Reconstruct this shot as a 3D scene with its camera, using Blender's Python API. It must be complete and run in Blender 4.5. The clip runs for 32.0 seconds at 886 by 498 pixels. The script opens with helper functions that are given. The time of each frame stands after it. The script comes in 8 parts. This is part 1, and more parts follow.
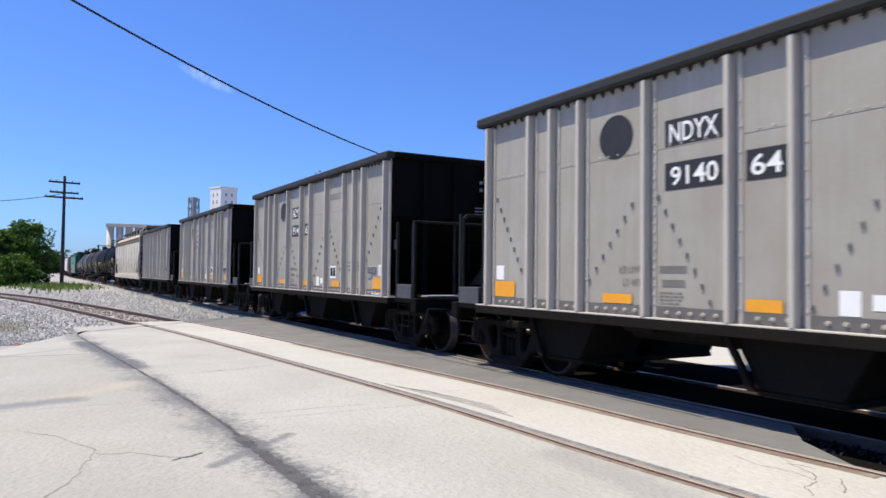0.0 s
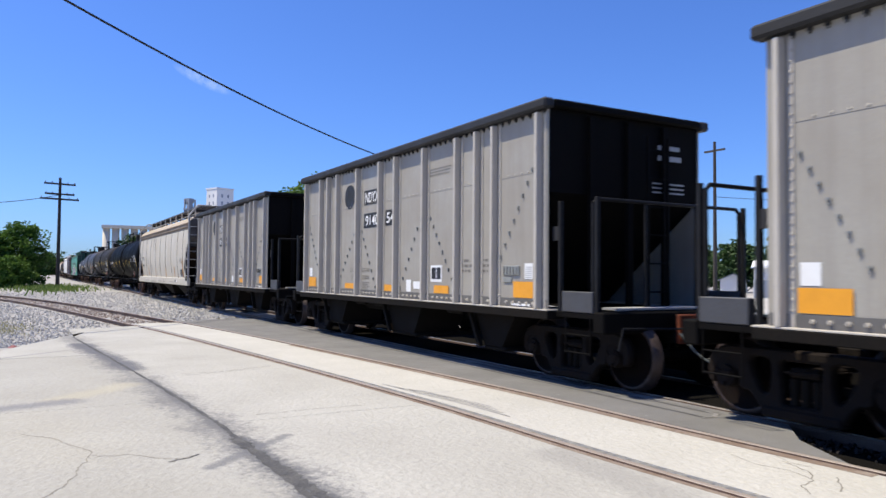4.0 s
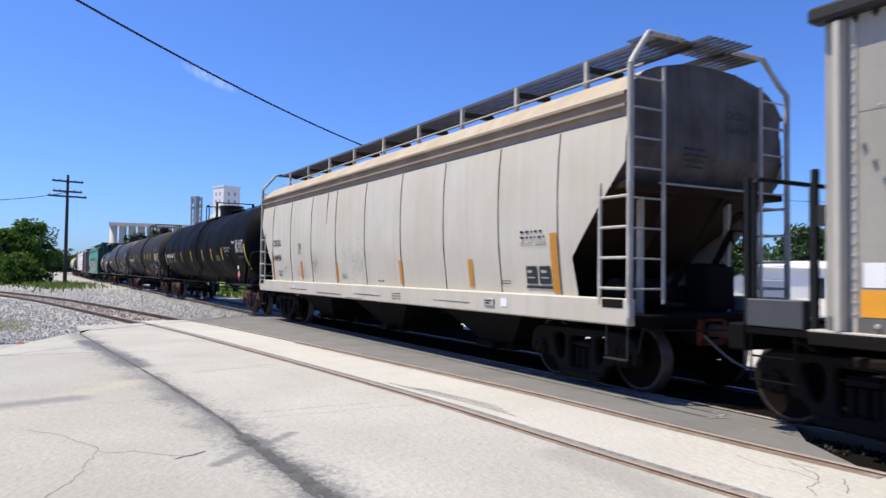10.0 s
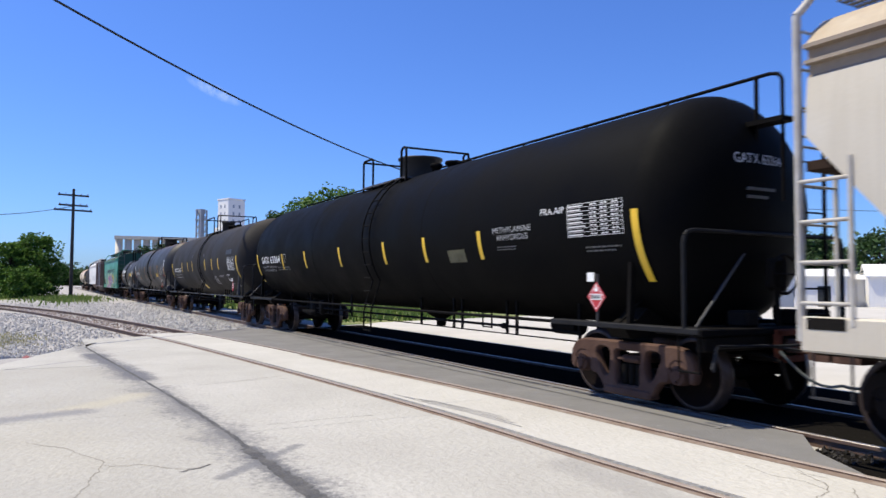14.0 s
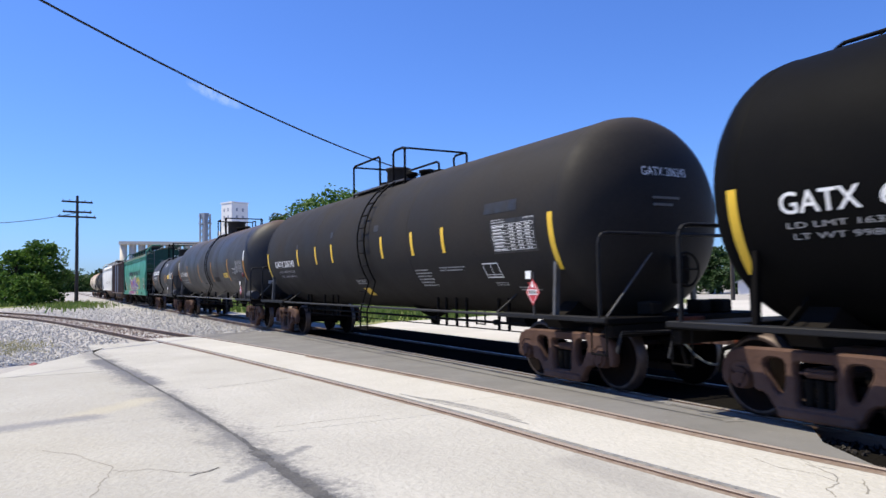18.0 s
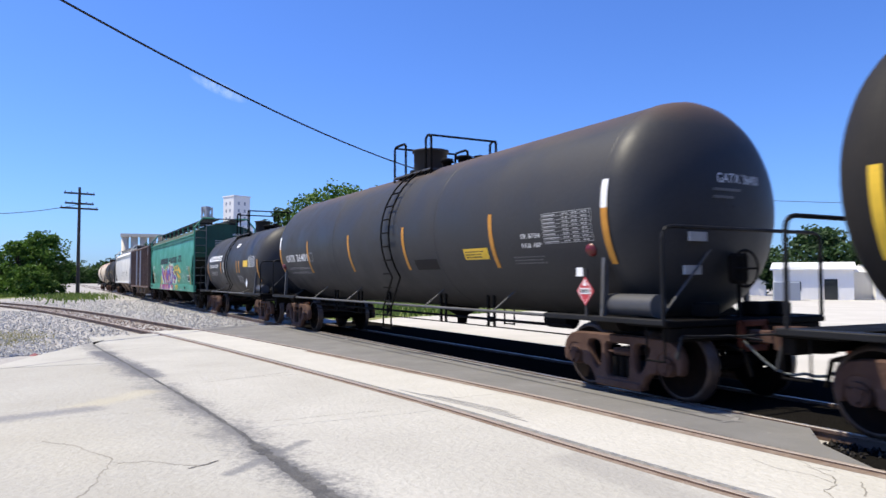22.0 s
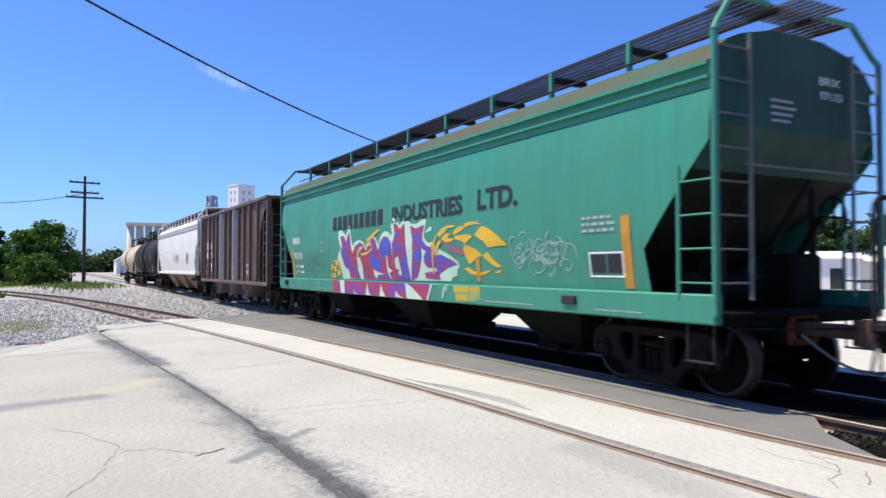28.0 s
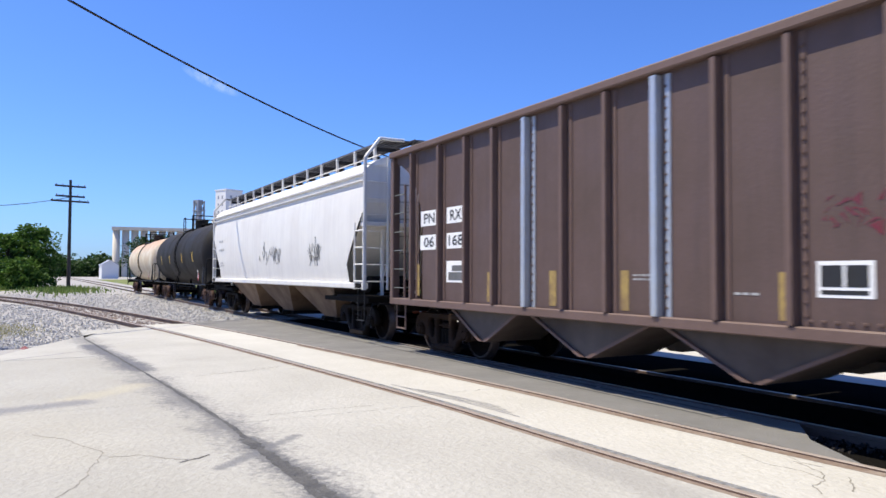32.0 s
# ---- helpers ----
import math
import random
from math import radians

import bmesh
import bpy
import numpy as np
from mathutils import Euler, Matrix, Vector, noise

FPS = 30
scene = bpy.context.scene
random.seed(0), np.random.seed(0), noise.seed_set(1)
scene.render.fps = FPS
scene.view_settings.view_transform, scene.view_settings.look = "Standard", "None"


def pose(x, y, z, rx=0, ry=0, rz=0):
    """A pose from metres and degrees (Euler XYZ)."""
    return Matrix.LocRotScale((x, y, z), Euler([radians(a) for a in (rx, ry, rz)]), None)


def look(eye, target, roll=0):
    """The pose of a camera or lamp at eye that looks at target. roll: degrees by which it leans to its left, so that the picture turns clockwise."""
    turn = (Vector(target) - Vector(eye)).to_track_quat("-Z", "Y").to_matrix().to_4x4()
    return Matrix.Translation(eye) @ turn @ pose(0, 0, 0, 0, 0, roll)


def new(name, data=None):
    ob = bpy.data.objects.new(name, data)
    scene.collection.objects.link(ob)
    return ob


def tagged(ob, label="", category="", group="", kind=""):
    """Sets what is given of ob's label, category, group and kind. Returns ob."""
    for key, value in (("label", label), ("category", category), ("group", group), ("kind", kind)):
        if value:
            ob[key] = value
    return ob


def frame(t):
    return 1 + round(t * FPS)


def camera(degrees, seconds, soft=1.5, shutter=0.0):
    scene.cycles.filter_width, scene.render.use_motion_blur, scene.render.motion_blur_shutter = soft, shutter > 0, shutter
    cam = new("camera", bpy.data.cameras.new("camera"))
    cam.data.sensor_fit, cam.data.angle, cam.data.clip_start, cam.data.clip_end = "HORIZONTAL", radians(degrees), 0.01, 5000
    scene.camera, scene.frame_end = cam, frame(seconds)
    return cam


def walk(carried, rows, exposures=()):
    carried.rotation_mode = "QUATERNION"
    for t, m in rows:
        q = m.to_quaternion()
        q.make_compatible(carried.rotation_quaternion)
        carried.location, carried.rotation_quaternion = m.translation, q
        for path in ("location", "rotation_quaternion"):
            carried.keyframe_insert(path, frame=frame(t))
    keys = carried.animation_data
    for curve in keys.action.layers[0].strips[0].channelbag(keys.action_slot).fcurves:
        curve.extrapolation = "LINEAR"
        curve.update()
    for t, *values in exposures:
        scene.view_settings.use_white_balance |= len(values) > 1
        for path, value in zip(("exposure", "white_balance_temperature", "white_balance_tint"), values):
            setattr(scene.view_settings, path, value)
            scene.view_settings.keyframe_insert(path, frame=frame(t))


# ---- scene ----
PATH = [
    (0.0, 29.55, 1.98, 0.70),
    (0.5, 29.59, 1.91, 0.67),
    (1.0, 29.61, 1.84, 0.86),
    (1.5, 29.68, 1.89, 1.12),
    (2.0, 29.78, 1.97, 1.05),
    (2.5, 29.80, 1.99, 0.92),
    (3.0, 29.83, 2.04, 0.76),
    (3.5, 29.85, 1.97, 0.53),
    (5.5, 29.72, 2.22, 0.53),
    (6.0, 29.62, 2.27, 0.49),
    (6.5, 29.53, 2.32, 0.46),
    (7.0, 29.45, 2.25, 0.33),
    (7.5, 29.35, 2.14, 0.50),
    (8.0, 29.37, 2.05, 0.78),
    (8.5, 29.34, 1.94, 0.71),
    (9.0, 29.28, 1.90, 1.05),
    (9.5, 29.35, 1.95, 0.92),
    (10.0, 29.35, 1.92, 0.78),
    (10.5, 29.36, 1.96, 0.76),
    (11.0, 29.37, 2.06, 0.41),
    (11.5, 29.30, 2.32, 0.56),
    (12.0, 29.20, 2.63, 0.49),
    (12.5, 29.12, 2.76, 0.24),
    (13.0, 29.10, 2.78, 0.22),
    (13.5, 29.05, 2.79, 0.28),
    (14.0, 28.98, 2.77, 0.35),
    (14.5, 28.94, 2.80, 0.23),
    (16.5, 28.74, 2.63, 0.06),
    (17.0, 28.72, 2.64, -0.43),
    (17.5, 28.69, 2.66, -0.67),
    (18.0, 28.68, 2.69, -0.81),
    (18.5, 28.69, 2.62, -0.85),
    (19.0, 28.80, 2.61, -0.60),
    (19.5, 28.86, 2.64, -0.17),
    (20.0, 28.88, 2.61, -0.26),
    (20.5, 28.80, 2.60, -0.01),
    (21.0, 28.56, 2.52, 0.09),
    (21.5, 28.54, 2.44, 0.18),
    (22.0, 28.57, 2.42, -0.02),
    (22.5, 28.63, 2.26, -0.28),
    (23.0, 28.65, 2.20, -0.19),
    (23.5, 28.60, 2.14, -0.11),
    (24.0, 28.43, 2.08, -0.14),
    (24.5, 28.42, 1.90, -0.23),
    (25.0, 28.34, 1.90, -0.20),
    (25.5, 28.29, 1.85, -0.17),
    (27.5, 28.20, 1.54, -0.03),
    (28.0, 28.20, 1.55, 0.01),
    (28.5, 28.30, 1.67, 0.19),
    (29.0, 28.39, 1.77, 0.32),
    (29.5, 28.52, 1.89, 0.31),
    (30.0, 28.71, 1.94, 0.06),
    (30.5, 28.82, 2.00, 0.15),
    (31.0, 28.95, 2.02, 0.08),
    (31.5, 29.03, 2.05, 0.17),
    (32.0, 29.15, 2.03, 0.28),
]
# The train's centre line, the height of the eye over the rail tops
YT, EYE = 7.913, (0.0, 0.0, 1.557)


def aim(yaw, tilt, lean):
    a, b = radians(yaw), radians(tilt)
    d = Vector((-math.cos(a) * math.cos(b), math.sin(a) * math.cos(b), math.sin(b)))
    return look(EYE, Vector(EYE) + d, lean)


cam = camera(63.13, 32.0, soft=1.5, shutter=0.3)
walk(cam, [(t, aim(a, b, c)) for t, a, b, c in PATH], exposures=[(0, 0.32), (13, 0.32), (22, 0.45), (32, 0.45)])

# ---- world and sun ----
TO_SUN = Vector((-0.30, -0.42, 1.0)).normalized()
world = bpy.data.worlds.new("sky")
scene.world = world
world.use_nodes = True
wn = world.node_tree
sky = wn.nodes.new("ShaderNodeTexSky")
sky.sky_type = "NISHITA"
sky.sun_disc = False
sky.sun_elevation = math.asin(TO_SUN.z)
sky.sun_rotation = math.atan2(TO_SUN.x, TO_SUN.y)
sky.air_density, sky.dust_density, sky.ozone_density = 1.0, 0.6, 2.5
tint = wn.nodes.new("ShaderNodeMix")
tint.data_type, tint.blend_type = "RGBA", "MULTIPLY"
tint.inputs[0].default_value, tint.inputs[7].default_value = 1.0, (0.62, 0.95, 1.7, 1)
wn.links.new(sky.outputs[0], tint.inputs[6])


def wisp(base, centre, axis, long, high, power):
    """A thin ragged cloud in the given direction of the sky."""
    c, u = Vector(centre).normalized(), Vector(axis).normalized()
    v = c.cross(u).normalized()
    co = wn.nodes.new("ShaderNodeTexCoord")

    def calc(op, a, b):
        k = wn.nodes.new("ShaderNodeMath")
        k.operation = op
        for i, w in enumerate((a, b)):
            if hasattr(w, "is_output"):
                wn.links.new(w, k.inputs[i])
            else:
                k.inputs[i].default_value = w
        return k.outputs[0]

    def along_axis(a, size):
        d = wn.nodes.new("ShaderNodeVectorMath")
        d.operation = "DOT_PRODUCT"
        wn.links.new(co.outputs["Generated"], d.inputs[0])
        d.inputs[1].default_value = a
        return calc("POWER", calc("ABSOLUTE", calc("DIVIDE", calc("SUBTRACT", d.outputs["Value"], c.dot(a)), size), 0.0), 2.0)
    nz = wn.nodes.new("ShaderNodeTexNoise")
    nz.inputs["Scale"].default_value, nz.inputs["Detail"].default_value, nz.inputs["Roughness"].default_value = 55.0, 5.0, 0.65
    wn.links.new(co.outputs["Generated"], nz.inputs["Vector"])
    near = calc("SUBTRACT", 1.0, calc("ADD", along_axis(u, long), along_axis(v, high)))
    fac = calc("MULTIPLY", calc("MAXIMUM", near, 0.0), calc("MAXIMUM", calc("MULTIPLY", calc("SUBTRACT", nz.outputs["Fac"], 0.36), power), 0.0))
    front = wn.nodes.new("ShaderNodeVectorMath")
    front.operation = "DOT_PRODUCT"
    wn.links.new(co.outputs["Generated"], front.inputs[0])
    front.inputs[1].default_value = c
    fac = calc("MULTIPLY", fac, calc("GREATER_THAN", front.outputs["Value"], 0.5))
    x = wn.nodes.new("ShaderNodeMix")
    x.data_type, x.clamp_factor = "RGBA", True
    wn.links.new(fac, x.inputs[0])
    wn.links.new(base, x.inputs[6])
    x.inputs[7].default_value = (8.4, 9.6, 11.5, 1)
    return x.outputs[2]


heaven = wisp(tint.outputs[2], (-0.9505, 0.187, 0.2475), (0.08, 0.925, -0.37), 0.04, 0.009, 1.25)
wn.links.new(heaven, wn.nodes["Background"].inputs[0])
wn.nodes["Background"].inputs[1].default_value = 0.085
sun = new("sun", bpy.data.lights.new("sun", "SUN"))
sun.data.energy, sun.data.angle, sun.data.color = 5.0, radians(0.5), (1.0, 0.915, 0.73)
sun.matrix_world = look(TO_SUN * 100, (0, 0, 0))


# ---- materials ----
def mat(name, color, rough=0.6, metal=0.0, vary=0.25, scale=3.0, fine=40.0, bump=0.1, streak=0.0, second=None, spots=None, amount=0.5,
        spec=0.5, sharp=0.0):
    """A surface with a base colour, broad stains towards second, fine grain, run-down streaks and spots."""
    m = bpy.data.materials.new(name)
    m.use_nodes = True
    t = m.node_tree
    n, l = t.nodes, t.links
    b = n["Principled BSDF"]
    b.inputs["Roughness"].default_value, b.inputs["Metallic"].default_value = rough, metal
    b.inputs["Specular IOR Level"].default_value = spec
    co = n.new("ShaderNodeTexCoord")

    def noise_at(s, detail=5.0, stretch=(1, 1, 1), r=0.6):
        mp = n.new("ShaderNodeMapping")
        mp.inputs["Scale"].default_value = stretch
        l.new(co.outputs["Object"], mp.inputs["Vector"])
        x = n.new("ShaderNodeTexNoise")
        x.inputs["Scale"].default_value, x.inputs["Detail"].default_value, x.inputs["Roughness"].default_value = s, detail, r
        l.new(mp.outputs[0], x.inputs["Vector"])
        return x.outputs["Fac"]

    def ramp(src, lo, hi):
        x = n.new("ShaderNodeMapRange")
        x.inputs["From Min"].default_value, x.inputs["From Max"].default_value = lo, hi
        l.new(src, x.inputs["Value"])
        return x.outputs["Result"]

    def mix(fac, a, c):
        x = n.new("ShaderNodeMix")
        x.data_type = "RGBA"
        for socket, v in ((x.inputs[0], fac), (x.inputs[6], a), (x.inputs[7], c)):
            if hasattr(v, "is_output"):
                l.new(v, socket)
            else:
                socket.default_value = v
        return x.outputs[2]

    def rgba(c, k=1.0):
        return tuple(min(1.0, v * k) for v in c) + (1.0,)

    sec = second or tuple(v * (1 - vary) for v in color)
    big = ramp(noise_at(scale), 0.35 + sharp, 0.7 - sharp)
    out = mix(big, rgba(color), rgba(sec))
    grain = ramp(noise_at(fine, 3.0), 0.3, 0.75)
    out = mix(grain, out, mix(0.5, out, rgba(color, 1 - vary)))
    if streak:
        s = ramp(noise_at(2.2, 4.0, (2.2, 2.2, 0.14)), 0.45, 0.78)
        k = n.new("ShaderNodeMath")
        k.operation = "MULTIPLY"
        k.inputs[1].default_value = streak
        l.new(s, k.inputs[0])
        out = mix(k.outputs[0], out, rgba(sec, 0.8))
    if spots:
        s = ramp(noise_at(9.0, 6.0, r=0.75), 0.66 - 0.12 * amount, 0.74 - 0.12 * amount)
        out = mix(s, out, rgba(spots))
    l.new(out, b.inputs["Base Color"])
    rr = n.new("ShaderNodeMapRange")
    rr.inputs["To Min"].default_value, rr.inputs["To Max"].default_value = max(0.05, rough - 0.12), min(1.0, rough + 0.12)
    l.new(big, rr.inputs["Value"])
    l.new(rr.outputs["Result"], b.inputs["Roughness"])
    if bump:
        bp = n.new("ShaderNodeBump")
        bp.inputs["Strength"].default_value, bp.inputs["Distance"].default_value = bump, 0.02
        l.new(grain, bp.inputs["Height"])
        l.new(bp.outputs[0], b.inputs["Normal"])
    return m


CONCRETE = mat("concrete", (0.455, 0.439, 0.397), 0.9, vary=0.3, scale=0.5, fine=16, bump=0.4, second=(0.37, 0.355, 0.32), spots=(0.3, 0.288, 0.262), amount=0.3, spec=0.2)


def add_stain(m):
    """Grey traffic film along the long joint of the crossing, with ragged edges."""
    n, l = m.node_tree.nodes, m.node_tree.links
    b = n["Principled BSDF"]
    old = b.inputs["Base Color"].links[0].from_socket
    co = n.new("ShaderNodeTexCoord")
    sep = n.new("ShaderNodeSeparateXYZ")
    l.new(co.outputs["Object"], sep.inputs[0])

    def calc(op, a, c, d=None):
        k = n.new("ShaderNodeMath")
        k.operation = op
        for i, v in enumerate((a, c, d)):
            if v is None:
                continue
            if hasattr(v, "is_output"):
                l.new(v, k.inputs[i])
            else:
                k.inputs[i].default_value = v
        return k.outputs[0]
    def noise_of(scale, detail, rough):
        k = n.new("ShaderNodeTexNoise")
        k.inputs["Scale"].default_value, k.inputs["Detail"].default_value, k.inputs["Roughness"].default_value = scale, detail, rough
        l.new(co.outputs["Object"], k.inputs["Vector"])
        return calc("SUBTRACT", k.outputs["Fac"], 0.5)

    def clamp(v):
        k = n.new("ShaderNodeClamp")
        l.new(v, k.inputs[0])
        return k.outputs[0]

    def vec(op, a, c):
        k = n.new("ShaderNodeVectorMath")
        k.operation = op
        for i, v in enumerate((a, c)):
            if hasattr(v, "is_output"):
                l.new(v, k.inputs[3] if op == "SCALE" and i else k.inputs[i])
            elif v is not None:
                k.inputs[i].default_value = v
        return k

    def lay(fac, colour):
        x = n.new("ShaderNodeMix")
        x.data_type = "RGBA"
        l.new(fac, x.inputs[0])
        l.new(b.inputs["Base Color"].links[0].from_socket, x.inputs[6])
        x.inputs[7].default_value = colour
        l.new(x.outputs[2], b.inputs["Base Color"])
    coarse, fine = noise_of(1.1, 8.0, 0.75), noise_of(13.0, 6.0, 0.85)
    speckle = calc("ADD", calc("MULTIPLY", coarse, 3.2), calc("MULTIPLY", fine, 4.2))
    off = calc("SUBTRACT", sep.outputs[1], calc("MULTIPLY_ADD", sep.outputs[0], 0.07, 2.22))
    near = clamp(calc("SUBTRACT", 1.0, calc("DIVIDE", calc("ABSOLUTE", off, None), 0.55)))
    mask = calc("ADD", calc("MULTIPLY_ADD", near, 1.5, -0.5), speckle)
    lay(clamp(calc("MULTIPLY", clamp(mask), calc("MULTIPLY", clamp(calc("MULTIPLY", near, 3.0)), 0.75))), (0.16, 0.158, 0.16, 1))
    flat_p = n.new("ShaderNodeCombineXYZ")
    l.new(sep.outputs[0], flat_p.inputs[0])
    l.new(sep.outputs[1], flat_p.inputs[1])
    # smears of tar and sand: from, to, half width, strength, colour
    for p, q, w, power, colour in (((-17.4, 0.95), (-12.6, 1.5), 0.3, 0.95, (0.13, 0.13, 0.14, 1)), ((-6.9, 1.75), (-4.6, 1.84), 0.17, 1.0, (0.12, 0.12, 0.125, 1)),
                                   ((-11.3, 1.55), (-7.0, 1.74), 0.1, 0.9, (0.15, 0.148, 0.15, 1)), ((-6.0, 1.3), (-6.85, 2.2), 0.09, 0.75, (0.16, 0.16, 0.165, 1)),
                                   ((-10.0, 0.36), (-10.9, 1.2), 0.3, 0.5, (0.44, 0.4, 0.3, 1)),
                                   ((-9.0, -0.2), (-7.2, 0.3), 0.9, 0.2, (0.44, 0.41, 0.33, 1)), ((-9.4, -0.9), (-9.82, 0.4), 0.3, 0.85, (0.21, 0.207, 0.21, 1)), ((-3.6, 4.0), (-5.0, 4.1), 0.35, 0.5, (0.25, 0.24, 0.225, 1))):
        d = Vector((q[0] - p[0], q[1] - p[1], 0))
        rel = vec("SUBTRACT", flat_p.outputs[0], (p[0], p[1], 0)).outputs[0]
        t = clamp(calc("DIVIDE", vec("DOT_PRODUCT", rel, tuple(d)).outputs[1], d.length_squared))
        dv = n.new("ShaderNodeVectorMath")
        dv.operation = "SCALE"
        dv.inputs[0].default_value = tuple(d)
        l.new(t, dv.inputs[3])
        dist = vec("LENGTH", vec("SUBTRACT", rel, dv.outputs[0]).outputs[0], None).outputs[1]
        reach = calc("SUBTRACT", 1.0, calc("DIVIDE", dist, w))
        soft = clamp(calc("MULTIPLY", clamp(calc("ADD", calc("MULTIPLY", reach, 1.5), calc("MULTIPLY", speckle, 0.7))), power))
        lay(clamp(calc("MULTIPLY", soft, clamp(calc("MULTIPLY_ADD", reach, 1.5, 0.6)))), colour)


LOT = mat("lot", (0.52, 0.495, 0.45), 0.95, vary=0.15, scale=0.4, fine=12, bump=0.4, second=(0.43, 0.41, 0.37), spec=0.15)
GRAVEL = mat("gravel", (0.4, 0.383, 0.365), 0.95, vary=0.45, scale=0.5, fine=9, bump=1.0, second=(0.36, 0.34, 0.315), spots=(0.2, 0.19, 0.18), spec=0.15)
ASPHALT = mat("asphalt", (0.2, 0.193, 0.183), 0.9, vary=0.2, scale=1.2, fine=50, bump=0.4, second=(0.155, 0.15, 0.142), spots=(0.26, 0.25, 0.235), amount=0.2, spec=0.2)
# Trackside dirt with the train's shade put into its near-black colour
SHADED_DIRT = mat("shaded_dirt", (0.012, 0.0112, 0.0102), 0.95, vary=0.4, scale=2, fine=25, bump=0.8, second=(0.011, 0.01, 0.0095), spots=(0.035, 0.032, 0.03), amount=0.15, spec=0.0)
GRASS_GROUND = mat("grass_ground", (0.11, 0.165, 0.045), 0.95, vary=0.4, scale=0.6, fine=14, bump=0.6, second=(0.3, 0.28, 0.14), spec=0.1)
RAIL = mat("rail", (0.12, 0.075, 0.055), 0.75, 0.1, vary=0.3, scale=2, fine=30, second=(0.1, 0.06, 0.045))
RAIL_TOP = mat("rail_top", (0.34, 0.31, 0.29), 0.5, 0.8, vary=0.2, scale=2, fine=30)
RAIL_WORN = mat("rail_worn", (0.37, 0.31, 0.265), 0.6, 0.1, vary=0.35, scale=2, fine=30, second=(0.27, 0.215, 0.175))
TIE = mat("tie", (0.09, 0.07, 0.055), 0.9, vary=0.4, scale=3, fine=25, bump=0.5, spec=0.2)
FLOOR_STRIP = mat("grey_strip", (0.13, 0.124, 0.116), 0.6, vary=0.3, scale=2, fine=30, second=(0.09, 0.085, 0.08))
GREY = mat("grey_paint", (0.35, 0.329, 0.284), 0.55, 0.0, vary=0.16, scale=0.8, fine=30, bump=0.06, streak=0.5, second=(0.275, 0.247, 0.208), spots=(0.2, 0.165, 0.125), amount=0.0)
GREY_RIB = mat("grey_rib", (0.5, 0.46, 0.4), 0.55, vary=0.15, scale=1.5, fine=30, bump=0.05, streak=0.2)
PIPE = mat("painted_pipe", (0.015, 0.015, 0.0165), 0.6, vary=0.3, scale=2, fine=30, spec=0.15)
CAST_ORANGE = mat("orange_cast", (0.2, 0.05, 0.022), 0.8, vary=0.4, scale=4, fine=30, second=(0.1, 0.035, 0.022), spec=0.15)
EAVE_DIRT = mat("eave_dirt", (0.32, 0.26, 0.195), 0.8, vary=0.3, scale=1.5, fine=20, second=(0.22, 0.17, 0.14))
PINK_SPRAY = mat("pink_spray", (0.42, 0.06, 0.17), 0.6, vary=0.3, scale=5, fine=30, bump=0, second=(0.16, 0.16, 0.14), sharp=0.08)
ORANGE_SPRAY = mat("orange_spray", (0.55, 0.22, 0.01), 0.5, vary=0.2, scale=3, fine=40, bump=0)
CONCRETE_WARM = mat("worn_concrete", (0.405, 0.39, 0.35), 0.9, vary=0.3, scale=0.45, fine=16, bump=0.4, second=(0.345, 0.33, 0.29), spots=(0.29, 0.278, 0.25), amount=0.3, spec=0.2)
CONCRETE_PALE = mat("bleached_concrete", (0.5, 0.482, 0.437), 0.9, vary=0.25, scale=0.6, fine=14, bump=0.4, second=(0.42, 0.402, 0.36), spots=(0.38, 0.365, 0.33), amount=0.2, spec=0.2)
RUST_DUST = mat("rust_dust", (0.2, 0.145, 0.11), 0.95, vary=0.4, scale=3, fine=25, bump=0.3, second=(0.33, 0.28, 0.235), spec=0.1)
GREY_DARK = mat("dark_steel", (0.035, 0.035, 0.037), 0.6, vary=0.3, scale=1.5, fine=30, spec=0.2)
add_stain(CONCRETE)
add_stain(CONCRETE_WARM)
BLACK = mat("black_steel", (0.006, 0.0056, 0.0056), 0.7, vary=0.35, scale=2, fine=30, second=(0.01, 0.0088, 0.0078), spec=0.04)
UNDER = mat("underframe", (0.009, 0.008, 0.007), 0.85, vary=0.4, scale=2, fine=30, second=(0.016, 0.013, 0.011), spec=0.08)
RUST = mat("rusty_cast", (0.115, 0.069, 0.054), 0.85, vary=0.35, scale=2, fine=25, bump=0.25, second=(0.066, 0.036, 0.028), spots=(0.15, 0.1, 0.08), amount=0.3, spec=0.15)
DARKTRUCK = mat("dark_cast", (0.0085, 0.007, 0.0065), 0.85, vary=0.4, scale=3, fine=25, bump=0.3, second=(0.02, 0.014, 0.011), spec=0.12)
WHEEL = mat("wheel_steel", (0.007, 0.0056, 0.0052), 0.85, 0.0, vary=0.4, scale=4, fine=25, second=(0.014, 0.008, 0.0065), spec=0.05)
TREAD = mat("tread", (0.085, 0.06, 0.05), 0.45, 0.35, vary=0.4, scale=5, fine=30, second=(0.026, 0.016, 0.013), spec=0.3)
DARK_RED = mat("dark_red", (0.13, 0.008, 0.012), 0.4, vary=0.3, scale=5, fine=40, bump=0)
STRAP = mat("strap_grey", (0.095, 0.095, 0.1), 0.6, vary=0.25, scale=3, fine=30, second=(0.055, 0.052, 0.05))
CREAM = mat("cream_paint", (0.55, 0.51, 0.43), 0.6, vary=0.1, scale=0.6, fine=24, bump=0.05, streak=0.45, second=(0.465, 0.415, 0.33), spots=(0.33, 0.29, 0.24), amount=-0.2)
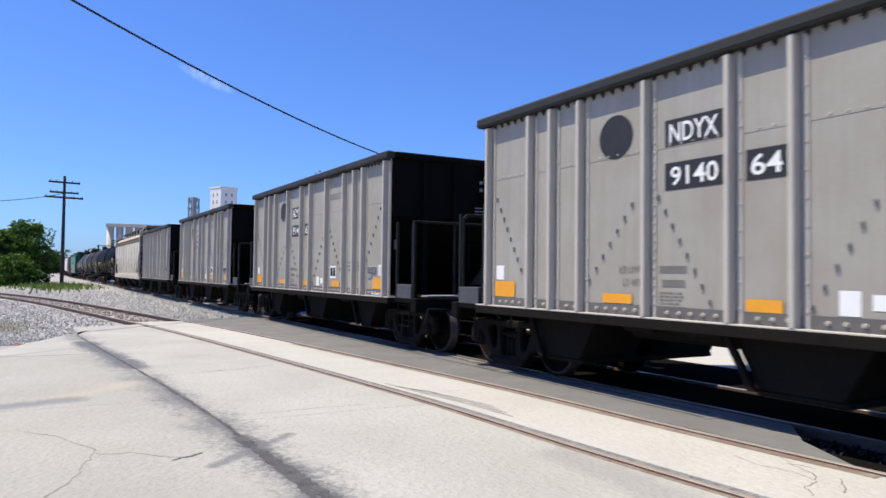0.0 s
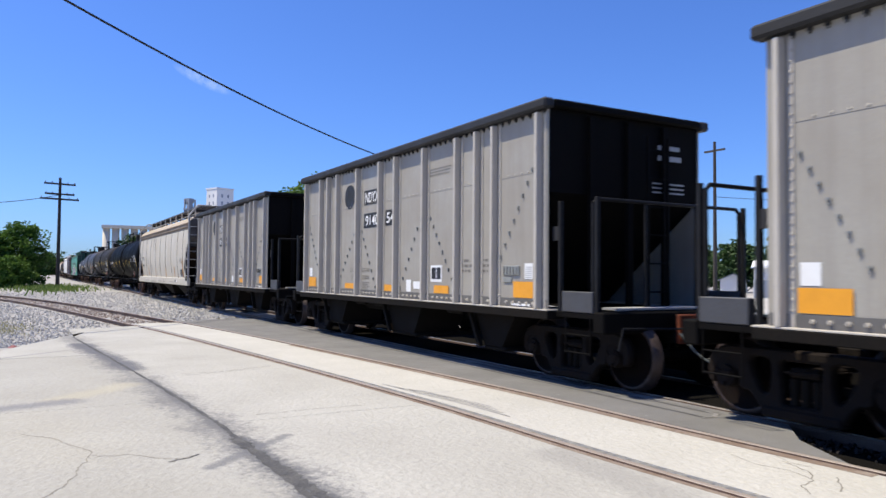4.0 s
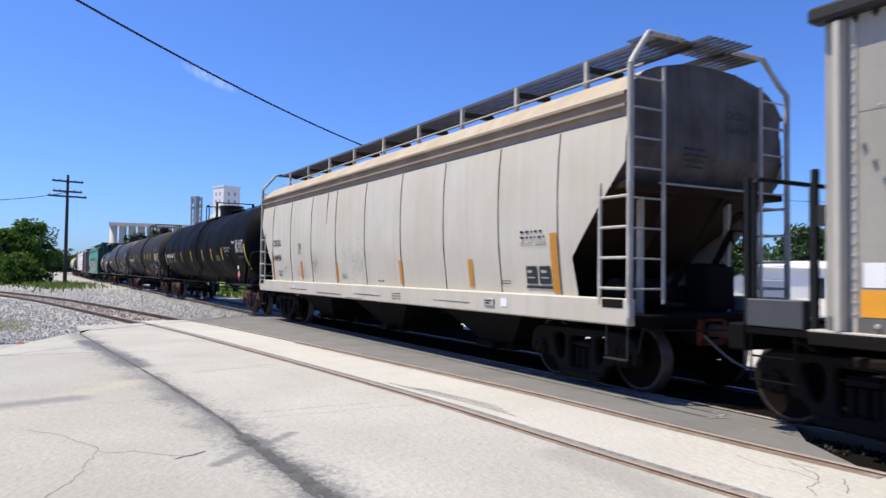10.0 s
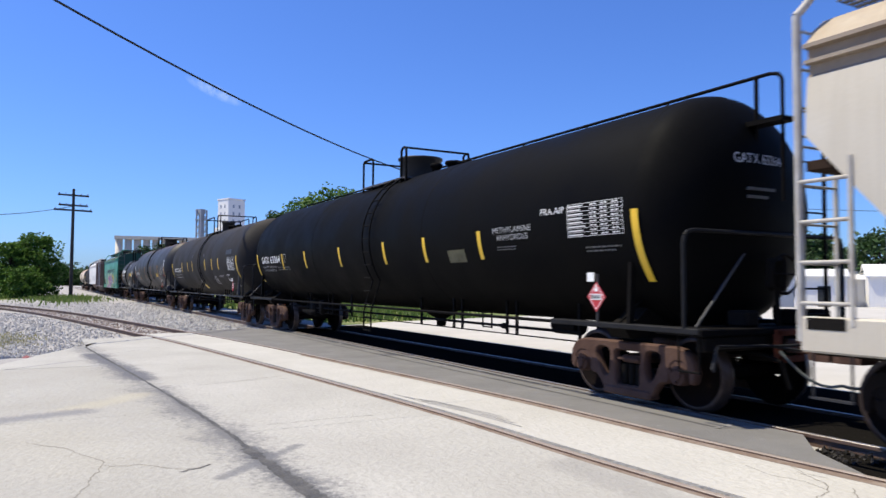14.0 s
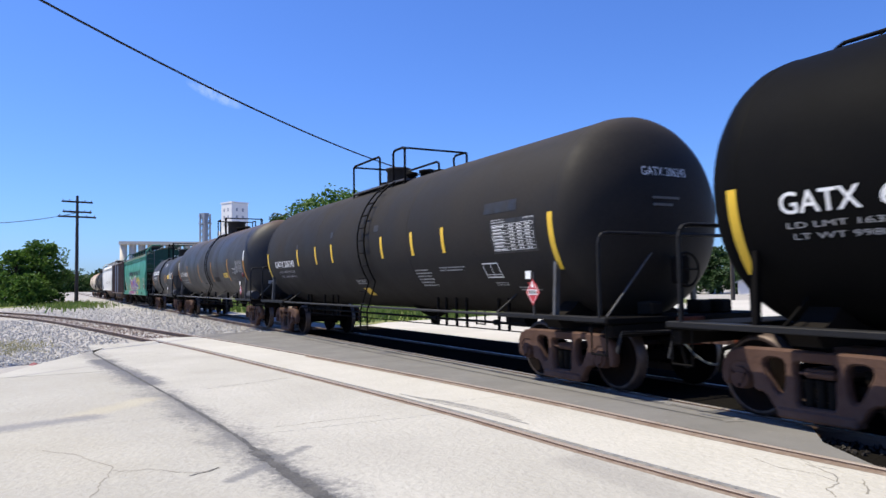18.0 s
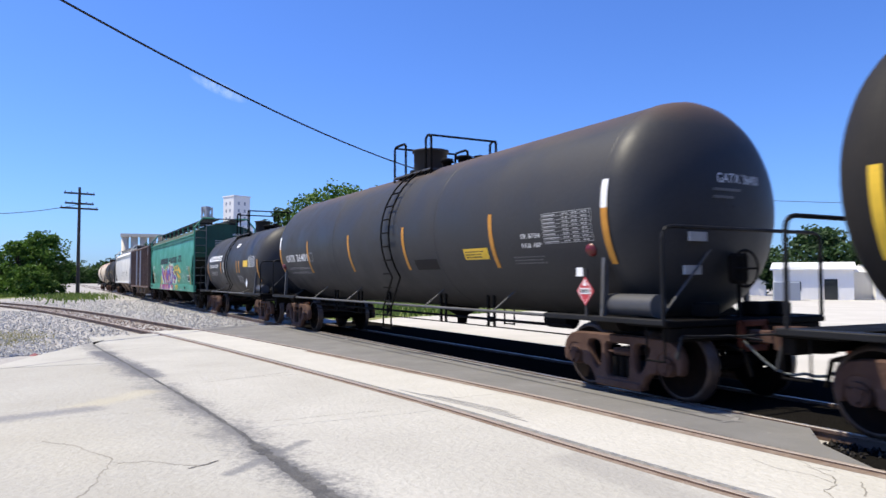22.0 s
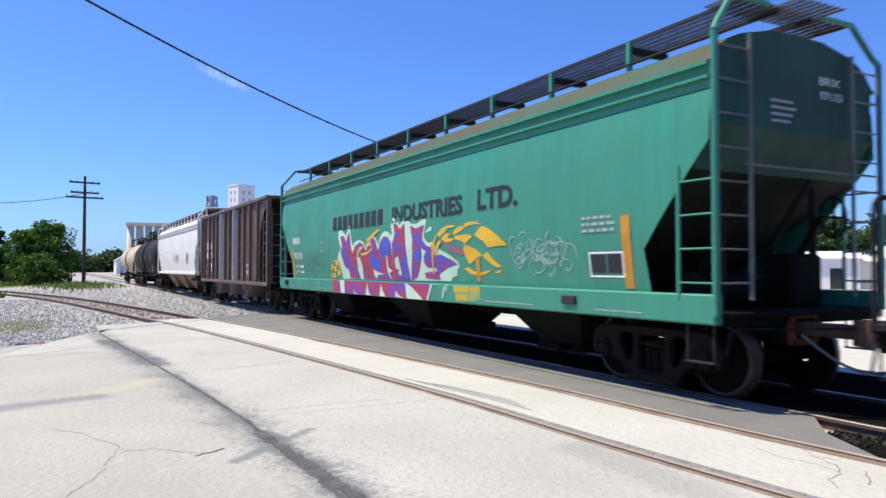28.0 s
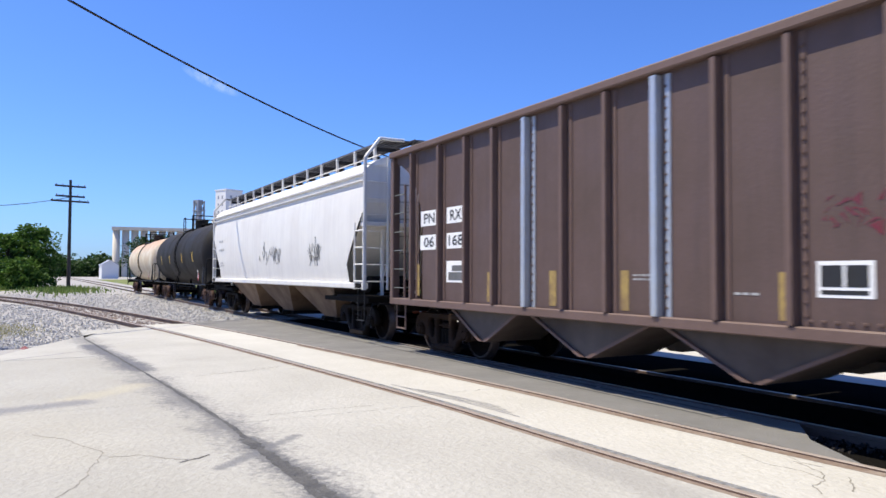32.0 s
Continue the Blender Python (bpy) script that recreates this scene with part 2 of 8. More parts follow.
CREAM_ROOF = mat("cream_roof", (0.46, 0.385, 0.28), 0.7, vary=0.25, scale=1, fine=24, streak=0.4, second=(0.34, 0.255, 0.16))
CREAM_POST = mat("cream_post", (0.5, 0.48, 0.44), 0.6, vary=0.3, scale=3, fine=24, second=(0.3, 0.26, 0.22))
GRATING = mat("grating", (0.075, 0.072, 0.075), 0.6, 0.1, vary=0.4, scale=6, fine=60, bump=0.4)
RUSTY_PAINT = mat("rusty_paint", (0.2, 0.13, 0.08), 0.75, vary=0.4, scale=1.5, fine=20, streak=0.5, second=(0.1, 0.06, 0.04))
BROWN_PALE = mat("brown_pale", (0.085, 0.063, 0.052), 0.7, vary=0.4, scale=1.2, fine=20, streak=0.4, second=(0.045, 0.032, 0.027))
ORANGE_OLD = mat("old_orange", (0.55, 0.24, 0.02), 0.6, vary=0.25, scale=5, fine=40, bump=0)
OLIVE = mat("olive_mark", (0.09, 0.085, 0.04), 0.6, vary=0.3, scale=5, fine=40, bump=0)
WHITE_CAR = mat("white_paint", (0.72, 0.7, 0.655), 0.55, vary=0.1, scale=0.6, fine=24, bump=0.05, streak=0.4, second=(0.6, 0.58, 0.56))
GREEN = mat("green_paint", (0.037, 0.25, 0.162), 0.5, vary=0.2, scale=0.7, fine=24, bump=0.05, streak=0.6, second=(0.038, 0.205, 0.135))
# Two greens for the wagon's ends, with their shade mixed into the grime
SHADED_GRIMY_GREEN = mat("shaded_grimy_green", (0.012, 0.02, 0.017), 0.8, vary=0.4, scale=1.2, fine=18, second=(0.02, 0.018, 0.014), streak=0.4, spec=0.15)
SHADED_DIRTY_GREEN = mat("shaded_dirty_green", (0.022, 0.085, 0.062), 0.65, vary=0.35, scale=0.9, fine=20, streak=0.5, second=(0.025, 0.05, 0.04), spec=0.25)
LADDER_STEEL = mat("ladder_steel", (0.14, 0.155, 0.145), 0.55, vary=0.3, scale=3, fine=30, second=(0.1, 0.1, 0.095))
GREEN_ROOF = mat("green_roof", (0.045, 0.1, 0.065), 0.75, vary=0.4, scale=1.3, fine=20, second=(0.1, 0.07, 0.042), spec=0.2)
FADED_PRINT = mat("faded_print", (0.21, 0.135, 0.06), 0.7, vary=0.4, scale=6, fine=40, bump=0)
FADED_YELLOW = mat("faded_yellow", (0.36, 0.25, 0.07), 0.7, vary=0.4, scale=6, fine=40, bump=0, second=(0.16, 0.1, 0.06))
BROWN = mat("brown_paint", (0.102, 0.062, 0.051), 0.65, vary=0.3, scale=0.8, fine=24, bump=0.08, streak=0.7, second=(0.074, 0.045, 0.038))
BROWN_RIB = mat("brown_rib", (0.14, 0.086, 0.07), 0.65, vary=0.25, scale=1, fine=24, streak=0.3)
TANK_BLACK = mat("tank_black", (0.0048, 0.0048, 0.0049), 0.6, vary=0.3, scale=0.7, fine=20, bump=0.04, streak=0.3, second=(0.007, 0.0068, 0.0066), spec=0.03)
TANK_DUSTY = mat("tank_dusty", (0.021, 0.0195, 0.0187), 0.7, vary=0.3, scale=0.7, fine=20, bump=0.04, streak=0.35, second=(0.034, 0.03, 0.027), spec=0.12)
TANK_GREY = mat("tank_grey", (0.035, 0.036, 0.0395), 0.55, vary=0.25, scale=0.7, fine=20, bump=0.04, streak=0.45, second=(0.046, 0.044, 0.044), spec=0.2)
TANK_PALE = mat("tank_pale", (0.66, 0.6, 0.47), 0.6, vary=0.3, scale=0.9, fine=20, streak=0.75, second=(0.5, 0.35, 0.2))


def top_rust(m, z0, z1, colour):
    """Rust dust that has settled along the top of a tank."""
    n, l = m.node_tree.nodes, m.node_tree.links
    b = n["Principled BSDF"]
    old = b.inputs["Base Color"].links[0].from_socket
    co, sep, nz = n.new("ShaderNodeTexCoord"), n.new("ShaderNodeSeparateXYZ"), n.new("ShaderNodeTexNoise")
    nz.inputs["Scale"].default_value, nz.inputs["Detail"].default_value = 1.3, 6.0
    l.new(co.outputs["Object"], sep.inputs[0])
    l.new(co.outputs["Object"], nz.inputs["Vector"])
    mr, mu, x = n.new("ShaderNodeMapRange"), n.new("ShaderNodeMath"), n.new("ShaderNodeMix")
    mr.inputs["From Min"].default_value, mr.inputs["From Max"].default_value = z0, z1
    l.new(sep.outputs[2], mr.inputs["Value"])
    mu.operation = "MULTIPLY"
    l.new(mr.outputs["Result"], mu.inputs[0])
    l.new(nz.outputs["Fac"], mu.inputs[1])
    x.data_type = "RGBA"
    l.new(mu.outputs[0], x.inputs[0])
    l.new(old, x.inputs[6])
    x.inputs[7].default_value = (*colour, 1)
    l.new(x.outputs[2], b.inputs["Base Color"])


top_rust(TANK_GREY, 3.62, 4.1, (0.19, 0.11, 0.06))
top_rust(TANK_PALE, 3.0, 3.9, (0.4, 0.13, 0.05))
top_rust(TANK_DUSTY, 3.7, 4.1, (0.08, 0.065, 0.055))
WHITE = mat("white_mark", (0.78, 0.78, 0.77), 0.6, vary=0.08, scale=6, fine=50, bump=0)
PALE = mat("pale_mark", (0.4, 0.4, 0.4), 0.6, vary=0.2, scale=6, fine=50, bump=0)
STENCIL = mat("stencil", (0.17, 0.155, 0.135), 0.6, vary=0.3, scale=6, fine=50, bump=0)
HOLDER = mat("holder_steel", (0.26, 0.27, 0.26), 0.5, vary=0.2, scale=6, fine=50)
DULL = mat("dull_mark", (0.12, 0.12, 0.12), 0.6, vary=0.2, scale=6, fine=50, bump=0)
BLACK_MARK = mat("black_mark", (0.012, 0.012, 0.013), 0.6, vary=0.2, scale=6, fine=50, bump=0)
ORANGE = mat("orange_mark", (0.75, 0.32, 0.015), 0.5, vary=0.1, scale=5, fine=40, bump=0)
YELLOW = mat("yellow_mark", (0.78, 0.5, 0.03), 0.5, vary=0.12, scale=5, fine=40, bump=0)
RED = mat("red_mark", (0.5, 0.03, 0.04), 0.5, vary=0.1, scale=5, fine=40, bump=0)
CRIMSON = mat("crimson_spray", (0.16, 0.018, 0.025), 0.5, vary=0.3, scale=2, fine=40, bump=0, second=(0.1, 0.015, 0.03))
MINT = mat("mint_spray", (0.52, 0.7, 0.54), 0.5, vary=0.2, scale=2, fine=40, bump=0)
SPRAY = mat("mottled_spray", (0.36, 0.025, 0.075), 0.5, vary=0.3, scale=1.5, fine=40, bump=0, second=(0.115, 0.06, 0.36), sharp=0.1)
BLUE_SPRAY = mat("blue_spray", (0.04, 0.07, 0.5), 0.5, vary=0.3, scale=3, fine=40, bump=0, second=(0.06, 0.12, 0.45))
SCUFFED = mat("scuffed_green", (0.06, 0.075, 0.055), 0.7, vary=0.3, scale=2.0, fine=20, bump=0.05, second=(0.045, 0.12, 0.085))
# Cream wagon's end: grime, and the shade of the unlit end, in one colour
SHADED_DIRTY_END = mat("shaded_dirty_end", (0.13, 0.112, 0.095), 0.8, vary=0.3, scale=1.2, fine=20, bump=0.05, streak=0.8, second=(0.055, 0.038, 0.029))
# Rust, made darker still for shaded slope sheets and end recesses
SHADED_RUST = mat("dark_rust", (0.025, 0.0165, 0.0125), 0.85, vary=0.4, scale=1.5, fine=20, second=(0.045, 0.027, 0.018), spec=0.08)
SEAM = mat("dirty_seam", (0.2, 0.17, 0.135), 0.8, vary=0.4, scale=3, fine=30)
RESERVOIR = mat("grey_reservoir", (0.058, 0.058, 0.063), 0.5, vary=0.25, scale=2, fine=30)
MUSTARD_BRIGHT = mat("yellow_spray", (0.72, 0.43, 0.015), 0.5, vary=0.2, scale=2, fine=40, bump=0)
LIME_SPRAY = mat("lime_spray", (0.3, 0.36, 0.1), 0.6, vary=0.4, scale=5, fine=40, bump=0, second=(0.12, 0.3, 0.14))
PALE_GREEN = mat("pale_spray", (0.3, 0.45, 0.4), 0.6, vary=0.3, scale=4, fine=40, bump=0)
TAR = mat("tar", (0.07, 0.069, 0.07), 0.85, vary=0.35, scale=4, fine=30, bump=0.3, second=(0.15, 0.145, 0.14), spec=0.2)
TAR_THIN = mat("thin_tar", (0.2, 0.2, 0.21), 0.85, vary=0.3, scale=3, fine=14, bump=0.2, second=(0.34, 0.33, 0.31))
CRACK = mat("crack", (0.24, 0.225, 0.195), 0.95, vary=0.3, scale=4, fine=30, bump=0.2, second=(0.33, 0.31, 0.27), spec=0.1)
DUSTY_ASPHALT = mat("dusty_asphalt", (0.26, 0.25, 0.24), 0.9, vary=0.3, scale=4, fine=30, bump=0.3)
WHITE_ROOF = mat("white_roof", (0.78, 0.77, 0.75), 0.6, vary=0.08, scale=0.4, fine=5)
ZINC = mat("zinc", (0.5, 0.52, 0.55), 0.45, 0.6, vary=0.15, scale=3, fine=30)
WOOD_POLE = mat("pole_wood", (0.06, 0.05, 0.045), 0.9, vary=0.3, scale=2, fine=20, streak=0.3)
WIRE = mat("wire", (0.01, 0.01, 0.012), 0.7, vary=0.1, bump=0)
BUILDING = mat("pale_wall", (0.8, 0.79, 0.77), 0.8, vary=0.08, scale=0.2, fine=4, streak=0.15)
SILO = mat("silo_concrete", (0.64, 0.575, 0.47), 0.85, vary=0.12, scale=0.05, fine=1.5, streak=0.25)
ROOF_GREY = mat("roof_grey", (0.3, 0.33, 0.38), 0.6, 0.2, vary=0.15, scale=0.3, fine=5)
GLASS_DARK = mat("window_glass", (0.02, 0.025, 0.03), 0.1, vary=0.1, bump=0)
BARK = mat("bark", (0.07, 0.05, 0.035), 0.9, vary=0.4, scale=3, fine=20, bump=0.5, spec=0.2)


def leaf_mat(name, a, b, thin=0.3):
    m = bpy.data.materials.new(name)
    m.use_nodes = True
    n, l = m.node_tree.nodes, m.node_tree.links
    s = n["Principled BSDF"]
    s.inputs["Roughness"].default_value, s.inputs["Specular IOR Level"].default_value = 0.6, 0.25
    g = n.new("ShaderNodeNewGeometry")
    x = n.new("ShaderNodeMix")
    x.data_type = "RGBA"
    x.inputs[6].default_value, x.inputs[7].default_value = (*a, 1), (*b, 1)
    l.new(g.outputs["Random Per Island"], x.inputs[0])
    l.new(x.outputs[2], s.inputs["Base Color"])
    tr = n.new("ShaderNodeBsdfTranslucent")
    l.new(x.outputs[2], tr.inputs[0])
    ms = n.new("ShaderNodeMixShader")
    ms.inputs[0].default_value = thin
    l.new(s.outputs[0], ms.inputs[1])
    l.new(tr.outputs[0], ms.inputs[2])
    l.new(ms.outputs[0], n["Material Output"].inputs[0])
    return m


LEAF = leaf_mat("leaf", (0.035, 0.095, 0.016), (0.13, 0.22, 0.045))
LEAF_DARK = leaf_mat("leaf_dark", (0.015, 0.04, 0.011), (0.045, 0.09, 0.025))
STONE_RUST = leaf_mat("rusty_stone", (0.17, 0.12, 0.095), (0.46, 0.38, 0.32), 0.0)
# Dark both for oil and for the shade beneath the train
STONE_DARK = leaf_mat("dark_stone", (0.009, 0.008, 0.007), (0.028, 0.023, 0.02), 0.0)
STONE = leaf_mat("stone", (0.31, 0.298, 0.278), (0.5, 0.485, 0.455), 0.0)
STRAW = leaf_mat("straw_weed", (0.26, 0.25, 0.09), (0.4, 0.36, 0.18))
BLADE = leaf_mat("blade", (0.07, 0.14, 0.022), (0.2, 0.25, 0.07))


# ---- mesh helpers ----
class Geo:
    """Collects the faces of one mesh."""

    def __init__(self):
        self.v, self.f, self.s = [], [], []

    def add(self, verts, faces, smooth=False):
        o = len(self.v)
        self.v += [tuple(p) for p in verts]
        self.f += [tuple(i + o for i in f) for f in faces]
        self.s += [smooth] * len(faces)
        return self

    def box(self, x0, x1, y0, y1, z0, z1, c=0.0):
        """A box; c: the width of its chamfered edges."""
        if not c:
            p = [(x, y, z) for x in (x0, x1) for y in (y0, y1) for z in (z0, z1)]
            return self.add(p, [(0, 1, 3, 2), (4, 6, 7, 5), (0, 4, 5, 1), (2, 3, 7, 6), (0, 2, 6, 4), (1, 5, 7, 3)])
        b = bmesh.new()
        bmesh.ops.create_cube(b, size=1)
        for q in b.verts:
            q.co = Vector(((x0 + x1) / 2 + q.co.x * (x1 - x0), (y0 + y1) / 2 + q.co.y * (y1 - y0), (z0 + z1) / 2 + q.co.z * (z1 - z0)))
        bmesh.ops.bevel(b, geom=b.edges[:], offset=c, segments=1, affect="EDGES")
        self.add([q.co[:] for q in b.verts], [[q.index for q in f.verts] for f in b.faces])
        b.free()
        return self

    def prism(self, poly, axis, a, b, c=0.0):
        """Extrudes a polygon along an axis; c: the width of its rounded edges. Axis y takes (x, z), x takes (y, z), z takes (x, y)."""
        def at(u, v, w):
            return {"x": (w, u, v), "y": (u, w, v), "z": (u, v, w)}[axis]
        k = len(poly)
        area = sum(poly[i][0] * poly[(i + 1) % k][1] - poly[(i + 1) % k][0] * poly[i][1] for i in range(k))
        if (area > 0) == (axis == "y"):
            poly = poly[::-1]
        lo, hi = min(a, b), max(a, b)
        p = [at(u, v, lo) for u, v in poly] + [at(u, v, hi) for u, v in poly]
        f = [tuple(range(k - 1, -1, -1)), tuple(range(k, 2 * k))]
        f += [(i, (i + 1) % k, (i + 1) % k + k, i + k) for i in range(k)]
        if not c:
            return self.add(p, f)
        b = bmesh.new()
        v = [b.verts.new(q) for q in p]
        for q in f:
            b.faces.new([v[i] for i in q])
        bmesh.ops.bevel(b, geom=b.edges[:], offset=c, segments=2, affect="EDGES", clamp_overlap=True)
        b.verts.index_update()
        self.add([q.co[:] for q in b.verts], [[q.index for q in w.verts] for w in b.faces], c > 0.012)
        b.free()
        return self

    def rod(self, p0, p1, r, r1=None, n=8, caps=True):
        p0, p1 = Vector(p0), Vector(p1)
        r1 = r if r1 is None else r1
        d = (p1 - p0).normalized()
        u = d.orthogonal().normalized()
        w = d.cross(u)
        v = []
        for q, rr in ((p0, r), (p1, r1)):
            v += [q + (u * math.cos(2 * math.pi * i / n) + w * math.sin(2 * math.pi * i / n)) * rr for i in range(n)]
        self.add(v, [(i, (i + 1) % n, (i + 1) % n + n, i + n) for i in range(n)], True)
        if caps:
            self.add(v, [tuple(range(n - 1, -1, -1)), tuple(range(n, 2 * n))])
        return self

    def tube(self, pts, r, n=6):
        for a, b in zip(pts, pts[1:]):
            self.rod(a, b, r, n=n)
        return self

    def lathe(self, prof, axis, centre, n=24):
        """Turns (along, radius) about the axis x, y or z through the centre."""
        v = []
        for a, r in prof:
            for i in range(n):
                t = 2 * math.pi * i / n
                c, s = r * math.cos(t), r * math.sin(t)
                p = {"x": (a, c, s), "y": (s, a, c), "z": (c, s, a)}[axis]
                v.append([p[k] + centre[k] for k in range(3)])
        f = []
        for j in range(len(prof) - 1):
            for i in range(n):
                a, b = j * n + i, j * n + (i + 1) % n
                f.append((a, b, b + n, a + n))
        return self.add(v, f, True)

    def mesh(self, name, material):
        me = bpy.data.meshes.new(name)
        me.from_pydata(self.v, [], self.f)
        me.polygons.foreach_set("use_smooth", self.s)
        me.materials.append(material)
        me.validate()
        me.update()
        return me


def part(name, geo, material, parent, label="", at=None):
    """Links a mesh as one part under a thing or a part."""
    me = geo if isinstance(geo, bpy.types.Mesh) else geo.mesh(name, material)
    ob = new(name, me)
    ob.parent = parent
    if at is not None:
        ob.matrix_basis = at
    if label:
        ob["label"] = label
    return ob


def thing(name, geo, material, label, category, group="", kind="", at=None):
    me = geo if isinstance(geo, bpy.types.Mesh) else geo.mesh(name, material)
    ob = new(name, me)
    if at is not None:
        ob.matrix_basis = at
    return tagged(ob, label, category, group, kind)


def holder(name, label, category, group="", at=None, kind=""):
    ob = new(name)
    if at is not None:
        ob.matrix_basis = at
    return tagged(ob, label, category, group, kind)


def flat(_z):
    return 0.0


def writing(name, body, x0, z0, wide, high, material, parent, face, proud=0.008, label="", bold=0.012):
    """Lettering on the near side: face(z) gives y. Its lower left corner is at x0, z0."""
    cu = bpy.data.curves.new(name, "FONT")
    cu.body, cu.resolution_u, cu.offset = body, 3, bold if high > 0.13 else 0.0
    ob = bpy.data.objects.new(name, cu)
    scene.collection.objects.link(ob)
    bpy.context.view_layer.update()
    me = bpy.data.meshes.new_from_object(ob)
    bpy.data.objects.remove(ob)
    bpy.data.curves.remove(cu)
    xs, ys = [v.co.x for v in me.vertices], [v.co.y for v in me.vertices]
    lx, ly = min(xs), min(ys)
    kx, ky = wide / (max(xs) - lx), high / (max(ys) - ly)
    for v in me.vertices:
        x, z = x0 + (v.co.x - lx) * kx, z0 + (v.co.y - ly) * ky
        v.co = (x, face(z) - proud, z)
    me.materials.clear()
    me.materials.append(material)
    if high < 0.15:
        return part(name, me, material, parent, label)
    root = list(range(len(me.vertices)))

    def top(i):
        while root[i] != i:
            i = root[i]
        return i
    for f in me.polygons:
        for i in f.vertices[1:]:
            root[top(i)] = top(f.vertices[0])
    for r in sorted({top(i) for i in range(len(root))}, key=lambda i: me.vertices[i].co.x):
        g = Geo()
        own = [i for i in range(len(root)) if top(i) == r]
        at = {i: n for n, i in enumerate(own)}
        g.add([me.vertices[i].co[:] for i in own], [[at[i] for i in f.vertices] for f in me.polygons if f.vertices[0] in at])
        ob = part("letter", g, material, parent, label)
    bpy.data.meshes.remove(me)
    return ob


def end_writing(name, body, y0, z0, wide, high, material, parent, at_x, label=""):
    """Lettering on an end sheet that faces +x: at_x(y, z) gives x."""
    ob = writing(name, body, y0, z0, wide, high, material, parent, flat, 0.0, label)
    for v in ob.data.vertices:
        y, z = v.co.x, v.co.z
        v.co = (at_x(y, z) + 0.008, y, z)
    return ob


def grating(x0, x1, y0, y1, z, step=0.06):
    """An open steel grating: a few bearing bars along x and many cross strips."""
    g = Geo()
    n = max(2, int((y1 - y0) / 0.11))
    for i in range(n + 1):
        y = y0 + (y1 - y0) * i / n
        g.box(x0, x1, y - 0.004, y + 0.004, z - 0.014, z + 0.012)
    for i in range(int((x1 - x0) / step) + 1):
        x = x0 + i * step
        g.box(x - 0.012, x + 0.012, y0, y1, z - 0.004, z + 0.004)
    return g


def patches(rects, face, proud=0.005, rows=4):
    """Thin marks on the near side, as (x0, x1, z0, z1), that follow its curve."""
    g = Geo()
    for x0, x1, z0, z1 in rects:
        v = []
        for i in range(rows + 1):
            z = z0 + (z1 - z0) * i / rows
            y = face(z) - proud
            v += [(x0, y, z), (x1, y, z)]
        g.add(v, [(2 * i, 2 * i + 1, 2 * i + 3, 2 * i + 2) for i in range(rows)])
    return g


def shapes(polys, face, proud=0.005):
    """Outlines (x, z) on the near side, cut in bands so that they follow its curve."""
    g = Geo()
    for poly in polys:
        k = len(poly)
        area = sum(poly[i][0] * poly[(i + 1) % k][1] - poly[(i + 1) % k][0] * poly[i][1] for i in range(k))
        if area < 0:
            poly = poly[::-1]
        b = bmesh.new()
        f = b.faces.new([b.verts.new((x, 0, z)) for x, z in poly])
        f.normal_update()
        bmesh.ops.triangulate(b, faces=[f])
        z, top = min(q[1] for q in poly), max(q[1] for q in poly)
        while z + 0.1 < top and face is not flat:
            z += 0.1
            bmesh.ops.bisect_plane(b, geom=b.verts[:] + b.edges[:] + b.faces[:], plane_co=(0, 0, z), plane_no=(0, 0, 1))
        b.verts.index_update()
        g.add([(v.co.x, face(v.co.z) - proud, v.co.z) for v in b.verts], [[v.index for v in f.verts] for f in b.faces])
        b.free()
    return g


def lines_of_print(x0, z0, wide, high, rows, rnd, gap=0.55):
    """Bars for small print that cannot be read."""
    out = []
    step = high / rows
    for i in range(rows):
        z = z0 + high - (i + 1) * step
        x = x0
        end = x0 + wide * rnd.uniform(0.75, 1.0)
        while x < end - 0.02:
            w = min(rnd.uniform(1.2, 4.0) * step * (1 - gap), end - x)
            out.append((x, x + w, z, z + step * (1 - gap)))
            x += w + step * 0.5
    return out


# ---- ground, tracks ----
RND = random.Random(5)
GROUND_Z = -0.13


def terrain():
    g = Geo()
    xs = [-2500, -600, -250, -120, -80, -60, -45, -35, -28, -24, -18, -12, -6, 0, 6, 14, 40, 120, 600, 2500]
    ys = [-2500, -600, -200, -80, -40, -20, -10, -4, 0, 4, 10, 14, 20, 30, 50, 90, 200, 600, 2500]
    v = [(x, y, GROUND_Z) for x in xs for y in ys]
    n = len(ys)
    f = [(i * n + j, (i + 1) * n + j, (i + 1) * n + j + 1, i * n + j + 1) for i in range(len(xs) - 1) for j in range(n - 1)]
    return g.add(v, f)


ground = thing("ground", terrain(), GRAVEL, "grey crushed stone ballast and dirt", "ground", kind="structure")


def slab(name, poly, z0, z1, material, label, category):
    return thing(name, Geo().prism(poly, "z", z0, z1), material, label, category, kind="structure")


# the rails of the siding, as they swing in beside the train's track
NEAR_RAIL = [(3.0, 5.0), (-4.2, 4.42), (-8, 4.26), (-13.3, 3.8), (-19.3, 3.18), (-24.3, 2.5), (-31.6, 1.45), (-41, -0.1), (-49, -1.9), (-57, -4.2), (-70, -8.6)]


def along(path, k=6):
    """Points of a smooth line through the given ones."""
    out = []
    p = [Vector((*q, 0)) for q in path]
    p = [p[0] * 2 - p[1], *p, p[-1] * 2 - p[-2]]
    for i in range(1, len(p) - 2):
        for j in range(k):
            t = j / k
            a, b, c, d = p[i - 1], p[i], p[i + 1], p[i + 2]
            out.append(0.5 * (2 * b + (c - a) * t + (2 * a - 5 * b + 4 * c - d) * t * t + (3 * b - a - 3 * c + d) * t ** 3))
    return out + [p[-2]]


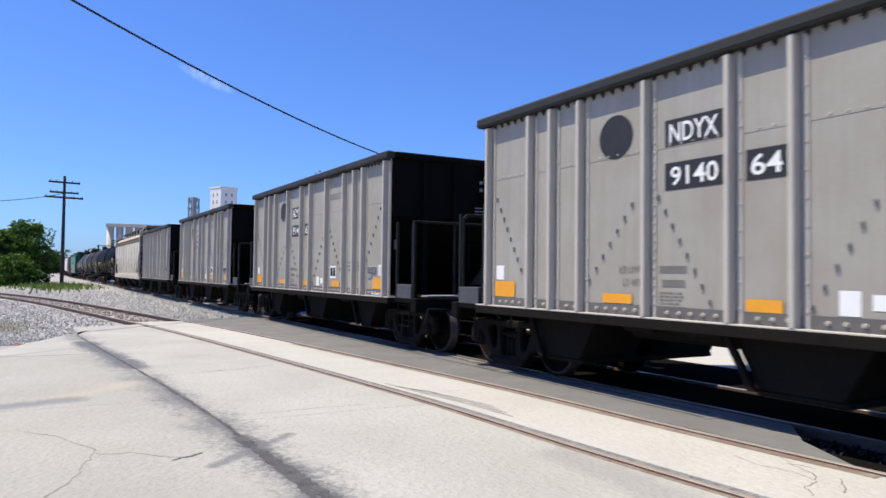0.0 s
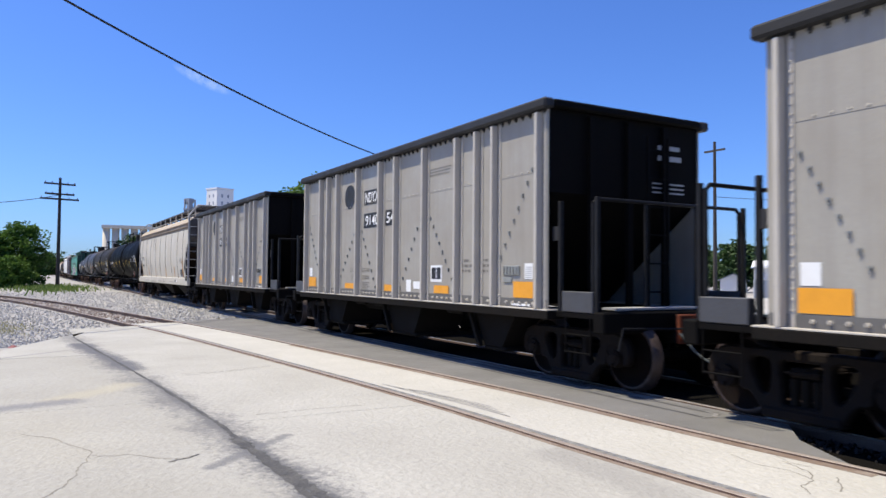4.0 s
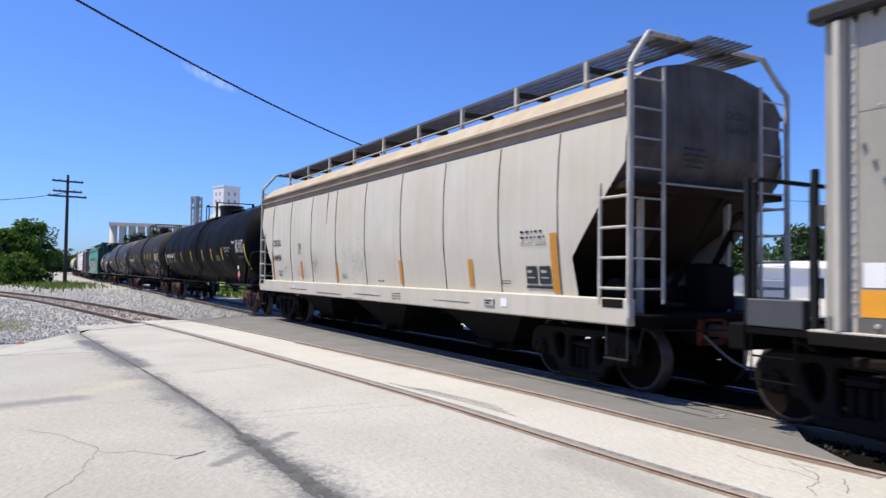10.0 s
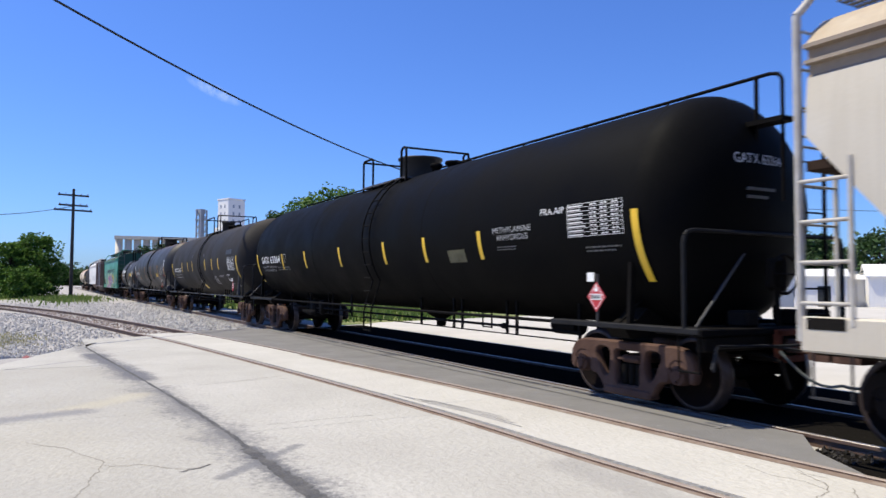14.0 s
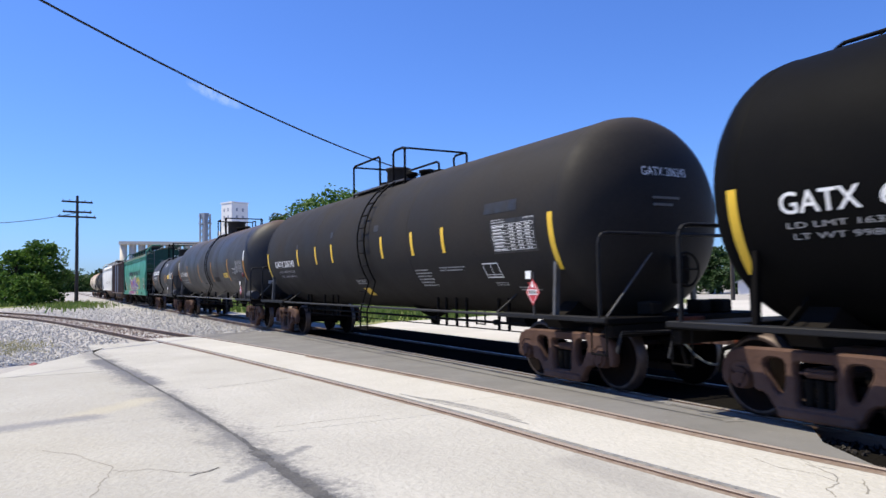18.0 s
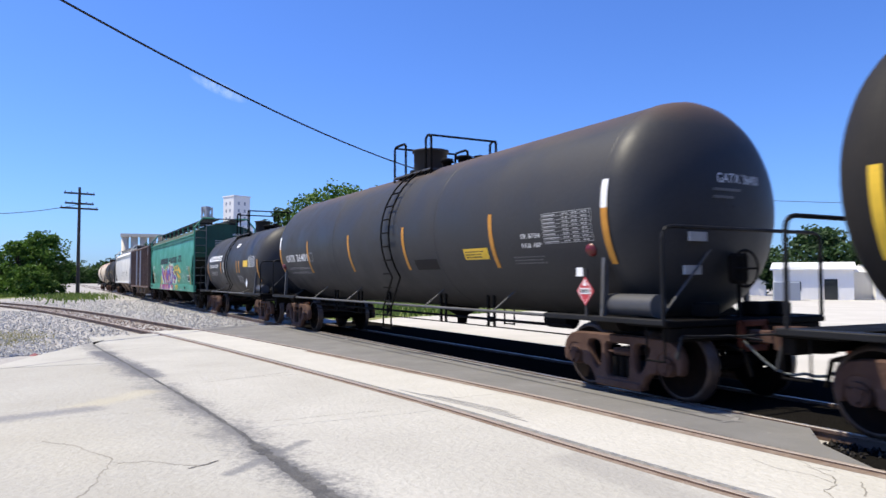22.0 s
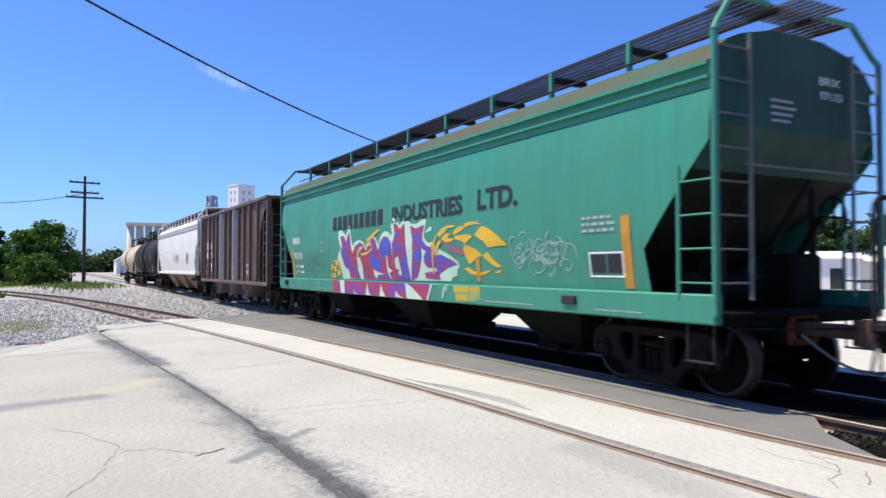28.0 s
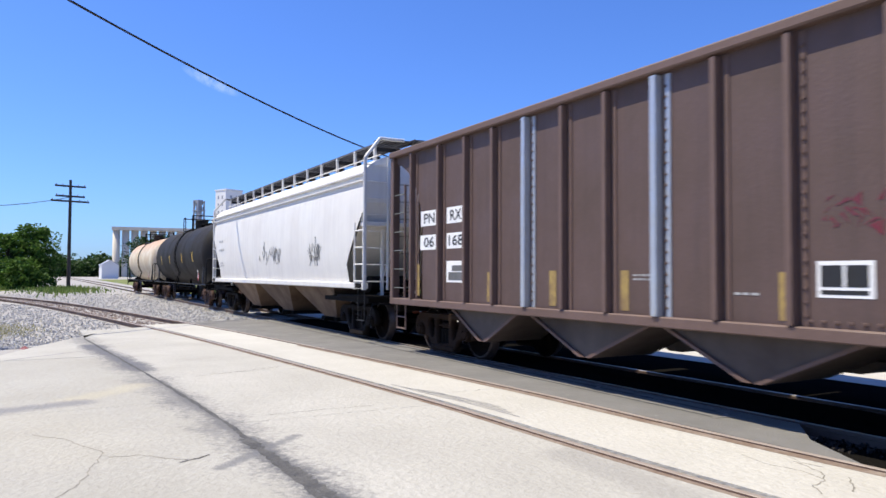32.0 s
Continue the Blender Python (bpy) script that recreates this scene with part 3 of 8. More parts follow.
def beside(pts, d):
    out = []
    for i, q in enumerate(pts):
        e = (pts[min(i + 1, len(pts) - 1)] - pts[max(i - 1, 0)]).normalized()
        out.append(q + Vector((e.y, -e.x, 0)) * d)
    return out


def sweep(pts, prof):
    """A closed profile (across, z) along a line of points."""
    g, k = Geo(), len(prof)
    v = []
    for i, q in enumerate(pts):
        e = (pts[min(i + 1, len(pts) - 1)] - pts[max(i - 1, 0)]).normalized()
        s = Vector((e.y, -e.x, 0))
        v += [tuple(q + s * a + Vector((0, 0, z))) for a, z in prof]
    f = [(i * k + j, i * k + (j + 1) % k, (i + 1) * k + (j + 1) % k, (i + 1) * k + j) for i in range(len(pts) - 1) for j in range(k)]
    f += [tuple(range(k - 1, -1, -1)), tuple(range((len(pts) - 1) * k, len(pts) * k))]
    return g.add(v, f)


RAIL_FOOT = [(-0.07, -0.165), (0.07, -0.165), (0.07, -0.15), (0.012, -0.13), (0.012, -0.045), (0.036, -0.038), (0.036, -0.004), (-0.036, -0.004), (-0.036, -0.038), (-0.012, -0.045), (-0.012, -0.13), (-0.07, -0.15)]
RAIL_HEAD = [(-0.03, -0.004), (0.03, -0.004), (0.026, 0.0), (-0.026, 0.0)]


def track(name, rails, label, tie_gap, tie_pts, head):
    t = holder(name, label, "railway track", kind="structure")
    for pts in rails:
        r = part("rail", sweep(pts, RAIL_FOOT), RAIL, t)
        part("rail_head", sweep(pts, RAIL_HEAD), head, r, "worn running surface")
    tie = Geo().box(-0.115, 0.115, -1.3, 1.3, -0.3, -0.14, 0.012).mesh("tie", TIE)
    for q, a in tie_pts:
        part("tie", tie, TIE, t, at=pose(q.x, q.y, RND.uniform(-0.012, 0.012), 0, 0, math.degrees(a) + RND.uniform(-1.5, 1.5)))
    return t


line_a = along(NEAR_RAIL)
line_b = beside(line_a, 1.505)
mid = beside(line_a, 0.7525)


def ties_on(pts, gap, x_from, x_to):
    out, left = [], 0.0
    for a, b in zip(pts, pts[1:]):
        d = (b - a).length
        while left < d:
            q = a + (b - a) * (left / d)
            if x_from < q.x < x_to:
                out.append((q, math.atan2((b - a).y, (b - a).x)))
            left += gap
        left -= d
    return out


siding = track("siding_track", [line_a, line_b], "rusty siding rails curving into the concrete crossing", 0.5, ties_on(mid, 0.52, -62, -23.6), RAIL_WORN)
main_pts = [Vector((x, YT, 0)) for x in (60, 20, 5, 0, -5, -15, -30, -60, -120, -400)]
main = track("main_track", [beside(main_pts, -0.7525), beside(main_pts, 0.7525)], "main line rails with worn shiny heads under the train", 0.5,
             ties_on(main_pts, 0.53, -90, -25.6) + ties_on(main_pts, 0.53, -4.6, 12), RAIL_TOP)
bed = thing("ballast_bed", sweep([Vector((x, YT, 0)) for x in (-400, -25.4)], [(-2.4, -0.2), (2.4, -0.2), (1.5, -0.155), (-1.5, -0.155)]), GRAVEL, "crushed stone bed under the main track", "ballast", kind="structure")

# concrete panels of the crossing, between joints
TOP = -0.012


pavement = holder("pavement", "pale sun-bleached concrete crossing with cracks and dark stained joints", "pavement", kind="structure")


def rail_y(x, pts):
    for a, b in zip(pts, pts[1:]):
        if (a.x - x) * (b.x - x) <= 0 and a.x != b.x:
            return a.y + (b.y - a.y) * (x - a.x) / (b.x - a.x)
    return pts[0].y


def joint_y(x):
    return 1.75 - 0.8 * max(0.0, min(1.0, (-x - 7.5) / 11.5)) ** 1.2


def panel(x0, x1, lo, hi, slant0=0.0, slant1=0.0):
    """One concrete panel between two lines y = lo(x), hi(x)."""
    n = 8
    a = [(x0 + (x1 - x0) * i / n, 0) for i in range(n + 1)]
    low = [(x, lo(x)) for x, _ in a]
    high = [(x, hi(x)) for x, _ in a]
    low[0], low[-1] = (low[0][0] - slant0, low[0][1]), (low[-1][0] - slant1, low[-1][1])
    return Geo().prism(low + high[::-1], "z", -0.16, TOP)


GAP = 0.004
for x0, x1 in ((-3.1, -7.7), (-7.7, -11.7), (-11.7, -16.9), (-16.9, -22.0)):
    part("panel", panel(x0 - GAP, x1 + GAP, lambda x: joint_y(x) + 0.012, lambda x: rail_y(x, line_a) - 0.12), CONCRETE, pavement)
for x0, x1 in ((6.0, -3.9), (-3.9, -9.3), (-9.3, -15.0), ):
    part("panel", panel(x0 - GAP, x1 + GAP, lambda x: -5.5, lambda x: joint_y(x) - 0.012), CONCRETE_WARM, pavement)
part("panel", Geo().prism([(-15.03, -1.0), (-15.03, joint_y(-15) - 0.03), (-19.3, joint_y(-19.3) - 0.03), (-20.9, 1.3), (-17.5, -0.1)], "z", -0.16, TOP), CONCRETE, pavement)
part("panel", Geo().prism([(-22.02, joint_y(-22) + 0.03), (-22.02, rail_y(-22, line_a) - 0.05), (-22.6, rail_y(-22.6, line_a) - 0.05), (-22.3, 2.0)], "z", -0.16, TOP), CONCRETE, pavement)
for x0, x1 in ((-2.7, -8.4), (-8.4, -16.0), (-16.0, -23.6)):
    part("panel", panel(x0 - GAP, x1 + GAP, lambda x: rail_y(x, line_a) + 0.145, lambda x: rail_y(x, line_b) - 0.075), CONCRETE_PALE, pavement, "bleached concrete between the siding rails")
part("panel", Geo().prism([(-3.08, 1.78), (6.0, 1.78), (6.0, 2.6), (-3.08, 3.3)], "z", -0.16, TOP), CONCRETE, pavement)
# mud and asphalt in the joints
part("joint_filler", Geo().prism([(6, -5.4), (6, 1.9), (-3.15, 4.3), (-22.2, 2.4), (-17, 0.0), (-9, -0.6), (-6, -5.4)], "z", -0.16, TOP - 0.012), CRACK, pavement, "grey dirt in the joints")
part("joint_filler", sweep([q for q in mid if -23.6 < q.x < -2.9], [(-0.8, -0.17), (0.8, -0.17), (0.8, -0.06), (-0.8, -0.06)]), TIE, pavement, "dark dirt beside the rails")

strip_lo = [(x, rail_y(x, line_b) + 0.065) for x in (-24.2, -20, -16, -12, -8, -3.6)]
asphalt = slab("asphalt_strip", strip_lo + [(-4.38, 6.5), (-4.9, YT - 0.83), (-24.4, YT - 0.83), (-24.9, 5.9)], -0.16, TOP, ASPHALT, "worn grey asphalt strip between the siding and the main track", "asphalt")
between = thing("asphalt_infill", Geo().prism([(-24.6, -0.16), (-24.6, TOP - 0.015), (-5.0, TOP - 0.015), (-3.2, -0.11), (-3.2, -0.16)], "y", YT - 0.6, YT + 0.6), SHADED_DIRT, "dirt and asphalt between the main rails, darkened to the train's shade", "asphalt", kind="structure")
# A dark strip about as wide as the train's shadow, painted as shade
slab("shaded_dirt_strip", [(-25, YT + 0.84), (8.0, YT + 0.84), (8.0, YT + 2.7), (-25.6, YT + 2.7)], -0.16, TOP - 0.012, SHADED_DIRT, "dirt along the far side of the track, darkened to the train's shade", "dirt")
lot = slab("lot", [(-25.6, YT + 2.71), (8.0, YT + 2.71), (30, 10.9), (60, 40), (40, 120), (-40, 90), (-36, 42), (-27, 12)], -0.16, TOP - 0.01, LOT, "bright pale gravel and concrete lot beyond the tracks", "lot")


# ---- backdrop ----
def at_bearing(az, dist, z=GROUND_Z):
    a = radians(az)
    return Vector((-math.cos(a) * dist, math.sin(a) * dist, z))


def leaves(g, rnd, centre, radius, count, size):
    c = Vector(centre)
    for _ in range(count):
        d = Vector((rnd.gauss(0, 1), rnd.gauss(0, 1), rnd.gauss(0, 1))).normalized() * radius * rnd.uniform(0.45, 1.0) ** 0.5
        p = c + Vector((d.x, d.y, d.z * 0.8))
        u = Vector((rnd.gauss(0, 1), rnd.gauss(0, 1), rnd.gauss(0, 0.6))).normalized()
        w = u.orthogonal().normalized()
        s = size * rnd.uniform(0.6, 1.3)
        g.add([p - u * s, p - w * s * 0.5, p + u * s, p + w * s * 0.5], [(0, 1, 2, 3)])


def tree(az, dist, high, wide, seed, leaf=LEAF, clumps=60, size=0.22, bare=0.25, label="leafy green tree beyond the tracks", per=26, name="tree"):
    rnd = random.Random(seed)
    t = holder(name, label, "tree", "trees", at=Matrix.Translation(at_bearing(az, dist)))
    tg, cg = Geo(), Geo()
    top = high * 0.6
    lean = Vector((rnd.uniform(-0.3, 0.3), rnd.uniform(-0.3, 0.3), 0))
    prev, r = Vector((0, 0, -0.1)), 0.035 * high
    for i in range(1, 5):
        q = Vector((0, 0, top * i / 4)) + lean * (i / 4)
        tg.rod(prev, q, r, r * 0.8, 8)
        prev, r = q, r * 0.8
    for _ in range(clumps):
        a, k = rnd.uniform(0, 2 * math.pi), rnd.uniform(0, 1)
        h = high * (bare + (1 - bare) * k)
        spread = wide / 2 * math.sqrt(max(0.03, 1 - ((k - 0.42) / 0.62) ** 2)) * rnd.uniform(0.25, 1.05)
        c = Vector((math.cos(a) * spread, math.sin(a) * spread, h - 0.05 * high))
        if rnd.random() < 0.5:
            s = Vector((0, 0, min(top, c.z * 0.65))) + lean * 0.5
            m = (s + c) / 2 + Vector((0, 0, 0.1 * spread))
            tg.rod(s, m, 0.012 * high * 0.6, 0.008 * high * 0.6, 5, False)
            tg.rod(m, c, 0.008 * high * 0.6, 0.003 * high * 0.6, 5, False)
        leaves(cg, rnd, c, wide * rnd.uniform(0.07, 0.15), per, size)
    part("trunk", tg, BARK, t)
    crown = part("crown", cg, leaf, t)
    return t


def utility_pole():
    p = holder("utility_pole", "dark weathered wooden utility pole with three crossarms", "utility pole", at=Matrix.Translation(at_bearing(1.73, 85)))
    part("post", Geo().rod((0, 0, -0.2), (0, 0, 11.43), 0.2, 0.13, 10), WOOD_POLE, p)
    for z, w in ((10.76, 1.5), (9.7, 1.4), (9.18, 1.85)):
        a = part("crossarm", Geo().box(-0.07, 0.07, -w, w, z - 0.09, z + 0.09, 0.01), WOOD_POLE, p, at=pose(0.0, 0, 0, 0, 0, 12))
        for y in (-0.92, -0.5, 0.5, 0.92):
            part("insulator", Geo().lathe([(z + 0.09, 0.03), (z + 0.16, 0.05), (z + 0.2, 0.06), (z + 0.24, 0.03)], "z", (0, y * w, 0), 8), ROOF_GREY, a)
    return p


utility_pole()


def cable(name, a, b, sag, r, label):
    a, b = Vector(a), Vector(b)
    pts = [a + (b - a) * (i / 40) + Vector((0, 0, -sag * 4 * (i / 40) * (1 - i / 40))) for i in range(41)]
    return thing(name, Geo().tube(pts, r, 6), WIRE, label, "cable")


WIRE_A, WIRE_B = (-14.0, -16.0, 14.59), (-62.0, 44.6, 11.33)
cable("overhead_cable", WIRE_A, WIRE_B, 3.68, 0.045, "thick black overhead cable sagging across the sky")
POLE_TOP = at_bearing(1.73, 85, 9.5)
cable("thin_cable", POLE_TOP, at_bearing(-9, 75, 7.4), 0.7, 0.03, "thin grey wire strung from the pole")


def grain_elevator():
    e = holder("grain_elevator", "pale concrete grain elevator with silos and a white headhouse", "grain elevator")
    D = 330.0

    def spot(az, d=D):
        return at_bearing(az, d, 0)
    k = D / 57.2958
    sy = Geo()
    for i in range(9):
        az = 4.75 + 0.62 * i
        p = spot(az, D)
        part("silo", Geo().lathe([(0, 1.42), (19.5, 1.42), (19.5, 0.01)], "z", (p.x, p.y, 0), 20), SILO, e)
    a, b = spot(4.45), spot(10.2)
    d = (b - a).normalized()
    s = Vector((-d.y, d.x, 0)) * 2.2
    g = Geo()
    for z0, z1 in ((19.45, 20.75),):
        v = [p + o + Vector((0, 0, z)) for z in (z0, z1) for p in (a, b) for o in (-s, s)]
        g.add(v, [(0, 2, 3, 1), (4, 5, 7, 6), (0, 1, 5, 4), (1, 3, 7, 5), (3, 2, 6, 7), (2, 0, 4, 6)])
    part("gallery", g, SILO, e, "long flat-roofed conveyor gallery")
    c = spot(12.55)
    w = (11.42 - 13.4) * k / 2
    tower = part("headhouse", Geo().box(-4.15, 4.15, -4.15, 4.15, 0, 37.6, 0.15), BUILDING, e, "white square headhouse tower", at=pose(c.x, c.y, 0, 0, 0, 20.5))
    part("roof_slab", Geo().box(-4.35, 4.35, -4.35, 4.35, 37.6, 38.2), BUILDING, tower)
    for i in range(2):
        for j in range(3):
            part("window", Geo().box(4.15, 4.2, -2.1 + i * 3.0, -1.2 + i * 3.0, 27.6 + j * 3.2, 29.0 + j * 3.2), ROOF_GREY, tower)
            part("window", Geo().box(-2.1 + i * 3.0, -1.2 + i * 3.0, -4.2, -4.15, 27.6 + j * 3.2, 29.0 + j * 3.2), ROOF_GREY, tower)
    part("lower_block", Geo().box(-5.2, 5.2, -5.2, 5.2, 0, 25.5, 0.15), BUILDING, tower)
    c = spot(10.4)
    leg = Geo()
    for x in (-1.5, 1.5):
        for y in (-1.5, 1.5):
            leg.box(x - 0.25, x + 0.25, y - 0.25, y + 0.25, 0, 33)
    for i in range(12):
        z = i * 2.75
        for y in (-1.5, 1.5):
            leg.rod((-1.5, y, z), (1.5, y, z + 2.75), 0.14, n=4)
            leg.rod((-1.5, y, z), (1.5, y, z), 0.14, n=4)
        for x in (-1.5, 1.5):
            leg.rod((x, -1.5, z), (x, 1.5, z + 2.75), 0.14, n=4)
    leg.box(-2.0, 2.0, -2.0, 2.0, 28.6, 29.0).box(-0.9, 0.9, -0.8, 0.8, 0, 32).box(-2.7, 1.0, -1.2, 1.2, 31.4, 33.4)
    part("leg_tower", leg, ROOF_GREY, e, "open steel bucket-elevator tower", at=pose(c.x, c.y, 0, 0, 0, 25))
    return e


grain_elevator()
tree(-0.4, 88, 6.8, 5.4, 1, clumps=260, size=0.19, bare=0.1, label="bushy green tree beside the siding")
tree(-2.0, 86, 5.6, 4.2, 2, clumps=170, size=0.19, bare=0.05, label="bushy green tree beside the siding")
tree(-4.1, 88, 6.0, 4.6, 3, clumps=200, size=0.19, bare=0.05, label="dark green bush beside the siding", leaf=LEAF_DARK)
tree(-1.2, 84, 3.0, 5.0, 33, clumps=130, size=0.17, bare=0.0, label="low green bush in the grass")
for i, (az, d, h, w) in enumerate(((16.2, 95, 11.3, 7), (18.4, 90, 12.6, 8), (20.6, 85, 13.4, 9), (23.6, 92, 13.6, 9), (6.4, 205, 11.3, 9), (7.7, 200, 11.8, 8), (8.9, 195, 11.5, 9), (12.9, 170, 11.5, 8), (26.5, 95, 10.5, 8), (30.5, 100, 9, 8), (56.2, 72, 6.2, 7), (60.5, 72, 6.6, 7), (52.0, 85, 5.5, 6), (49, 88, 5.2, 6), (64.5, 75, 5.8, 7))):
    tree(az, d, h, w, 10 + i, leaf=LEAF if i in (1, 2, 3) else LEAF_DARK, clumps=170, size=0.24, bare=0.15)


def far_woods():
    g, rnd = Geo(), random.Random(44)
    for i in range(260):
        az = rnd.uniform(-14, 40)
        p = at_bearing(az, rnd.uniform(330, 420), 0)
        leaves(g, rnd, (p.x, p.y, rnd.uniform(1, 8.5) * (1 if az < 12 else 0.7)), 4.2, 26, 1.1)
    for i in range(420):
        az = rnd.uniform(0.3, 6.5)
        p = at_bearing(az, rnd.uniform(340, 400), 0)
        leaves(g, rnd, (p.x, p.y, rnd.uniform(0.5, 8.2) * (0.75 + 0.25 * math.sin(az * 2.1))), 3.4, 26, 1.0)
    for i in range(260):
        az = rnd.uniform(40, 80)
        p = at_bearing(az, rnd.uniform(130, 180), 0)
        leaves(g, rnd, (p.x, p.y, rnd.uniform(0.5, 3.6)), 2.2, 26, 0.5)
    return thing("far_woods", g, LEAF_DARK, "dark green line of woods far off", "woods", kind="stuff")


far_woods()


# ---- the train ----
ROLL = [(0.0, 0.0), (0.5, 2.46), (1.0, 4.84), (1.5, 7.27), (2.0, 9.61), (2.5, 12.04), (3.0, 14.36), (3.5, 16.77), (4.0, 19.15), (4.5, 21.51), (5.0, 23.85), (5.5, 26.16), (6.0, 28.45), (6.5, 30.83), (7.0, 33.19), (7.5, 35.62), (8.0, 37.98), (8.5, 40.39), (9.0, 42.68), (9.5, 45.04), (10.0, 47.4), (10.5, 49.81), (11.0, 52.16), (11.5, 54.53), (12.0, 56.86), (12.5, 59.32), (13.0, 61.69), (13.5, 64.12), (14.0, 66.45), (14.5, 68.87), (15.0, 71.3), (15.5, 73.72), (16.0, 76.15), (16.5, 78.58), (17.0, 81.01), (17.5, 83.27), (18.0, 85.72), (18.5, 88.08), (19.0, 90.54), (19.5, 92.83), (20.0, 95.32), (20.5, 97.81), (21.0, 100.43), (21.5, 102.96), (22.0, 105.68), (22.5, 108.4), (23.0, 110.98), (23.5, 113.64), (24.0, 116.28), (24.5, 119.01), (25.0, 121.63), (25.5, 124.37), (26.0, 127.11), (26.5, 129.86), (27.0, 132.62), (27.5, 135.39), (28.0, 138.16), (28.5, 141.08), (29.0, 143.91), (29.5, 146.84), (30.0, 149.71), (30.5, 152.74), (31.0, 155.64), (31.5, 158.66), (32.0, 161.58)]
WHEEL_R = 0.457
CARS, WHEELS = [], []


def rolled(t):
    return float(np.interp(t, [a for a, _ in ROLL], [b for _, b in ROLL]))


def wheelset_geo():
    g = Geo()
    for s in (-1, 1):
        y = s * 0.7525
        prof = [(y - s * 0.075, 0.12), (y - s * 0.07, 0.36), (y - s * 0.075, 0.40), (y - s * 0.075, 0.482), (y - s * 0.05, 0.484), (y - s * 0.038, 0.46), (y + s * 0.06, 0.453), (y + s * 0.065, 0.40), (y + s * 0.025, 0.36), (y + s * 0.03, 0.17), (y + s * 0.075, 0.13)]
        g.lathe(prof if s < 0 else prof[::-1], "y", (0, 0, 0), 32)
    g.rod((0, -1.12, 0), (0, 1.12, 0), 0.085, n=12)
    return g


def casting(outer, holes, y0, y1, c):
    """A plate in the x-z plane with holes cut through it and edges rounded by c."""
    loops = []
    for i, p in enumerate([outer, *holes]):
        area = sum(a[0] * b[1] - b[0] * a[1] for a, b in zip(p, p[1:] + p[:1]))
        p = p if (area > 0) == (i == 0) else p[::-1]
        k, inner = len(p), []
        for j in range(k):
            u = (Vector(p[j]) - Vector(p[j - 1])).normalized() + (Vector(p[(j + 1) % k]) - Vector(p[j])).normalized()
            u = u.normalized() if u.length > 1e-6 else Vector((1, 0))
            inner.append((p[j][0] - u.y * c, p[j][1] + u.x * c))
        loops.append((p, inner))
    bm = bmesh.new()
    edges = []
    for _, inner in loops:
        v = [bm.verts.new((x, 0, z)) for x, z in inner]
        edges += [bm.edges.new((v[j - 1], v[j])) for j in range(len(v))]
    bmesh.ops.triangle_fill(bm, use_beauty=True, edges=edges, normal=(0, -1, 0))
    bm.verts.index_update()
    pts, tris = [(q.co.x, q.co.z) for q in bm.verts], [[q.index for q in f.verts] for f in bm.faces]
    bm.free()
    g = Geo()
    for y, flip in ((y0, False), (y1, True)):
        g.add([(x, y, z) for x, z in pts], [f[::-1] if flip else f for f in tris])
    for p, inner in loops:
        k = len(p)
        v = [(x, y0, z) for x, z in inner] + [(x, y0 + c, z) for x, z in p] + [(x, y1 - c, z) for x, z in p] + [(x, y1, z) for x, z in inner]
        g.add(v, [(r * k + j, r * k + (j + 1) % k, (r + 1) * k + (j + 1) % k, (r + 1) * k + j) for r in range(3) for j in range(k)], True)
    return g


def side_frame_geo(s):
    """A cast side frame: arms over the bearings, diagonals round egg-shaped windows, an open middle and a spring seat."""
    half = [(0.5, 0.805), (0.85, 0.8), (0.98, 0.775), (1.08, 0.715), (1.14, 0.62), (1.155, 0.5), (1.14, 0.4), (1.1, 0.36), (1.05, 0.37), (1.04, 0.48), (1.01, 0.57), (0.95, 0.62), (0.83, 0.62),
            (0.77, 0.57), (0.745, 0.48), (0.735, 0.37), (0.69, 0.33), (0.62, 0.33), (0.56, 0.29), (0.46, 0.15), (0.41, 0.1), (0.34, 0.08)]
    window = [(0.335, 0.64), (0.36, 0.685), (0.42, 0.705), (0.53, 0.705), (0.585, 0.68), (0.6, 0.63), (0.575, 0.56), (0.48, 0.38), (0.44, 0.335), (0.4, 0.325), (0.37, 0.345), (0.35, 0.41), (0.335, 0.52)]
    middle = [(-0.2, 0.685), (0.2, 0.685), (0.235, 0.65), (0.235, 0.54), (0.215, 0.5), (0.215, 0.27), (0.19, 0.23), (-0.19, 0.23), (-0.215, 0.27), (-0.215, 0.5), (-0.235, 0.54), (-0.235, 0.65)]
    outer = half + [(-x, z) for x, z in half[::-1]]
    y0, y1 = sorted((s * 0.965, s * 1.1))
    g = casting(outer, [window, [(-x, z) for x, z in window], middle], y0, y1, 0.022)
    return g.box(-0.44, 0.44, *sorted((s * 0.93, s * 1.125)), 0.085, 0.2, 0.025)


def spring_geo():
    return Geo().lathe([(0.2 + 0.022 * i, 0.046 + 0.014 * (i % 2)) for i in range(15)], "z", (0, 0, 0), 10)


SHARED = {}


def shared(key, make, material):
    if key not in SHARED:
        SHARED[key] = make().mesh(key.split("/")[0], material)
        if key == "wheelset":
            me = SHARED[key]
            me.materials.append(TREAD)
            for f in me.polygons:
                r = math.hypot(f.center.x, f.center.z)
                f.material_index = 1 if r > 0.45 or (0.42 < r < 0.45 and abs(f.center.y) > 0.8) else 0
    return SHARED[key]


def bolster_geo():
    return Geo().box(-0.17, 0.17, -1.03, 1.03, 0.52, 0.62, 0.02).box(-0.2, 0.2, -1.07, 1.07, 0.56, 0.585).box(-0.28, 0.28, -0.35, 0.35, 0.6, 0.82, 0.02)


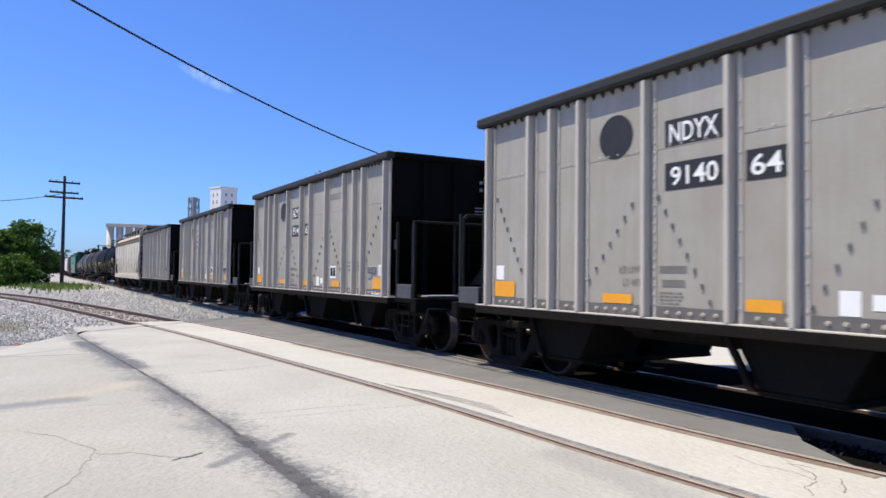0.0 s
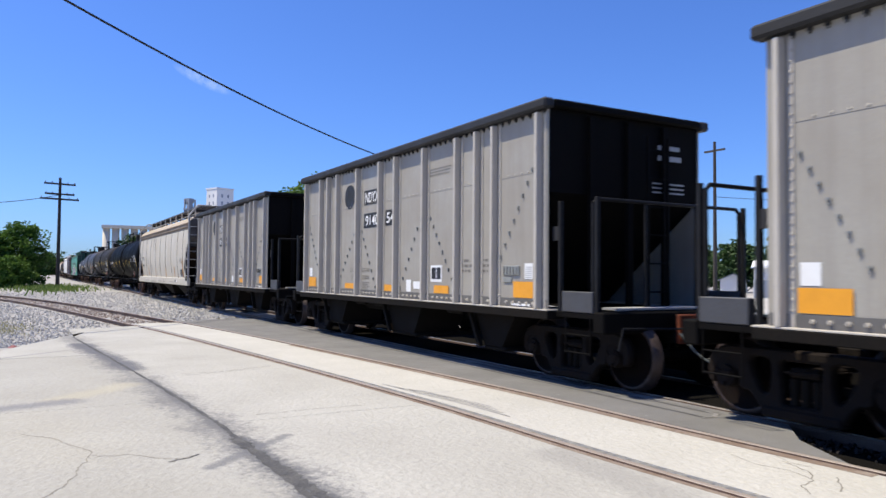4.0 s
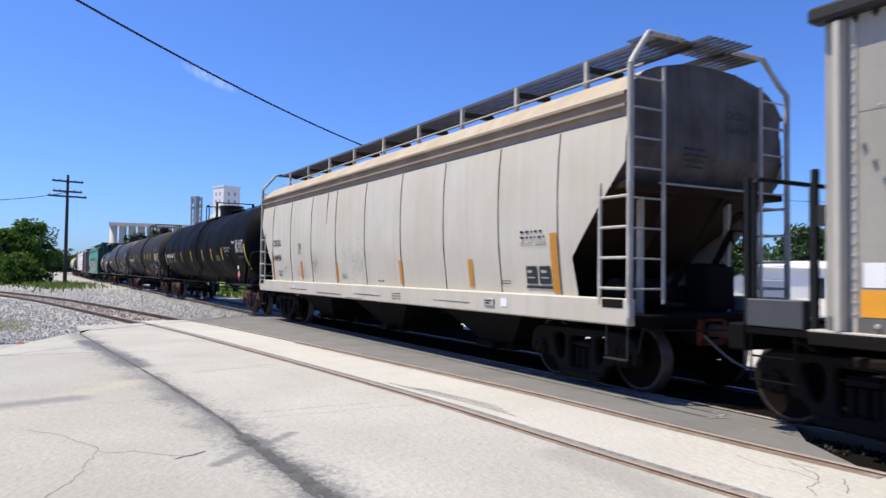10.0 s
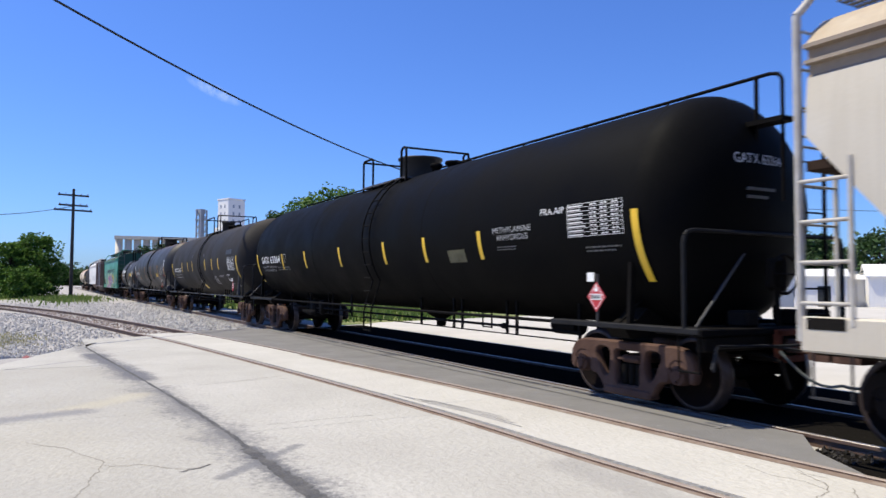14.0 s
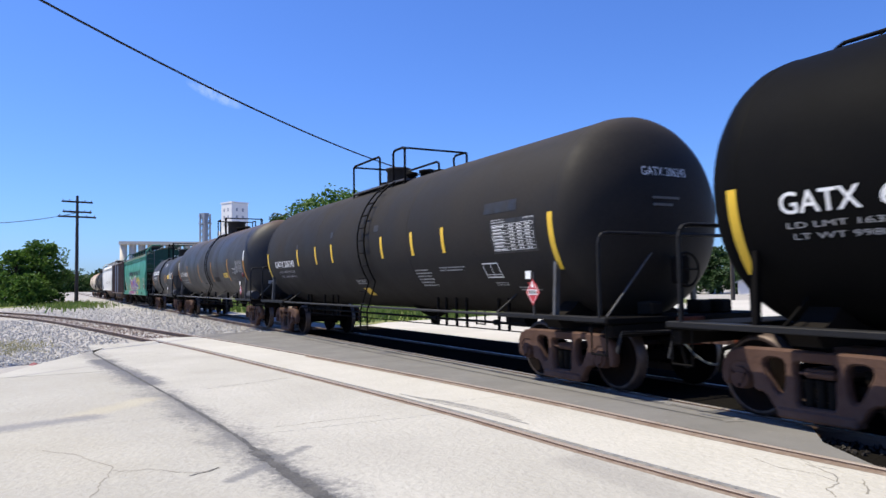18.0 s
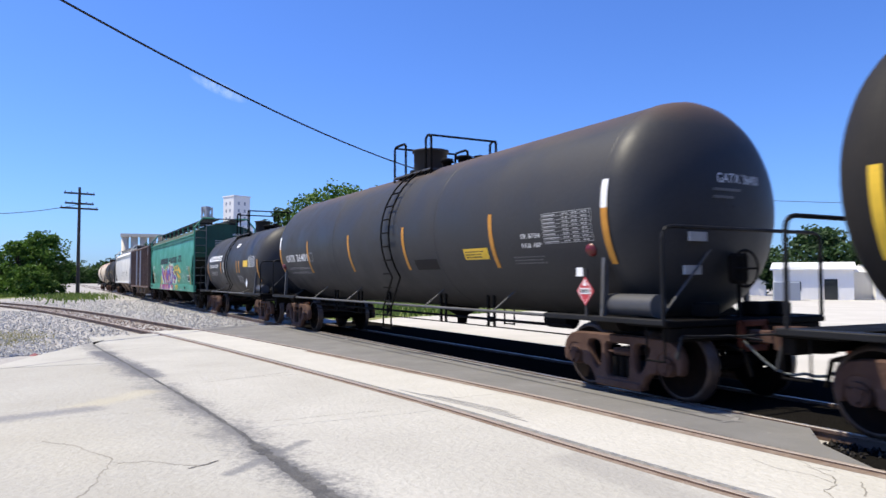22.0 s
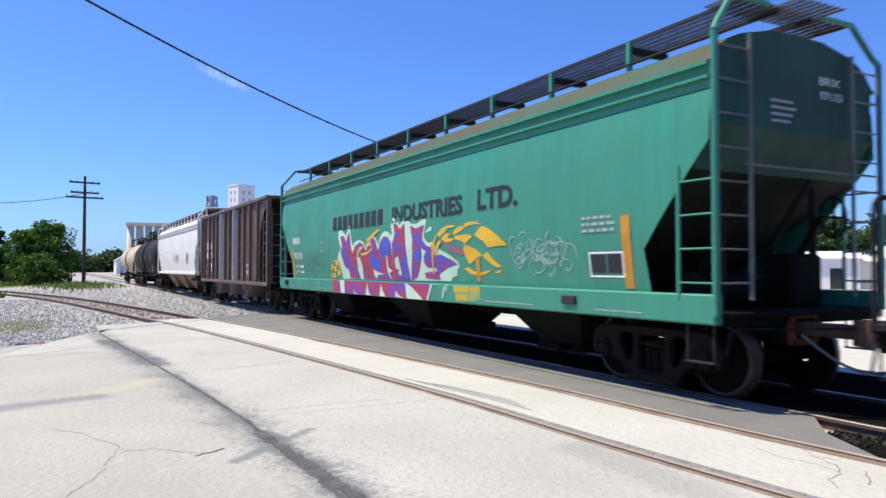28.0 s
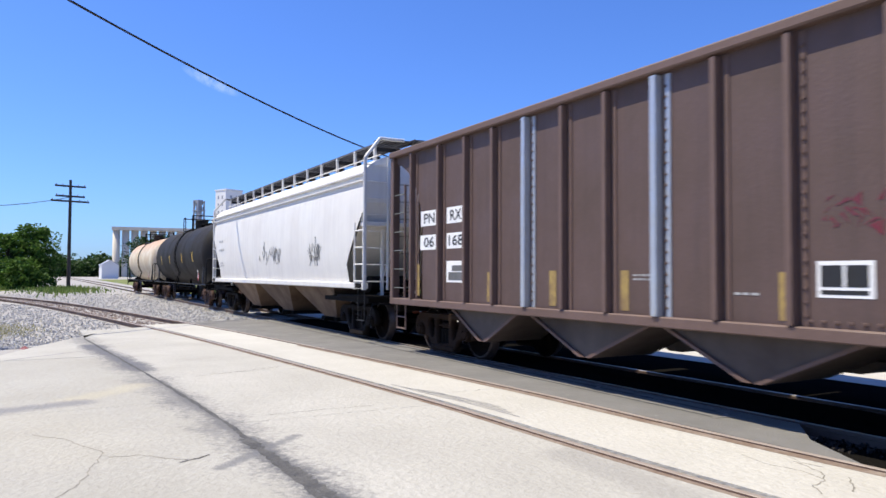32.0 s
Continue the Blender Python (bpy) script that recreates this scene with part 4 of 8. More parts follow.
def cap_geo():
    g = Geo().rod((0, 0, 0), (0, -0.13, 0), 0.135, 0.12, 14).rod((0, -0.13, 0), (0, -0.15, 0), 0.07, n=10)
    for i in range(3):
        a = 2 * math.pi * i / 3 + 0.5
        g.rod((0.085 * math.cos(a), -0.12, 0.085 * math.sin(a)), (0.085 * math.cos(a), -0.165, 0.085 * math.sin(a)), 0.022, n=6)
    return g


def adapter_geo():
    return Geo().box(-0.15, 0.15, -0.06, 0.06, 0.06, 0.19, 0.02)


def truck(car, x, material, tone):
    t = part("truck", shared("bolster/" + tone, bolster_geo, material), material, car, at=pose(x, 0, 0))
    for s in (-1, 1):
        part("side_frame", shared("side_frame/%s%d" % (tone, s), lambda: side_frame_geo(s), material), material, t)
        for q in (-0.13, 0.0, 0.13):
            part("spring", shared("spring/" + tone, spring_geo, UNDER), UNDER, t, at=pose(q, s * 0.985, 0))
    for k in (-1, 1):
        w = part("wheelset", shared("wheelset", wheelset_geo, WHEEL), WHEEL, t, "steel wheels on one axle", at=pose(k * 0.889, 0, WHEEL_R))
        WHEELS.append((w, k * 0.889))
        for s in (-1, 1):
            part("bearing_cap", shared("bearing_cap/" + tone, cap_geo, material), material, t, at=pose(k * 0.889, s * 1.0, WHEEL_R, 0, 0, 0 if s < 0 else 180))
            part("bearing_adapter", shared("bearing_adapter/" + tone, adapter_geo, material), material, t, at=pose(k * 0.889, s * 1.03, WHEEL_R))
        part("brake_shoe", shared("brake_shoe", lambda: Geo().prism([(0.38, 0.25), (0.47, 0.25), (0.44, 0.45), (0.47, 0.62), (0.38, 0.62)], "y", -0.85, -0.68).prism([(0.38, 0.25), (0.47, 0.25), (0.44, 0.45), (0.47, 0.62), (0.38, 0.62)], "y", 0.68, 0.85).box(0.3, 0.38, -0.85, 0.85, 0.38, 0.46), UNDER), UNDER, t, at=pose(0, 0, 0, 0, 0, 0 if k > 0 else 180))
    return t


def coupler(car, x, reach):
    """A knuckle coupler that reaches from x to reach, with its air hose."""
    d = 1 if reach > x else -1
    L = abs(reach - x)
    g = Geo().box(0, L - 0.3, -0.07, 0.07, -0.08, 0.08, 0.015)
    g.prism([(L - 0.35, -0.09), (L - 0.2, -0.2), (L - 0.02, -0.2), (L - 0.04, -0.05), (L + 0.05, 0.04), (L + 0.05, 0.15), (L - 0.1, 0.2), (L - 0.3, 0.14)], "z", -0.14, 0.14)
    c = part("coupler", g, RUST, car, "rusty cast knuckle coupler", at=pose(x, 0, 0.84, 0, 0, 0 if d > 0 else 180))
    part("draft_gear_box", Geo().box(-0.25, 0.12, -0.24, 0.24, -0.2, 0.2, 0.02), UNDER, c)
    part("coupler_carrier", Geo().box(0.12, 0.2, -0.26, 0.26, -0.2, -0.12, 0.015).box(0.12, 0.2, -0.26, -0.17, -0.2, 0.2, 0.015).box(0.12, 0.2, 0.17, 0.26, -0.2, 0.2, 0.015).box(0.12, 0.2, -0.26, 0.26, 0.12, 0.2, 0.015), CAST_ORANGE, c, "orange-rusted coupler carrier")
    part("cut_lever", Geo().tube([(0.22, -1.4, -0.24), (0.22, -1.32, 0.04), (0.3, -0.5, 0.02), (L * 0.8, -0.14, 0.06)], 0.014), PIPE, c)
    pts = [(L * 0.3, -0.3, -0.05)] + [(L * 0.3 + (L * 0.7) * i / 6, -0.3 + 0.3 * i / 6, -0.05 - 0.38 * math.sin(math.pi * 0.62 * i / 6)) for i in range(1, 7)]
    part("air_hose", Geo().tube(pts, 0.018, 6), LADDER_STEEL, c)


def ladder(parent, x, y, z0, z1, wide, axis, material, rungs, r=0.013, name="ladder", rung_mat=None):
    """Two stiles and rungs; it spreads along the given axis."""
    u = Vector((1, 0, 0)) if axis == "x" else Vector((0, 1, 0))
    a, b = Vector((x, y, 0)), Vector((x, y, 0)) + u * wide
    g = Geo()
    for q in (a, b):
        g.box(q.x - 0.018, q.x + 0.018, q.y - 0.018, q.y + 0.018, z0, z1)
    lad = part(name, g, material, parent)
    rung = Geo().rod((0, 0, 0), u * wide, r, n=6).mesh("rung", rung_mat or material)
    for i in range(rungs):
        part("rung", rung, rung_mat or material, lad, at=Matrix.Translation(a + Vector((0, 0, z0 + (z1 - z0) * (i + 0.5) / rungs))))
    return lad


def rib_geo(high, wide=0.16, deep=0.11):
    """A pressed stake with a riveted flange, upright from the origin, proud towards -y."""
    w, d = wide / 2, deep
    g = Geo().prism([(-w * 0.6, -d), (w * 0.6, -d), (w * 0.75, 0.0), (-w * 0.75, 0.0)], "z", 0, high, 0.008)
    g.box(w * 1.3, w * 2.2, -0.014, 0.0, 0, high)
    return g


def rivets(points, r=0.016, proud=0.012):
    g = Geo()
    for x, y, z in points:
        v = [(x + r * math.cos(k * math.pi / 3), y, z + r * math.sin(k * math.pi / 3)) for k in range(6)]
        w = [(x + r * 0.6 * math.cos(k * math.pi / 3), y - proud, z + r * 0.6 * math.sin(k * math.pi / 3)) for k in range(6)]
        g.add(v + w, [(k, (k + 1) % 6, (k + 1) % 6 + 6, k + 6) for k in range(6)] + [tuple(range(6, 12))])
    return g


def sides(poly, y, thick=0.02):
    """The same outline (x, z) as a wall on both sides of a car."""
    g = Geo()
    for s in (-1, 1):
        a, b = sorted((s * y, s * (y - thick)))
        g.prism(poly, "y", a, b)
    return g


STAKES = [-4.99, -3.89, -3.38, -2.77, -1.58, -0.39, 0.35, 1.54, 2.72, 3.35, 3.86, 5.0]


def split(name, rects, face, material, car, label="", proud=0.005, rows=4):
    for r in rects:
        part(name, patches([r], face, proud, rows), material, car, label)


def ordered(a, b):
    return (a, b) if a < b else (b, a)


def open_hopper(x, number):
    """A grey open-top aggregate hopper with end platforms."""
    W, Z0, Z1, E = 1.55, 1.08, 3.95, 5.16
    car = holder("open_hopper_car", "grey ribbed open-top hopper wagon with black ends and orange reflectors", "freight car", "grey hopper wagons")
    CARS.append((car, x))
    R = random.Random(number)

    def face(_z):
        return -W
    for s in (-1, 1):
        a, b = ordered(s * W, s * (W - 0.02))
        part("side_wall", Geo().prism([(-E, Z0), (E, Z0), (E, Z1), (-E, Z1)], "y", a, b), GREY, car)
        a, b = ordered(s * (W - 0.05), s * (W + 0.14))
        part("top_chord", Geo().box(-E - 0.1, E + 0.1, a, b, Z1 - 0.02, Z1 + 0.13, 0.03), GREY_DARK, car, "dark steel rim of the open top")
        a, b = ordered(s * (W - 0.3), s * (W + 0.1))
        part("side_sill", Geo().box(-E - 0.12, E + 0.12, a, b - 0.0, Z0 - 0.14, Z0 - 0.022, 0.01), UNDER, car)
        part("sill_ledge", Geo().box(-E - 0.12, E + 0.12, a, b, Z0 - 0.02, Z0, 0.004), GREY_RIB, car, "worn pale ledge on the sill")
        part("lower_strip", Geo().box(-E + 0.02, E - 0.02, *ordered(s * W, s * (W + 0.012)), Z0, Z0 + 0.13), FLOOR_STRIP, car, "bolted grey strip along the floor")
    for k in (-1, 1):
        g = Geo().prism([(k * (E - 0.06), Z1), (k * (E - 0.03), Z1), (k * (E - 0.03), 2.75), (k * 3.0, 1.05), (k * 2.95, 1.05), (k * (E - 0.06), 2.75)], "y", -W + 0.02, W - 0.02)
        part("end_wall", g, BLACK, car, "black sloping end sheet")
        for y in (-0.75, 0.0, 0.75):
            part("end_post", Geo().box(*ordered(k * (E - 0.02), k * (E + 0.05)), y - 0.05, y + 0.05, 1.0, 3.9), BLACK, car)
        part("end_chord", Geo().box(*ordered(k * (E - 0.06), k * (E + 0.1)), -W + 0.05, W - 0.05, Z1, Z1 + 0.125, 0.03), BLACK, car)
    stake = rib_geo(Z1 - Z0 - 0.05, 0.115, 0.11).mesh("stake", GREY_RIB)
    for s in (-1, 1):
        for i, q in enumerate(STAKES):
            part("stake", stake, GREY_RIB, car, at=pose(q, -W, Z0) if s < 0 else pose(-q, W, Z0, 0, 0, 180))
    pts, bolts = [], []
    for i, q in enumerate(STAKES):
        tight = i in (4, 7, 0, 11)
        pts += [(q + 0.1, -W - 0.014, Z0 + 0.16 + (0.105 if tight else 0.27) * j) for j in range(26 if tight else 10)]
        nxt = STAKES[i + 1] if i + 1 < len(STAKES) else q
        n = int((nxt - q) / 0.17)
        pts += [(q + 0.16 + 0.17 * j, -W, 3.08) for j in range(1, n) if nxt - q > 0.55]
        bolts += [(q + 0.14 + 0.17 * j, -W - 0.012, Z0 + 0.065) for j in range(1, n)]
    tagged(part("rivets", rivets(pts), GREY_RIB, car), kind="stuff")
    tagged(part("floor_bolts", rivets(bolts, 0.026, 0.03), GREY_RIB, car), kind="stuff")
    bolts = []
    for a, b, z0, z1 in ((-4.8, -4.15, 2.75, 1.65), (-2.75, -1.85, 1.35, 2.45), (-1.42, -0.68, 2.5, 1.3), (0.5, 1.33, 1.3, 2.62), (1.72, 2.5, 2.6, 1.5), (4.0, 4.8, 1.85, 3.12)):
        n = 7
        bolts += [(a + (b - a) * j / n, -W, z0 + (z1 - z0) * j / n) for j in range(n + 1)]
    g = Geo()
    for bx, by, bz in bolts:
        g.box(bx - 0.016, bx + 0.016, by - 0.03, by, bz - 0.012, bz + 0.012).box(bx - 0.008, bx + 0.008, by - 0.022, by, bz - 0.055, bz - 0.012)
    tagged(part("gusset_bolts", g, HOLDER, car), kind="stuff")
    part("seam", Geo().box(-E + 0.1, E - 0.1, -W - 0.004, -W, 3.05, 3.06), GREY, car)
    lugs = Geo()
    for i in range(58):
        q = -E + 0.12 + 0.178 * i
        lugs.box(q - 0.02, q + 0.02, -W - 0.04, -W, Z1 - 0.06, Z1 - 0.022).box(q - 0.008, q + 0.008, -W - 0.02, -W, Z1 - 0.085, Z1 - 0.06)
    tagged(part("rim_bolts", lugs, GREY_DARK, car, "dark bolt heads under the rim"), kind="stuff")
    # platforms, rails and steps at the ends
    for k in (-1, 1):
        p = part("end_platform", Geo().box(*ordered(k * (E + 0.1), k * 6.2), -1.5, 1.5, 0.98, 1.06, 0.01), BLACK, car, "black end platform")
        part("end_beam", Geo().box(*ordered(k * 6.06, k * 6.28), -1.52, 1.52, 0.8, 1.08, 0.02), BLACK, p)
        for y in (-1.45, 1.45):
            part("step_box", Geo().box(*ordered(k * 5.42, k * 6.05), y - 0.06, y + 0.06, 1.06, 1.34, 0.01), RESERVOIR, p, "grey steel box on the platform edge")
            for q in (5.33, 6.08):
                part("rail_post", Geo().box(k * q - 0.03, k * q + 0.03, y - 0.03, y + 0.03, 1.05, 2.6, 0.006), PIPE, p)
            part("grab_plate", Geo().box(*ordered(k * 5.17, k * 5.33), y - 0.02, y + 0.02, 2.05, 2.25), GREY_DARK, p)
        part("handrail", Geo().tube([(k * 6.0, -1.45, 1.06), (k * 6.0, -1.45, 2.52), (k * 6.0, -1.38, 2.58), (k * 6.0, 1.38, 2.58), (k * 6.0, 1.45, 2.52), (k * 6.0, 1.45, 1.06)], 0.026, 8), PIPE, p, "black pipe safety rail")
        for y in (-0.5, 0.5):
            part("rail_post", Geo().rod((k * 6.0, y, 1.05), (k * 6.0, y, 2.57), 0.022, n=8), PIPE, p)
        part("walkway_edge", Geo().box(*ordered(k * 5.9, k * 6.2), -1.2, 1.2, 1.1, 1.13), PALE, p, "worn bright edge of the walkway")
        g = Geo()
        for q in (5.5, 6.0):
            g.rod((k * q, -1.5, 1.0), (k * q, -1.5, 0.5), 0.011, n=6)
        for z in (0.52, 0.76):
            g.rod((k * 5.5, -1.5, z), (k * 6.0, -1.5, z), 0.012, n=6)
        part("step", g, BLACK, p)
        ladder(car, k * (E + 0.16), 0.25, 1.1, 3.7, 0.42, "y", BLACK, 6, name="end_ladder")
        coupler(car, k * 6.2, k * 6.94)
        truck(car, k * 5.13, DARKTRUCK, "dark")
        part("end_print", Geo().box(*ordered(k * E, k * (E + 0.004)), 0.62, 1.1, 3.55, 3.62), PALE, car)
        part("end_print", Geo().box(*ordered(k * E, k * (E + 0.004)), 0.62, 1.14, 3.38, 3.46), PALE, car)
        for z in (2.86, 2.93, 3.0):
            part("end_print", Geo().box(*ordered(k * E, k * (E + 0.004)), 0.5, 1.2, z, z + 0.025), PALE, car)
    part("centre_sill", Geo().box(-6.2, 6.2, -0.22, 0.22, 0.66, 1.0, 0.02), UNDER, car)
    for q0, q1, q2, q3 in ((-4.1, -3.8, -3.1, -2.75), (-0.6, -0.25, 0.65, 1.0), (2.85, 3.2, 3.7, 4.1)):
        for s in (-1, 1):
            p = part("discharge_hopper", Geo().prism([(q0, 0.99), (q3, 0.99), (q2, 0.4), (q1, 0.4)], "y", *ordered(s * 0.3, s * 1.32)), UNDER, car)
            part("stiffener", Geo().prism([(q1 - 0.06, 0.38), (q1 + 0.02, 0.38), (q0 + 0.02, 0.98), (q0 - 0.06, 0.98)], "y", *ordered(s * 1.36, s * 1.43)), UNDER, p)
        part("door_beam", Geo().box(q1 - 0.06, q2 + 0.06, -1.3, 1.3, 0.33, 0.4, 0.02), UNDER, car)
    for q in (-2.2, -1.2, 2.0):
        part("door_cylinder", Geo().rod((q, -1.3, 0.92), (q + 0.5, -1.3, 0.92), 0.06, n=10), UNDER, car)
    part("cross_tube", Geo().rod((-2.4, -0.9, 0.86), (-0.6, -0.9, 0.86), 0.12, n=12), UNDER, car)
    # markings
    n = 28
    part("black_disc", Geo().add([(-2.14 + 0.3 * math.cos(2 * math.pi * i / n), -W - 0.005, 3.31 + 0.28 * math.sin(2 * math.pi * i / n)) for i in range(n)], [tuple(range(n))]), BLACK_MARK, car, "round black mark")
    split("mark_panel", [(-1.32, -0.5, 3.05, 3.37), (-1.32, -0.5, 2.55, 2.87), (-0.22, 0.26, 2.55, 2.87)], face, BLACK_MARK, car, "black lettering panel", 0.004)
    writing("lettering", "NDYX", -1.25, 3.1, 0.68, 0.22, WHITE, car, face)
    writing("lettering", "9140", -1.23, 2.6, 0.66, 0.22, WHITE, car, face)
    writing("lettering", str(number), -0.16, 2.6, 0.36, 0.22, WHITE, car, face)
    split("reflector", [(-4.83, -4.3, 1.22, 1.46), (-2.36, -1.84, 1.22, 1.34), (-0.22, 0.2, 1.21, 1.34), (1.88, 2.4, 1.22, 1.36), (4.34, 4.84, 1.22, 1.46)], face, ORANGE, car, "orange reflector strip", 0.014)
    split("placard", [(-4.81, -4.6, 1.48, 1.7), (0.76, 0.96, 1.22, 1.45), (1.06, 1.35, 1.28, 1.42), (4.62, 4.82, 1.5, 1.73)], face, WHITE, car, "small white placard")
    part("test_panel", patches([(1.74, 2.15, 1.42, 1.72)], face), WHITE, car, "white framed test panel")
    split("test_field", [(1.78, 1.94, 1.47, 1.68), (1.97, 2.11, 1.47, 1.68)], face, BLACK_MARK, car, "", 0.008)
    writing("lettering", "LD LMT", -2.06, 1.6, 0.36, 0.085, STENCIL, car, face)
    writing("lettering", "LT WT", -2.0, 1.44, 0.3, 0.085, STENCIL, car, face)
    fig = {64: ("233200", "52800"), 66: ("232800", "53200"), 54: ("232700", "53300"), 47: ("233300", "52700")}[number]
    if number in (54, 47):
        writing("lettering", fig[0], -1.4, 1.6, 0.4, 0.085, STENCIL, car, face)
        writing("lettering", fig[1], -1.36, 1.44, 0.34, 0.085, STENCIL, car, face)
    else:
        part("small_print", patches([(-1.4, -1.0, 1.6, 1.68), (-1.36, -1.02, 1.44, 1.52)], face), STENCIL, car)
    for q in (lines_of_print(-1.4, 1.2, 0.42, 0.2, 5, R), lines_of_print(2.78, 1.6, 0.4, 0.26, 3, R), lines_of_print(3.42, 1.6, 0.28, 0.26, 3, R), lines_of_print(1.66, 3.35, 0.85, 0.16, 3, R)):
        tagged(part("small_print", patches(q, face), STENCIL, car), kind="stuff")
    tagged(part("small_print", patches(lines_of_print(4.3, 1.1, 0.52, 0.035, 1, R, 0.0), face, 0.016), WHITE, car), kind="stuff")
    ph = part("plate_holder", Geo().box(4.08, 4.5, -W - 0.025, -W, 1.55, 1.7, 0.012), HOLDER, car, "worn steel plate holder")
    for q in range(5):
        part("holder_bar", Geo().box(4.12 + 0.08 * q, 4.13 + 0.08 * q, -W - 0.034, -W - 0.025, 1.56, 1.69), GREY_DARK, ph)
    part("plate_holder", Geo().box(4.08, 4.3, -W - 0.02, -W, 1.44, 1.52, 0.01), HOLDER, car)
    split("placard_print", [(4.65, 4.79, 1.52 + 0.03 * q, 1.53 + 0.03 * q) for q in range(6)], face, PALE, car, "", 0.008)
    return car


for x, number in ((-4.68, 64), (-18.6, 66), (-32.43, 54), (-46.32, 47)):
    open_hopper(x, number)


def covered_hopper(x, half, body, roof, label, posts_at, seams, meet, outlets, name="covered_hopper_car", post=None, sill_z=(0.93, 1.27), under=None, slope=None, end=None, seam=None, lad=None, band=True, print_z=0.0, eave=None):
    """A covered hopper with curved sides, roof walks, ladders and bottom outlets."""
    post, under = post or body, under or UNDER
    lad = lad or post
    car = holder(name, label, "freight car", "covered hopper wagons")
    CARS.append((car, x))
    prof = [(1.44, sill_z[1] - 0.02), (1.47, 1.5), (1.53, 2.0), (1.55, 2.6), (1.53, 3.2), (1.49, 3.57), (1.465, 3.6), (1.465, 3.69), (1.545, 3.695), (1.545, 3.73), (1.475, 3.735), (1.475, 3.84), (1.56, 3.845), (1.56, 3.885), (1.5, 3.91), (1.4, 4.04), (1.22, 4.18), (1.0, 4.27), (0.5, 4.38), (0.0, 4.4)]

    def end_x(z):
        return half - 0.08 if z > 3.0 else half - 0.08 - 1.05 * (3.0 - z) / 1.2 if z > 1.8 else half - 1.13 + 0.06 * (1.8 - z) / 0.5

    def face(z):
        zs = [b for _, b in prof]
        return -float(np.interp(z, zs, [a for a, _ in prof]))
    for s in (-1, 1):
        side, top, ledge = Geo(), Geo(), Geo()
        for lo, hi, g in ((0, 5, side), (5, 13, ledge), (13, 19, top)):
            v = []
            zs = prof[lo:hi + 1]
            if lo == 0:
                zs = [(-face(z), z) for z in (sill_z[1] - 0.02, 1.5, 1.8, 2.1, 2.4, 2.7, 3.0, 3.25, 3.45, 3.57)]
            for a, z in zs:
                v += [(-end_x(z) * s, s * a, z), (end_x(z) * s, s * a, z)]
            g.add(v, [(2 * i + 1, 2 * i, 2 * i + 2, 2 * i + 3) for i in range(len(zs) - 1)], g is not ledge)
        part("side_wall", side, body, car)
        part("eave_rib", ledge, eave or body, car, "grimy double rib along the eave")
        part("roof_half", top, roof, car, "weathered rounded roof sheet")
        part("side_sill", Geo().box(-half, half, *ordered(s * 1.42, s * 1.56), sill_z[0], sill_z[1], 0.02), body, car)
    for k in (-1, 1):
        rows = [(a, z, end_x(z)) for a, z in prof if z > 2.7]
        low = [(1.3, 1.9, half - 1.5), (1.05, 1.15, half - 2.6)]
        v = []
        for a, z, q in [(1.5, 2.7, half - 0.34), *rows]:
            v += [(k * q, -a, z), (k * q, a, z)]
        m = len(v) // 2
        u = []
        for a, z, q in [*low[::-1], (1.5, 2.7, half - 0.34)]:
            u += [(k * q, -a, z), (k * q, a, z)]
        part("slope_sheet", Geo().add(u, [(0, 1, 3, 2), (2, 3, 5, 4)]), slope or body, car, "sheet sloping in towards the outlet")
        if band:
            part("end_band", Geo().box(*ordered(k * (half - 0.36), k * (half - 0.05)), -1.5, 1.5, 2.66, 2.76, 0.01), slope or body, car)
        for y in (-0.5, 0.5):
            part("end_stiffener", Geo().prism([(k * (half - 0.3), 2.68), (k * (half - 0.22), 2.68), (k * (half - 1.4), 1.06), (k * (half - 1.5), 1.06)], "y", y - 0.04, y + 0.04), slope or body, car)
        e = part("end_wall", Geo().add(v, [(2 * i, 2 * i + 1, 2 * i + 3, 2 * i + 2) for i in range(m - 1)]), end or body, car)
        q = k * (half - 0.07)
        for y0, y1, z0, z1 in ((-0.5, -0.1, 3.24, 3.27), (-0.5, -0.05, 3.16, 3.19), (-0.5, -0.12, 3.08, 3.11), (-0.5, -0.16, 3.0, 3.03)):
            part("end_print", Geo().box(*ordered(q, q + k * 0.004), y0, y1, z0 + print_z, z1 + print_z), PALE if end is None or print_z else BLACK_MARK, e)
    for q in seams:
        pts = [(q, face(z) - 0.004, z) for z in (sill_z[1], 1.6, 2.0, 2.4, 2.8, 3.2, 3.55)]
        part("weld_seam", Geo().tube(pts, 0.011, 5), seam or body, car)
    # roof walk
    rng = random.Random(int(-x))
    for s in (-1, 1):
        wk = part("roof_walk", grating(-half + 0.1, half - 0.1, *ordered(s * 0.32, s * 0.97), 4.665), GRATING, car, "dark steel grating walkway along the roof")
        part("walk_edge", Geo().box(-half + 0.1, half - 0.1, s * 0.98 - 0.015, s * 0.98 + 0.015, 4.645, 4.69), STRAP if band else GREY_DARK, wk)
        part("walk_edge", Geo().box(-half + 0.1, half - 0.1, s * 0.31 - 0.012, s * 0.31 + 0.012, 4.62, 4.69), GREY_DARK, wk)
        part("eave_rail", Geo().rod((-half + 0.3, s * 1.02, 4.36), (half - 0.3, s * 1.02, 4.36), 0.014, n=6), post if band else GREY_DARK, wk)
        for q in posts_at:
            part("bracket", Geo().box(q - 0.035, q + 0.035, s * 0.97 - 0.03, s * 0.97 + 0.03, 4.24, 4.68), post if band else body, wk)
